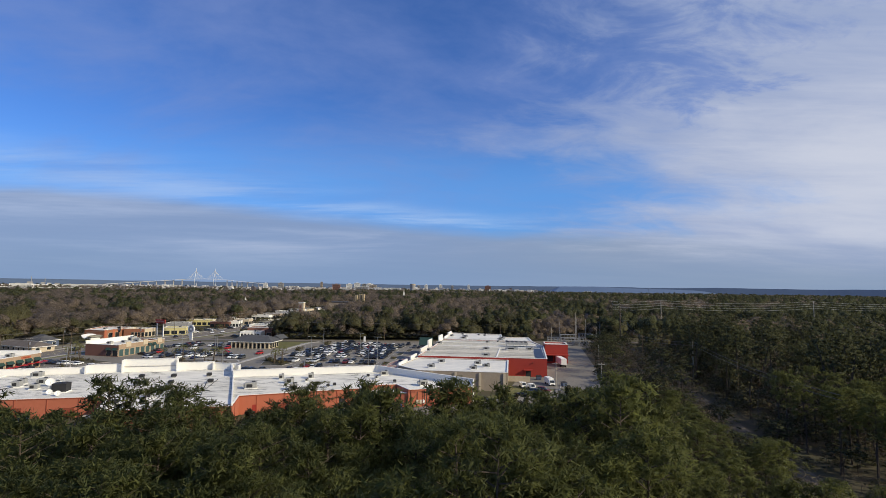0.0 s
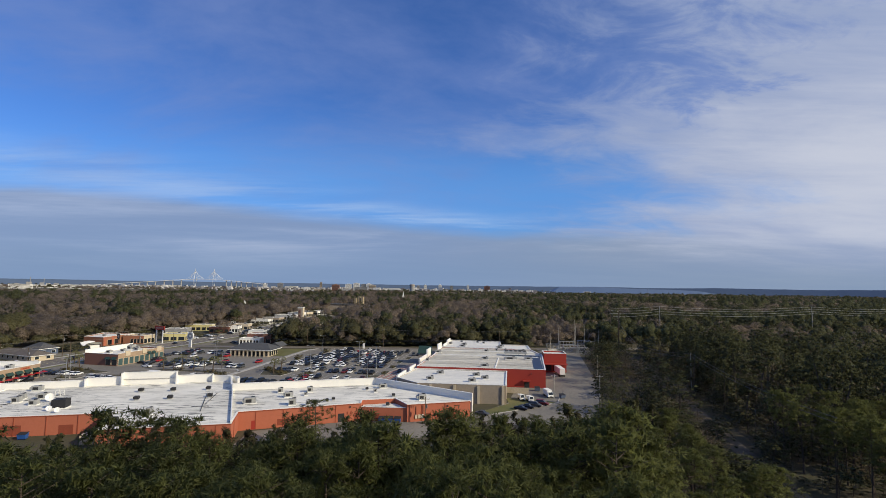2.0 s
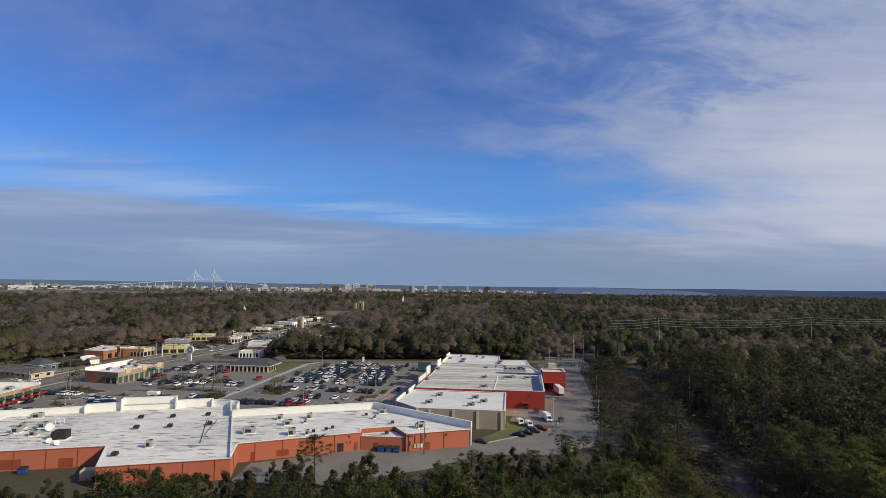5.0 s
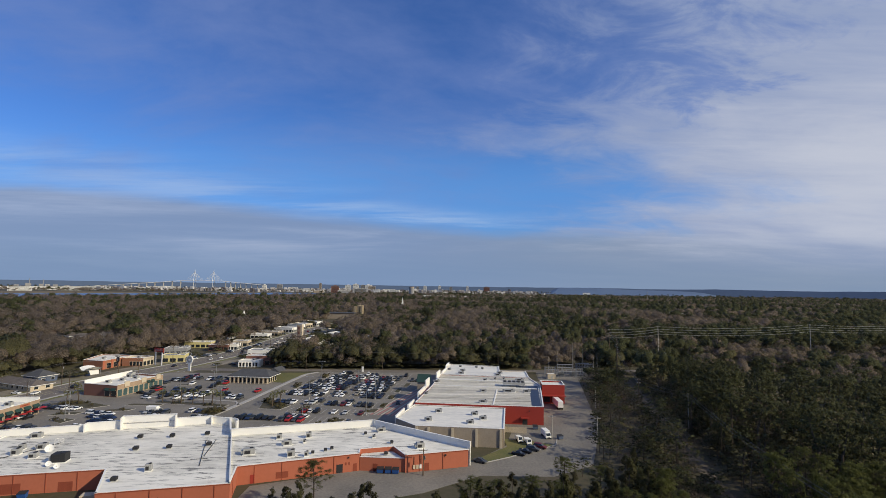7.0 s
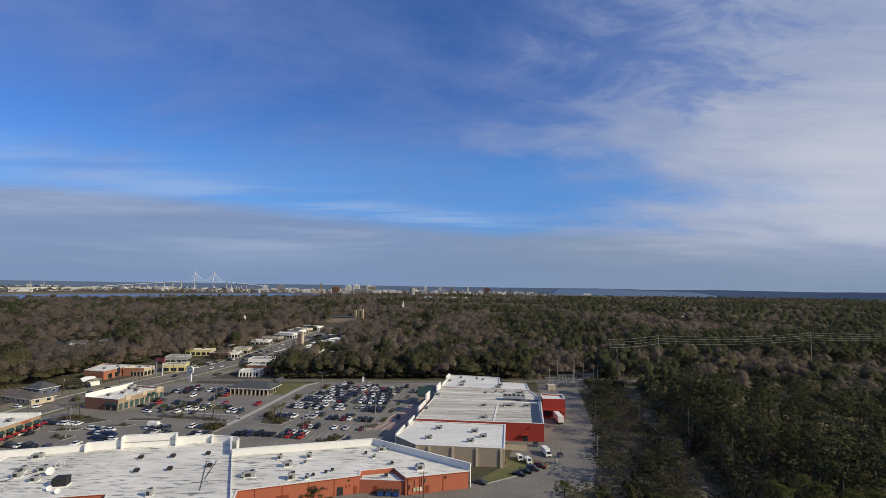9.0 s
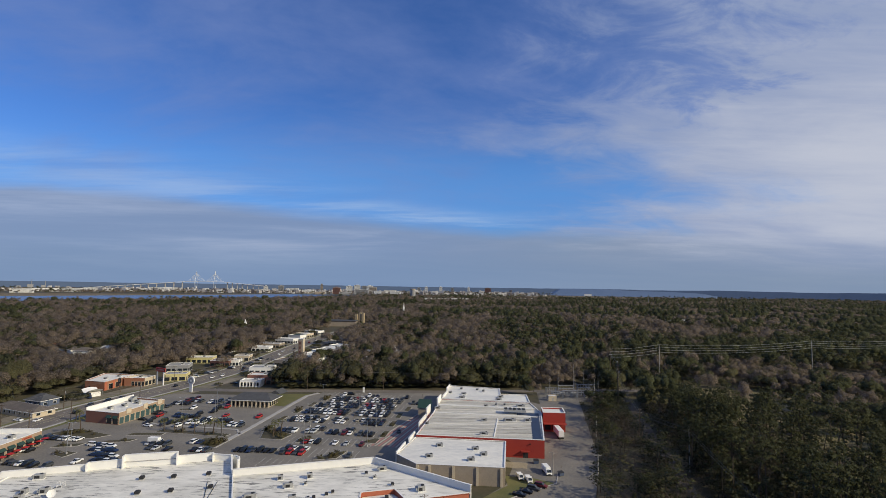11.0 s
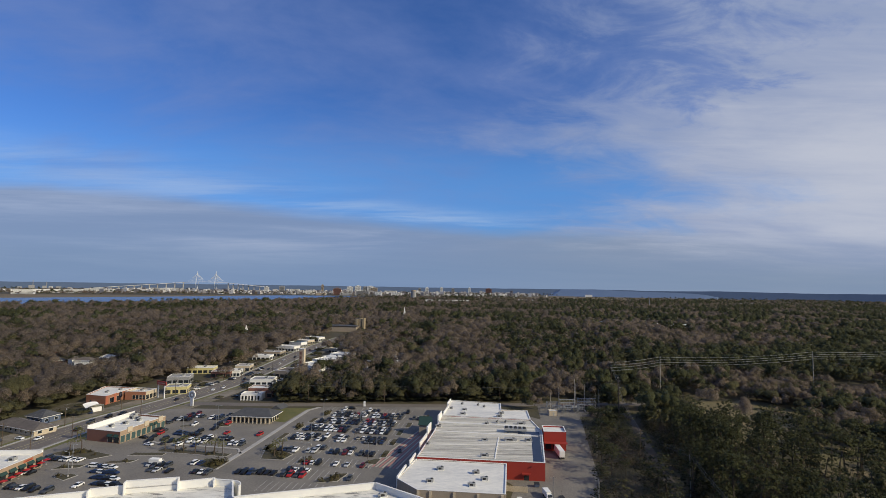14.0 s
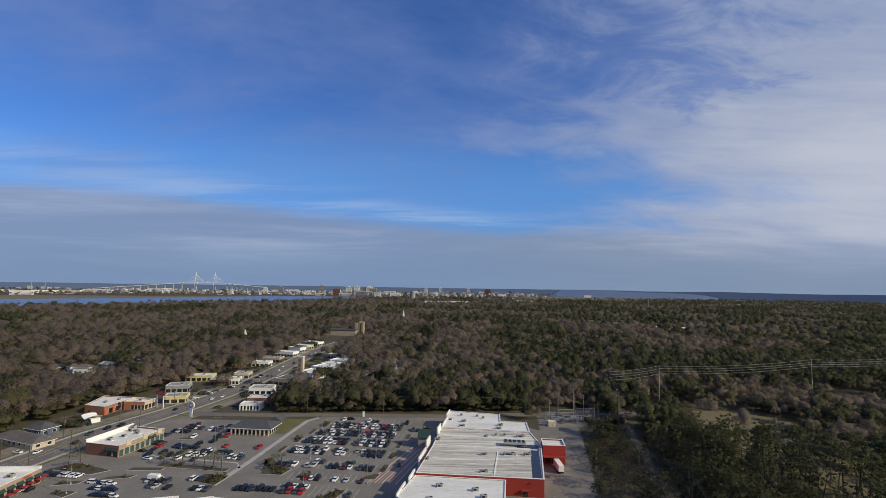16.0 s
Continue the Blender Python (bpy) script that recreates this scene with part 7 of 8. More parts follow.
sh.add([(0, 0, 2.6)] + [(1.5 * math.cos(a), 1.5 * math.sin(a), 2.05) for a in np.linspace(0, 2 * math.pi, 8, endpoint=False)], [(0, 1 + i, 1 + (i + 1) % 8) for i in range(8)] + [tuple(range(8, 0, -1))])
local("canopy", sh, M["paint red"], UMB)
local("foot", Shape().tube((0, 0, 0), (0, 0, 0.08), 0.35, None, 10), M["concrete"], UMB)
for i in range(1, 7):
    copy_thing(UMB, pose(-169.6 - 0.36 * i + 0.3 * (i % 2), 191 + 3.9 * i, 0.06))


def hip_house(name, poly, h, rise, wall, roof, label, over=0.6, cat="house", windows=True, group=""):
    """Walls on a four-sided plan under a hipped roof with eaves; windows on each side and a door."""
    poly = ccw(poly)
    cx, cy = centre(poly)
    b = thing(name, cx, cy, 0, label, cat, group)
    wall_ring(b, poly, h, wall, 0.25)
    e = inset(poly, -over)
    L = [math.hypot(poly[(i + 1) % 4][0] - poly[i][0], poly[(i + 1) % 4][1] - poly[i][1]) for i in range(4)]
    k = 0 if L[0] >= L[1] else 1
    m0, m1 = between(e[(k + 3) % 4], e[k], 0.5), between(e[(k + 1) % 4], e[(k + 2) % 4], 0.5)
    t = min(0.45, 0.45 * L[(k + 1) % 4] / L[k])
    r0, r1 = between(m0, m1, t), between(m0, m1, 1 - t)
    vs = [(*p, h) for p in e] + [(*r0, h + rise), (*r1, h + rise)]
    i0, i1, i2, i3 = k, (k + 1) % 4, (k + 2) % 4, (k + 3) % 4
    part("roof", Shape().add(vs, [(i0, i1, 5, 4), (i1, i2, 5), (i2, i3, 4, 5), (i3, i0, 4), (3, 2, 1, 0)]), roof, b)
    fas = Shape()
    for i in range(4):
        fas.wall(e[(i + 1) % 4], e[i], h - 0.28, h - 0.005, 0.12)
    part("fascia", fas, M["white"], b)
    if windows:
        for i in range(4):
            n = max(1, int(L[i] / 4))
            for j in range(n):
                panel(b, "window", poly[i], poly[(i + 1) % 4], (j + 0.32) / n, (j + 0.68) / n, 1.0, min(2.3, h - 0.4), M["glass"], 0.03, M["white"])
    return b


diner = hip_house("diner", [(-120.2, 284.0), (-98.2, 282.0), (-97.0, 293.0), (-119.0, 295.0)], 3.9, 3.2, M["beige"], M["slate"], "low bank-like building with a dark hipped roof and pale columns", 1.8, "shop building", False)
D_A, D_B = (-120.2, 284.0), (-98.2, 282.0)
storefront(diner, D_A, D_B, 9, 0.3, 2.8)
for i in range(10):
    p = between(D_A, D_B, i / 9)
    part("column", Shape().box(p[0], p[1] - 1.5, 0.05, 0.45, 0.45, 3.55), M["beige"], diner)
storefront(diner, D_B, (-97.0, 293.0), 4, 0.3, 2.8)
part("gable", Shape().add([(-104.1, 298.4, 3.9), (-97.2, 297.9, 3.9), (-95.3, 306.3, 3.9), (-102.1, 307.3, 3.9), (-100.7, 298.4, 6.2), (-98.7, 306.7, 6.2)], [(0, 1, 4), (1, 2, 5, 4), (2, 3, 5), (3, 0, 4, 5), (3, 2, 1, 0)]), M["slate"], diner)

# ---- beyond the main road ----
G_A, G_B, G_C, G_D = (-232.5, 321.0), (-217.2, 317.2), (-214.9, 344.0), (-238.0, 347.4)
grill = flat_building("grill_restaurant", [G_A, G_B, G_C, G_D], 5.1, M["rust"], M["membrane"], "restaurant with white roof and rust-orange brick walls", "restaurant", 0.5, M["white"])
for k in (0.14, 0.36):
    panel(grill, "shop_window", G_B, G_C, k, k + 0.13, 0.4, 3.6, M["glass"], 0.04, M["beige"])
panel(grill, "corner_pier", G_B, G_C, 0.01, 0.07, 0.1, 5.7, M["orange"], 0.25)
panel(grill, "corner_pier", G_B, G_C, 0.27, 0.33, 0.1, 5.7, M["orange"], 0.25)
panel(grill, "side_door", G_A, G_B, 0.2, 0.28, 0.1, 2.3, M["dark"], 0.05)
S_A, S_B, S_C, S_D = (-214.3, 332.2), (-200.4, 332.4), (-199.0, 342.4), (-214.2, 344.6)
bistro = flat_building("corner_shop", [S_A, S_B, S_C, S_D], 4.6, M["beige"], M["membrane"], "beige corner shop with dark windows and flat white roof", parapet=0.9, coping=M["white"], mats=[M["rust"], None, None, None])
storefront(bistro, between(S_A, S_B, 0.35), S_B, 4)
storefront(bistro, S_B, S_C, 3)
for x, y in ((-224.5, 329.0), (-221, 337.5), (-207, 339)):
    roof_unit(x, y, 5.1 if x < -215 else 4.6, 2.2, 1.6, 1.4, 5)
hip_house("brown_house", [(-239.6, 263.1), (-208.2, 251.3), (-204.3, 261.1), (-235.7, 273.9)], 3.0, 2.2, M["beige"], M["brownroof"], "long low house with brown shingle roof and beige walls")
hip_house("grey_house", [(-233.7, 276.8), (-221.9, 272.9), (-219, 282.7), (-230.8, 286.7)], 3.6, 3.0, M["bluesteel"], M["slate"], "blue-grey timber house with dark roof among trees")
tent = thing("tent_canopy", -215.1, 303.3, 0, "white peaked fabric canopy on thin posts", "canopy", turn=-35)
sh = Shape()
for i in range(6):
    for j in range(6):
        def hh(a, b):
            return 2.9 + 1.7 * abs(a) ** 1.6 - 0.7 * abs(b) ** 2
        q = [((i + a) / 3 - 1, (j + b) / 3 - 1) for a, b in ((0, 0), (1, 0), (1, 1), (0, 1))]
        sh.add([(5 * a, 4 * b, hh(a, b)) for a, b in q] + [(5 * a, 4 * b, hh(a, b) - 0.06) for a, b in q], [(0, 1, 2, 3), (7, 6, 5, 4), (0, 4, 5, 1), (1, 5, 6, 2), (2, 6, 7, 3), (3, 7, 4, 0)])
local("fabric", sh, M["white"], tent)
local("bar_room", Shape().box(0, 0.6, 0, 8.2, 5.2, 2.5), M["white"], tent)
for k in range(4):
    local("window", Shape().box(-3 + 2 * k, -2.02, 0.9, 1.4, 0.1, 1.2), M["glass"], tent)
for x in (-4.8, 4.8):
    for y in (-3.8, 3.8):
        local("post", Shape().tube((x, y, 0), (x, y, 3.7), 0.1), M["steel"], tent)

for x, y, w, d, h, tn, wall, roof, lab in SITES:
    c, s_ = math.cos(radians(tn)), math.sin(radians(tn))
    poly = [(x + a * w / 2 * c - b * d / 2 * s_, y + a * w / 2 * s_ + b * d / 2 * c) for a, b in ((-1, -1), (1, -1), (1, 1), (-1, 1))]
    b = flat_building("roadside_shop", poly, h, M[wall], M[roof], lab, parapet=0.5, coping=M["white"], group="shops along the main road")
    storefront(b, poly[0], poly[1], max(3, int(w / 4)), 0.4, 2.9)
    storefront(b, poly[3], poly[0], 2, 0.4, 2.9) if x > -170 else storefront(b, poly[1], poly[2], 3, 0.4, 2.9)
    if y < 560:
        roof_unit(x + 2, y + 1, h, 2.2, 1.6, 1.3, tn)
for i in range(7):
    p = between((-137.2, 335.5), (-124.2, 335.9), i / 6)
    col = thing("porch_column", p[0], p[1], 0, "white square porch column before the white shop", "column", "porch columns")
    local("shaft", Shape().box(0, 0, 0.2, 0.6, 0.6, 3.4, 2), M["white"], col)
    local("plinth", Shape().box(0, 0, 0, 0.9, 0.9, 0.2, 2), M["concrete"], col)
tow = thing("bell_tower", -127.7, 445.7, 0, "slim square bell tower with a pale side and orange brick front", "tower", turn=-12)
local("shaft", Shape().box(0, 0, 0, 4.9, 3.2, 20.6), M["beige"], tow)
local("front_panel", Shape().box(-0.5, -1.66, 5, 3.4, 0.12, 14.4), M["peach"], tow)
for z in (8, 12, 16):
    local("louvre", Shape().box(-0.5, -1.76, z, 1.6, 0.12, 2.2), M["brick"], tow)
local("cap", Shape().box(0, 0, 20.6, 5.3, 3.7, 0.4), M["white"], tow)

# three yellow towers with a long dark roof, a steeple further off
tri = thing("triple_tower_hall", -139.4, 822.8, 0, "hall with three sunlit yellow towers and a long flat roof", "church")
for i, x in enumerate((-147, -141.3, -135.6)):
    part("tower", Shape().box(x, 838 + (i % 2) * 2, 0, 3.5, 6, 22.5 - (i == 0) * 2, -10, 0.3), M["ochre"], tri)
part("hall", Shape().box(-170.9, 834.6, 0, 52, 20, 9, -4), M["tanwall"], tri)
part("roof", Shape().box(-170.9, 834.6, 9, 54, 22, 1.2, -4, 0.4), M["slate"], tri)
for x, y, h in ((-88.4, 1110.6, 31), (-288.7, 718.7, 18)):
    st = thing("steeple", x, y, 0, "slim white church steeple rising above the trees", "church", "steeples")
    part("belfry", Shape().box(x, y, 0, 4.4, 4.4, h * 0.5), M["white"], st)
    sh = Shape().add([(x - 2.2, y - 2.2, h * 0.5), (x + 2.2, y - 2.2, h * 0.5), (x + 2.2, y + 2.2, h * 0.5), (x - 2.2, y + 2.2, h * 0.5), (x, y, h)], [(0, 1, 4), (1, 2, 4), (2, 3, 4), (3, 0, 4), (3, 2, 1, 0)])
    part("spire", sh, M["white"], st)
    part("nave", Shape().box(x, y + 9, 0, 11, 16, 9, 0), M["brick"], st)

# ---- houses in the woods ----
ROOFS = ["greyroof", "brownroof", "membrane", "slate", "greyroof"]
for i, (x, y) in enumerate(HOUSES):
    if near_line(np.array([x]), np.array([y]), MAIN_ROAD, 34)[0] or near_line(np.array([x]), np.array([y]), RAIL_ROAD, 16)[0] or inside(np.array([x]), np.array([y]), RIVER)[0]:
        continue
    tn = hr.random() * 180
    w, d = 11 + 5 * hr.random(), 8 + 2 * hr.random()
    c, s_ = math.cos(radians(tn)), math.sin(radians(tn))
    poly = [(x + a * w / 2 * c - b * d / 2 * s_, y + a * w / 2 * s_ + b * d / 2 * c) for a, b in ((-1, -1), (1, -1), (1, 1), (-1, 1))]
    two = hr.random() < 0.45
    rf = ROOFS[int(hr.integers(5))]
    hip_house("house", poly, 5.6 if two else 3.2, 2.6, M[["white", "beige", "white", "brick"][int(hr.integers(4))]], M[rf], "%s house with a pitched %s roof among trees" % ("two-storey" if two else "single-storey", {"greyroof": "grey", "brownroof": "brown", "membrane": "white", "slate": "dark"}[rf]), 0.5, windows=(y < 520), group="houses in the woods")

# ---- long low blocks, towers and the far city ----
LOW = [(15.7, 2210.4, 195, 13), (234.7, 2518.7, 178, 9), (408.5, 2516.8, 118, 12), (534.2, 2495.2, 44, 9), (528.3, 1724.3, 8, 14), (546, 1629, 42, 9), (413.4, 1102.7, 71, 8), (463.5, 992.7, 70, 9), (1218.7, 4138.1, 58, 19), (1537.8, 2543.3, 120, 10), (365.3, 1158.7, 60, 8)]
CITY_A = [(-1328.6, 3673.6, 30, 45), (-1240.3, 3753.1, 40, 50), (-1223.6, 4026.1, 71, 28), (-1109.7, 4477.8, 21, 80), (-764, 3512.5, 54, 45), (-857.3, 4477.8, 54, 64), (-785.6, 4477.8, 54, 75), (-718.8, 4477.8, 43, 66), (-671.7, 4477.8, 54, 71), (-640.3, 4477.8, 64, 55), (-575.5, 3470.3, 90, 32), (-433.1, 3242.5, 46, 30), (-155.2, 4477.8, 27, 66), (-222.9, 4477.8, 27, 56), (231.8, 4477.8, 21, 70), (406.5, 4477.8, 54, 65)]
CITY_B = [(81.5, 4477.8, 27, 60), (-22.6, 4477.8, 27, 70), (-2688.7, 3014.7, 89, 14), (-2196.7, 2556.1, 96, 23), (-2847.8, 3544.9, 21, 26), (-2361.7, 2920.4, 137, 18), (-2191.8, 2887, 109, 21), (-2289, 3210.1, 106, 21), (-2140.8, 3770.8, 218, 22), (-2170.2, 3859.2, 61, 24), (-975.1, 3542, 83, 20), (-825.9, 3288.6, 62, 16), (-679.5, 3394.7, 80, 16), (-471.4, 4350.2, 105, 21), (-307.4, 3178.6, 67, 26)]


def far_block(x, y, w, h, mat, lab, cat, group, floors=True, depth=0.5):
    b = thing("city_building" if cat == "city building" else "long_building", x, y, 0, lab, cat, group)
    tn = math.degrees(math.atan2(-x, y)) * 0.6
    part("wall", Shape().box(x, y, 0, w, w * depth, h, tn), mat, b)
    part("roof", Shape().box(x, y, h + 0.01, w * 1.01, w * depth * 1.01, 1.2, tn, 0.3), M["greyroof"] if w < 60 else M["membrane"], b)
    if floors and h > 18:
        c, s_ = math.cos(radians(tn)), math.sin(radians(tn))
        rows = min(9, int(h / 5))
        for i in range(rows):
            z = h * (i + 0.35) / rows
            part("window_band", Shape().box(x + (w * depth / 2 + 0.2) * s_, y - (w * depth / 2 + 0.2) * c, z, w * 0.9, 0.5, h / rows * 0.4, tn), M["glass"], b)
    if h > 40:
        part("plant_room", Shape().box(x, y, h + 1.2, w * 0.4, w * 0.25, 5, tn), mat, b)
    return b


TONES = ["white", "greyroof", "white", "tanwall", "greyroof", "white"]
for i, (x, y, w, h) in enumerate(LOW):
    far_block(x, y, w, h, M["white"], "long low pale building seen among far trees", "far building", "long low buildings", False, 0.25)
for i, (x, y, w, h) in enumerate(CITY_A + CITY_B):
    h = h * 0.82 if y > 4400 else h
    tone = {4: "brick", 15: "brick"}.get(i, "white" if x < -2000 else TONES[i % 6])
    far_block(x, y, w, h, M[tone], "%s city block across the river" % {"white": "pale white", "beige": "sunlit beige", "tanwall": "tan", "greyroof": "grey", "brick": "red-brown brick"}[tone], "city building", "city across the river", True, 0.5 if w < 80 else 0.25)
cr = np.random.default_rng(8)
M["cityblock"] = material("pale_city_wall", (0.78, 0.76, 0.72), rough=0.85, vary=0.2, scale=0.05, fine=0.5, tint=(0.13, 0.12, 0.13), island=1.0)
blocks = Shape()
for i in range(900):
    x = -2500 + 3350 * cr.random()
    y = np.interp(x, [-2500, -1400, -700, 0, 1200], [2950, 3250, 3560, 3560, 4150]) + cr.random() * 1150
    if math.hypot(x, y) > 4820:
        continue
    w = 9 + 30 * cr.random() ** 2
    h = 9 + 17 * cr.random() ** 2 + (14 * cr.random() if cr.random() < 0.10 and x > -900 else 0)
    tn = 40 * (cr.random() - 0.5)
    blocks.box(x, y, 0, w, w * (0.4 + 0.4 * cr.random()), h, tn)
    if cr.random() < 0.4:
        blocks.box(x + w * 0.15, y, h, w * 0.35, w * 0.25, 2.5, tn)
tagged(part("city_blocks", blocks, M["cityblock"]), "crowd of small pale buildings of the far city across the river", "city buildings", kind="stuff")
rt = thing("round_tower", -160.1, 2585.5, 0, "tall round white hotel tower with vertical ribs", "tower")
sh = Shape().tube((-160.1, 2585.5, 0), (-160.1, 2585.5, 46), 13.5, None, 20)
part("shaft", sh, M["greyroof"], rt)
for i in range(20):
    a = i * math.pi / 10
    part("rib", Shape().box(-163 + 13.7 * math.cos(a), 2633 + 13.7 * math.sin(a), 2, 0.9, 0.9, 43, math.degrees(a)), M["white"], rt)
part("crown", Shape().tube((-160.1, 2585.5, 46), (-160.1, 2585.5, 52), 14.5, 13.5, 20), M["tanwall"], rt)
# boats moored in white rows along the far bank
s = Shape()
for i in range(150):
    x = -420 + 900 * cr.random()
    y = np.interp(x, [-420, 480], [3180, 3330]) + 90 * cr.random()
    s.add([(x - 6, y - 1.6, 0.5), (x + 6, y - 1.6, 0.5), (x + 8, y, 0.5), (x + 6, y + 1.6, 0.5), (x - 6, y + 1.6, 0.5), (x - 6, y - 1.6, 2.6), (x + 6, y - 1.6, 2.6), (x + 8.5, y, 2.9), (x + 6, y + 1.6, 2.6), (x - 6, y + 1.6, 2.6)], [(0, 1, 6, 5), (1, 2, 7, 6), (2, 3, 8, 7), (3, 4, 9, 8), (4, 0, 5, 9), (5, 6, 7, 8, 9)])
    s.box(x - 1, y, 2.6, 5, 2.2, 1.6)
tagged(part("moored_boats", s, M["white"]), "rows of small white boats moored in a marina", "boats", kind="stuff")
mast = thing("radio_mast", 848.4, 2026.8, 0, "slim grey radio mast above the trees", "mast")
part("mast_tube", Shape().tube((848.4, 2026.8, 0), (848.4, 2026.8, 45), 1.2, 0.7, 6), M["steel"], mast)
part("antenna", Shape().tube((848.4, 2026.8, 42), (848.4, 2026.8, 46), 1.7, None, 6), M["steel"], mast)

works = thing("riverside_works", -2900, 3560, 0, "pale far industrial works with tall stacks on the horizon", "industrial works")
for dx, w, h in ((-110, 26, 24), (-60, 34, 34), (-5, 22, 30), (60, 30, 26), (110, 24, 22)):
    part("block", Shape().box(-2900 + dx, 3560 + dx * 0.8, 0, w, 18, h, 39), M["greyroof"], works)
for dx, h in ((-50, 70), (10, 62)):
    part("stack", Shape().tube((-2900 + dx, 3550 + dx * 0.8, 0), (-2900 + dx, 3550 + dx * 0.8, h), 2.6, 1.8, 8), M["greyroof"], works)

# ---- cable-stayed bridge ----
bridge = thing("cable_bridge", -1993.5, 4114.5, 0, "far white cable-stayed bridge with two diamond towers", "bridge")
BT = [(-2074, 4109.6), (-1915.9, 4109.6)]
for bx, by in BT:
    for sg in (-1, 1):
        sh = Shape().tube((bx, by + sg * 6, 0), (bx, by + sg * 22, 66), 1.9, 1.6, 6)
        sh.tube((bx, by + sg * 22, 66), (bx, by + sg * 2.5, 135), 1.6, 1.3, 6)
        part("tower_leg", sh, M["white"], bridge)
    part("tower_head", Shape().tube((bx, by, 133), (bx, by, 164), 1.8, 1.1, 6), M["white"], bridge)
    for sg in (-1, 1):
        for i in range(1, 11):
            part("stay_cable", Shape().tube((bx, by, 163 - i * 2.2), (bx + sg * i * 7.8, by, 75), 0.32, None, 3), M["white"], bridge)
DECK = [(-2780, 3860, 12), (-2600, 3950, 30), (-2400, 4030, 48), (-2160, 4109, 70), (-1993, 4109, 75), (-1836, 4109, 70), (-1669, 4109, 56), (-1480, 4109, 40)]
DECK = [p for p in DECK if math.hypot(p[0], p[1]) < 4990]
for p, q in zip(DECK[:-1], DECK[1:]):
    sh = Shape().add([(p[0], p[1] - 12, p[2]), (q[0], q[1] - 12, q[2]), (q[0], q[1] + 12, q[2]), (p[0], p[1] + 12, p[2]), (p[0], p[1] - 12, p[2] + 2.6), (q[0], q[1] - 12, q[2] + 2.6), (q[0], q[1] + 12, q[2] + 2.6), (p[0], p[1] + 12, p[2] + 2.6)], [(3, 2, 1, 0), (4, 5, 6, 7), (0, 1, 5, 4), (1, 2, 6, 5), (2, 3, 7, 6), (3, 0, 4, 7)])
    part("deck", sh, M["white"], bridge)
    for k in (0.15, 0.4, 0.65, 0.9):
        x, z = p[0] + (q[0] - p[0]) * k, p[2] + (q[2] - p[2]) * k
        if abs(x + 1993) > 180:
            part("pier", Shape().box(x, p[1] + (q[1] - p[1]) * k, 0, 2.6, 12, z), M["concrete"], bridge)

# ---- poles, lamps, wires ----
def lot_lamp(x, y, h=10.5, arms=2, turn=0.0):
    e = thing("lot_lamp", x, y, 0.06, "tall thin grey parking-lot lamp post with flat heads", "lamp post", "parking-lot lamps", turn=turn)
    local("base", Shape().tube((0, 0, 0), (0, 0, 0.8), 0.32, None, 10), M["concrete"], e)
    local("pole", Shape().tube((0, 0, 0.8), (0, 0, h), 0.12, 0.08, 8), M["steel"], e)
    for i in range(arms):
        sg = -1 if i else 1
        arm = local("arm", Shape().tube((0, 0, h - 0.1), (sg * 1.2, 0, h), 0.05, None, 5), M["steel"], e)
        local("lamp_head", Shape().box(sg * 1.6, 0, h - 0.06, 0.9, 0.4, 0.16, 0, 0.05), M["unit"], arm)


for x, y, h in ((-135.3, 257.6, 10.3), (-117.8, 257.2, 11), (-59.6, 215.5, 11), (-32.1, 216.9, 11), (-64.8, 245.4, 11), (-44.2, 267, 11), (-70.7, 294.5, 11), (-32.4, 247.4, 11), (-157.6, 210.6, 10), (-125.7, 276.8, 11), (-152.2, 201.2, 10), (-98.2, 221.8, 10)):
    lot_lamp(x, y, h, 2, TURN)


def wood_pole(x, y, h, arms=1, mat="wood", turn=0.0, lab="weathered wooden utility pole with crossarm", cans=0):
    e = thing("utility_pole", x, y, 0, lab, "utility pole", "utility poles", turn=turn)
    local("pole", Shape().tube((0, 0, 0), (0, 0, h), 0.19 if h < 20 else 0.34, 0.12 if h < 20 else 0.2, 8), M[mat], e)
    for i in range(arms):
        z = h - 0.7 - i * 1.4
        bar = local("crossarm", Shape().box(0, 0.16, z, 2.6, 0.12, 0.14), M[mat], e)
        for q in (-1.2, -0.5, 0.5, 1.2):
            local("insulator", Shape().tube((q, 0.16, z + 0.14), (q, 0.16, z + 0.4), 0.07, 0.04, 6), M["unit"], bar)
    for i in range(cans):
        local("transformer_can", Shape().tube((0.42, 0, h - 3.2 - i * 0.1), (0.42, 0, h - 2.2), 0.26, None, 10), M["steel"], e)
    return e


ROADSIDE = [(-187.8, 250.2, 11), (-190.6, 228.2, 10.5), (-195.0, 211, 11), (-180.2, 294.5, 11), (-169.2, 333.8, 11.5), (-158.7, 387.8, 11.5), (-154.4, 446.7, 12), (-153.6, 510.6, 12), (-150.1, 628.4, 12)]
FARSIDE = [(-210.4, 235.6, 11), (-206.8, 270, 12), (-198.4, 304.3, 11), (-187.6, 345.6, 12), (-178.4, 400.6, 12), (-174.8, 461.5, 12)]
for x, y, h in ROADSIDE + FARSIDE:
    wood_pole(x, y, h, 1 if x > -205 else 2, "wood", 5, cans=1 if int(y) % 3 == 0 else 0)
wood_pole(97.5, 193.0, 17.5, 0, "palepole", 0, "tall pale utility pole beside the gravel track")
wood_pole(91.5, 226.5, 16.0, 2, "wood", 10, "dark wooden utility pole with crossarms beside the track")
wood_pole(85.7, 187.5, 8.5, 1, "wood", 10, "short wooden utility pole with a crossarm")
wood_pole(74.6, 236.4, 10, 0, "palepole", 0, "bare pale pole at the yard's edge")
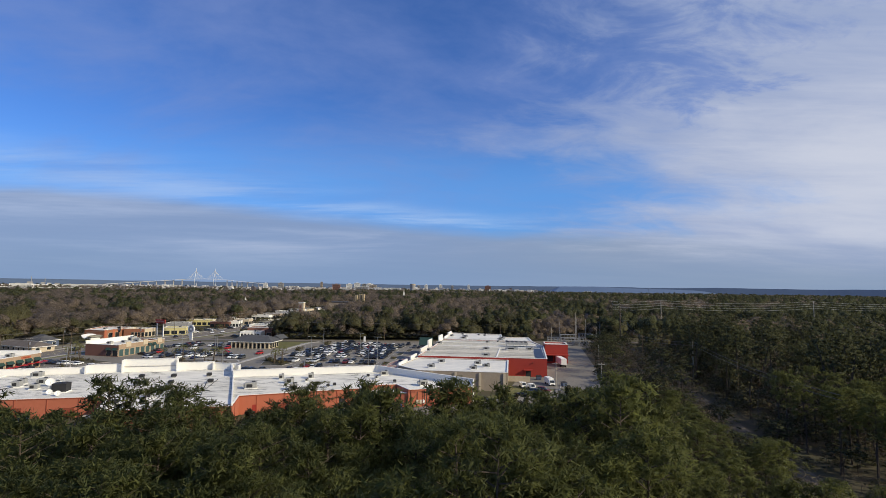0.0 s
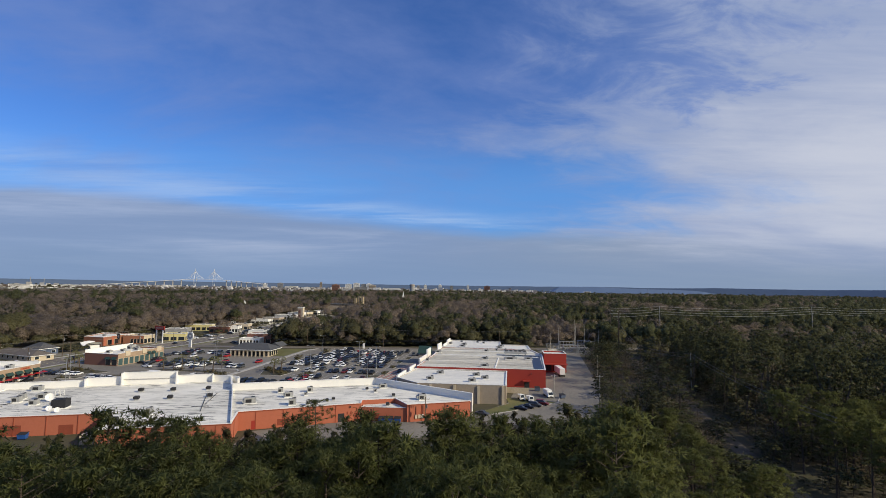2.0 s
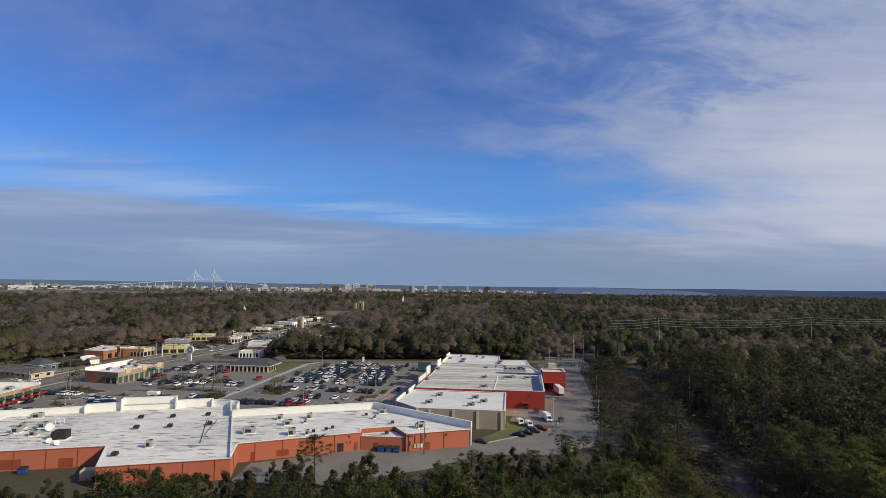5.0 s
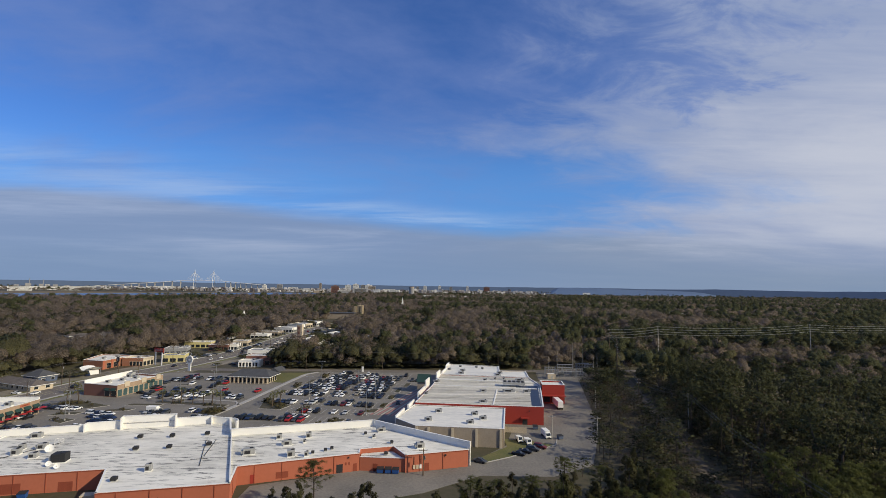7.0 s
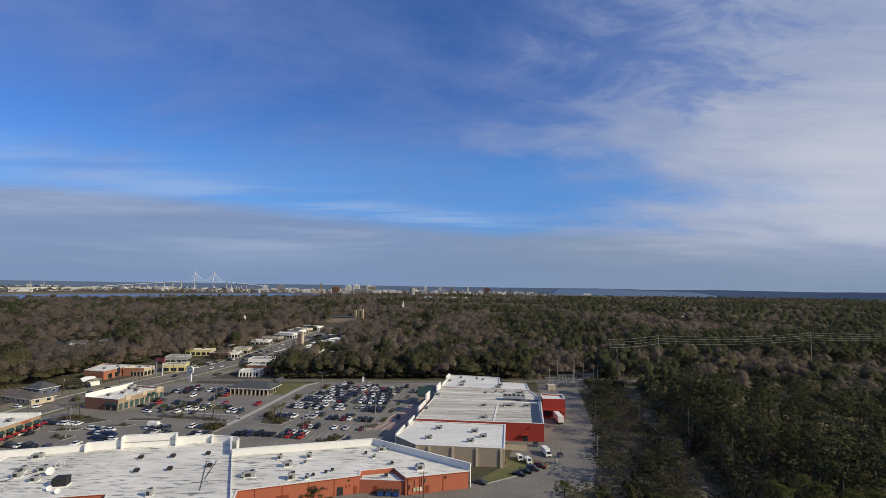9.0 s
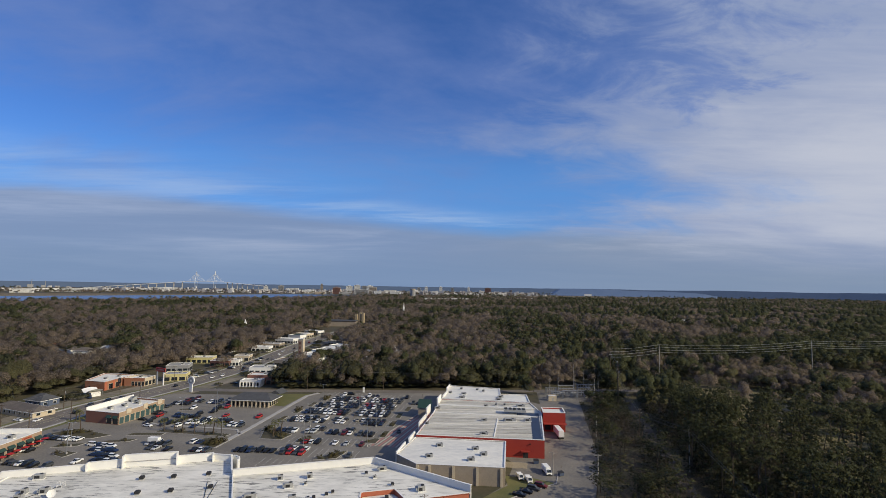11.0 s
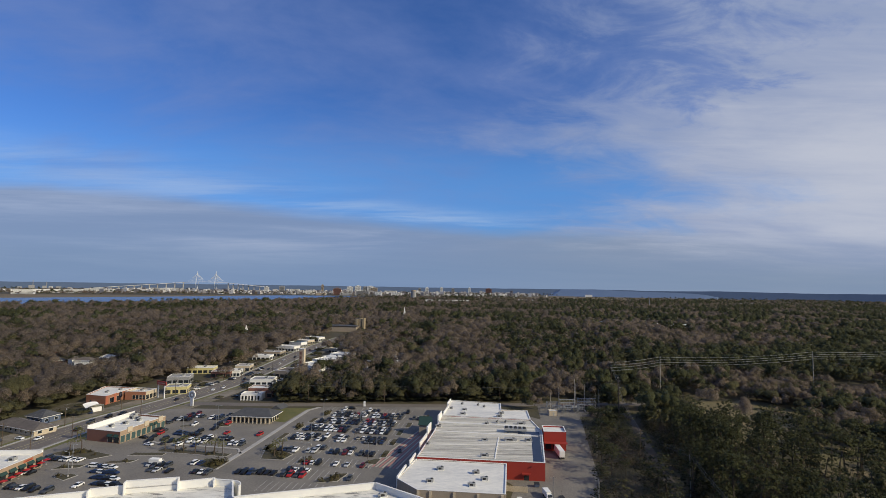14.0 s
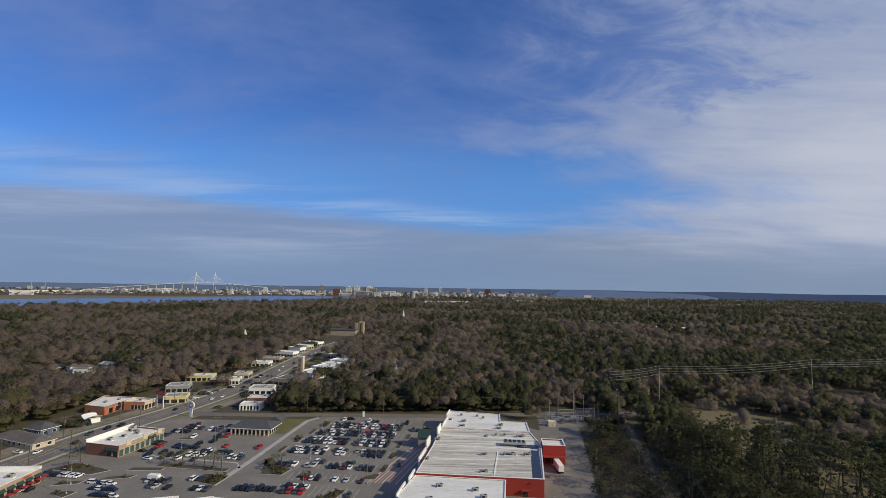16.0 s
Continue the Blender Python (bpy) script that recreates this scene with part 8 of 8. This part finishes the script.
wood_pole(58.8, 183.4, 9.5, 1, "palepole", 0, "pale pole with a lamp at the yard's edge")
wood_pole(-117.0, 131.0, 8.5, 1, "wood", 12, "brown wooden pole with crossarm behind the mall")
wood_pole(-4.5, 149.5, 8.0, 1, "wood", 12, "brown wooden pole beside the orange wall", 2)
wood_pole(42.8, 186.8, 9.0, 1, "palepole", 0, "pale pole beside the parked vans")
TALL = [(102.9, 286.2, 29, "wood"), (105.7, 294.5, 27, "wood"), (119.2, 347.6, 28.5, "wood"), (164.6, 371.8, 29.4, "palepole"), (316.2, 420.2, 29.2, "palepole"), (481.2, 475.2, 29, "palepole")]
for x, y, h, mt in TALL:
    wood_pole(x, y, h, 0, mt, 0, "very tall %s transmission pole with line insulators" % ("dark timber" if mt == "wood" else "pale grey"))
    e = thing("line_arm", x, y, h - 7, "grey insulator arms on a transmission pole", "insulators", "line insulators")
    for k in range(4):
        part("insulator_arm", Shape().tube((x, y, h - 0.6 - 1.9 * k), (x + (0.9 if k % 2 else -0.9), y - 0.5, h - 0.4 - 1.9 * k), 0.10, 0.07, 5), M["unit"], e)


def wire(a, b, sag, r, mat="cable"):
    n = 14
    pts = [(a[0] + (b[0] - a[0]) * k / n, a[1] + (b[1] - a[1]) * k / n, a[2] + (b[2] - a[2]) * k / n - sag * 4 * (k / n) * (1 - k / n)) for k in range(n + 1)]
    e = tagged(part("power_line", Shape().sweep(pts, r), M[mat]), "thin sagging overhead power line between poles", "power line", "power lines")


M["linecable"] = material("aluminium_line", (0.34, 0.34, 0.33), rough=0.5, metal=0.3, vary=0.2)
for p, q in zip(TALL[2:-1], TALL[3:]):
    for k in range(4):
        o = 0.9 if k % 2 else -0.9
        wire((p[0] + o, p[1] - 0.5, p[2] - 0.4 - 1.9 * k), (q[0] + o, q[1] - 0.5, q[2] - 0.4 - 1.9 * k), 2.2 if p[0] > 150 else 0.8, 0.065, "linecable")
for k in range(2):
    wire((119.2, 347.6, 27 - 2 * k), (102.9, 286.2, 27.5 - 2 * k), 1.0, 0.05)
    wire((102.9, 286.2, 22 - 2 * k), (91.5, 226.5, 15.3 - 1.4 * k), 1.2, 0.05)
    wire((91.5, 226.5, 15.3 - 1.4 * k), (97.5, 193, 16.5 - 1.2 * k), 0.6, 0.045)
    wire((97.5, 193, 16.8 - 1.2 * k), (80, 100, 16 - k), 1.5, 0.045)
for row in (ROADSIDE, FARSIDE):
    for p, q in zip(row[:-1], row[1:]):
        for o in (-1.2, 1.2):
            wire((p[0] + o, p[1], p[2] - 0.3), (q[0] + o, q[1], q[2] - 0.3), 0.7, 0.03)
SIDE_POLES = [(-90.3, 331.8, 12), (-39.3, 334.8, 12), (39.3, 335.8, 12), (60.9, 338.7, 13)]
for x, y, h in SIDE_POLES:
    wood_pole(x, y, h, 1, "wood", 90)
for p, q in zip(SIDE_POLES[:-1], SIDE_POLES[1:]):
    wire((p[0], p[1], p[2] - 0.3), (q[0], q[1], q[2] - 0.3), 0.9, 0.04)

# ---- roadside signs ----
e = thing("round_sign", -161.8, 318.3, 0.06, "white pylon sign with a round white emblem board", "sign", turn=-20)
local("column", Shape().box(0, 0, 0, 2.2, 0.6, 5.2, 0, 0.05), M["white"], e)
local("ring", Shape().tube((0, -0.35, 7.2), (0, 0.35, 7.2), 2.6, None, 24), M["white"], e)
local("emblem", Shape().tube((0, -0.40, 7.2), (0, -0.36, 7.2), 1.9, None, 24), M["unit"], e)
local("emblem_bar", Shape().box(0, -0.45, 6.6, 1.5, 0.08, 1.2), M["white"], e)
e = thing("red_sign", -193, 337.7, 0, "wide red roadside sign on two white posts", "sign", turn=-25)
for x in (-3.2, 3.2):
    local("post", Shape().box(x, 0, 0, 0.7, 0.5, 9.0), M["white"], e)
board = local("board", Shape().box(0, 0, 9.0, 9.5, 0.6, 2.6, 0, 0.05), M["red"], e)
for i in range(7):
    local("sign_bar", Shape().box(-3.3 + 1.1 * i, -0.33, 9.9, 0.75, 0.06, 0.9), M["pinkstripe"], board)
e = thing("hanging_sign", -209.3, 320, 0, "black roadside sign board on a post with a white oval", "sign", turn=-30)
local("post", Shape().tube((0, 0, 0), (0, 0, 5.5), 0.16), M["dark"], e)
local("board", Shape().tube((0, -0.2, 6.2), (0, 0.2, 6.2), 1.8, None, 18), M["dark"], e)
local("oval", Shape().tube((0, -0.25, 6.2), (0, -0.21, 6.2), 0.9, None, 14), M["unit"], e)
e = thing("kiosk_sign", -51.1, 325, 0, "small white marker post at the lot's edge", "sign")
local("panel", Shape().box(0, 0, 0, 1.3, 0.5, 3.4, 0, 0.05), M["white"], e)

# ---- substation ----
def gantry(x, y, w, h, turn):
    e = thing("substation_gantry", x, y, 0.05, "grey steel substation gantry with insulators", "gantry", "substation gantries", turn=turn)
    for sx in (-w / 2, w / 2):
        s = Shape()
        for dx, dy in ((-0.4, -0.4), (0.4, -0.4), (0.4, 0.4), (-0.4, 0.4)):
            s.tube((sx + dx, dy, 0), (sx + dx * 0.5, dy * 0.5, h), 0.09, 0.07, 4)
        for k in range(int(h / 1.6)):
            z = k * 1.6
            s.tube((sx - 0.4, -0.4, z), (sx + 0.4, -0.4, z + 1.5), 0.05, None, 3)
            s.tube((sx + 0.4, 0.4, z), (sx - 0.4, 0.4, z + 1.5), 0.05, None, 3)
        local("column", s, M["steel"], e)
    for z in (h * 0.62, h * 0.9):
        beam = local("beam", Shape().box(0, 0, z, w + 1, 0.5, 0.35), M["steel"], e)
        for i in range(5):
            xx = -w / 2 + w * (i + 0.5) / 5
            local("insulator", Shape().tube((xx, 0, z), (xx, 0, z - 1.3), 0.14, 0.1, 6), M["unit"], beam)


for x, y, w, h in ((82.5, 316.1, 9, 5.5), (92.3, 318.1, 9, 5.5), (82.5, 325.9, 10, 7), (94.3, 327.9, 8, 7.5), (74.6, 316.1, 7, 4.8), (72.7, 325.9, 7, 5), (100.2, 331.8, 6, 6.5)):
    gantry(x, y, w, h, 4)
for x, y in ((78.6, 321), (86.4, 322), (95.3, 322)):
    e = thing("transformer", x, y, 0.05, "grey power transformer with cooling fins and bushings", "transformer", "substation transformers", turn=4)
    tank = local("tank", Shape().box(0, 0, 0.3, 3.4, 2.2, 2.8, 0, 0.1), M["unit"], e)
    local("plinth", Shape().box(0, 0, 0, 4, 2.8, 0.3), M["concrete"], e)
    s = Shape()
    for i in range(8):
        s.box(-1.5 + 0.43 * i, -1.45, 0.6, 0.12, 0.7, 2.1)
    local("fins", s, M["unit"], tank)
    for i in range(3):
        local("bushing", Shape().tube((-1 + i, 0, 3.1), (-1 + i, 0.1, 4.5), 0.14, 0.08, 6), M["brick"], tank)
for x, y, h in ((85.4, 317.6, 21.5), (88.4, 325.9, 17), (93.9, 324.6, 17), (78.6, 331.8, 15), (98.2, 316.1, 13), (70.7, 321, 12), (103.1, 324, 14)):
    e = thing("lightning_mast", x, y, 0.05, "slim pale steel mast in the substation", "mast", "substation masts")
    local("mast_tube", Shape().tube((0, 0, 0), (0, 0, h), 0.2, 0.08, 6), M["palepole"], e)
    local("foot", Shape().tube((0, 0, 0), (0, 0, 0.4), 0.45, None, 8), M["concrete"], e)
ctl = flat_building("control_house", [(67.3, 308.8), (72.7, 309.2), (72.3, 313.2), (66.9, 312.7)], 3.0, M["beige"], M["membrane"], "small pale control house of the substation", "hut", 0.2)
panel(ctl, "door", (67.3, 308.8), (72.7, 309.2), 0.4, 0.6, 0.1, 2.2, M["unit"], 0.04)
fence = thing("chain_fence", 82.5, 307.3, 0, "tall grey wire fence round the substation", "fence")
FP = [(62.8, 305.8), (102.6, 309.7), (106.5, 339.2)]
for a, b in zip(FP[:-1], FP[1:]):
    L = math.hypot(b[0] - a[0], b[1] - a[1])
    n = int(L / 3)
    for i in range(n + 1):
        p = between(a, b, i / n)
        part("post", Shape().tube((*p, 0), (*p, 2.4), 0.05, None, 5), M["steel"], fence)
    for z in (0.6, 1.2, 1.8, 2.35):
        part("rail", Shape().tube((*a, z), (*b, z), 0.02, None, 4), M["steel"], fence)
yard = thing("yard_fence", 30, 190, 0, "tan timber screen fence beside the store", "fence")
for i in range(26):
    p = between((24.5, 189.5), (34.5, 188.2), i / 26)
    part("board", Shape().box(p[0], p[1] + 5.5, 0.1, 0.34, 0.06, 2.2, -6), M["beige"], yard)
part("rail", Shape().wall((24.4, 195.2), (34.6, 193.9), 1.6, 1.75, 0.06), M["beige"], yard)
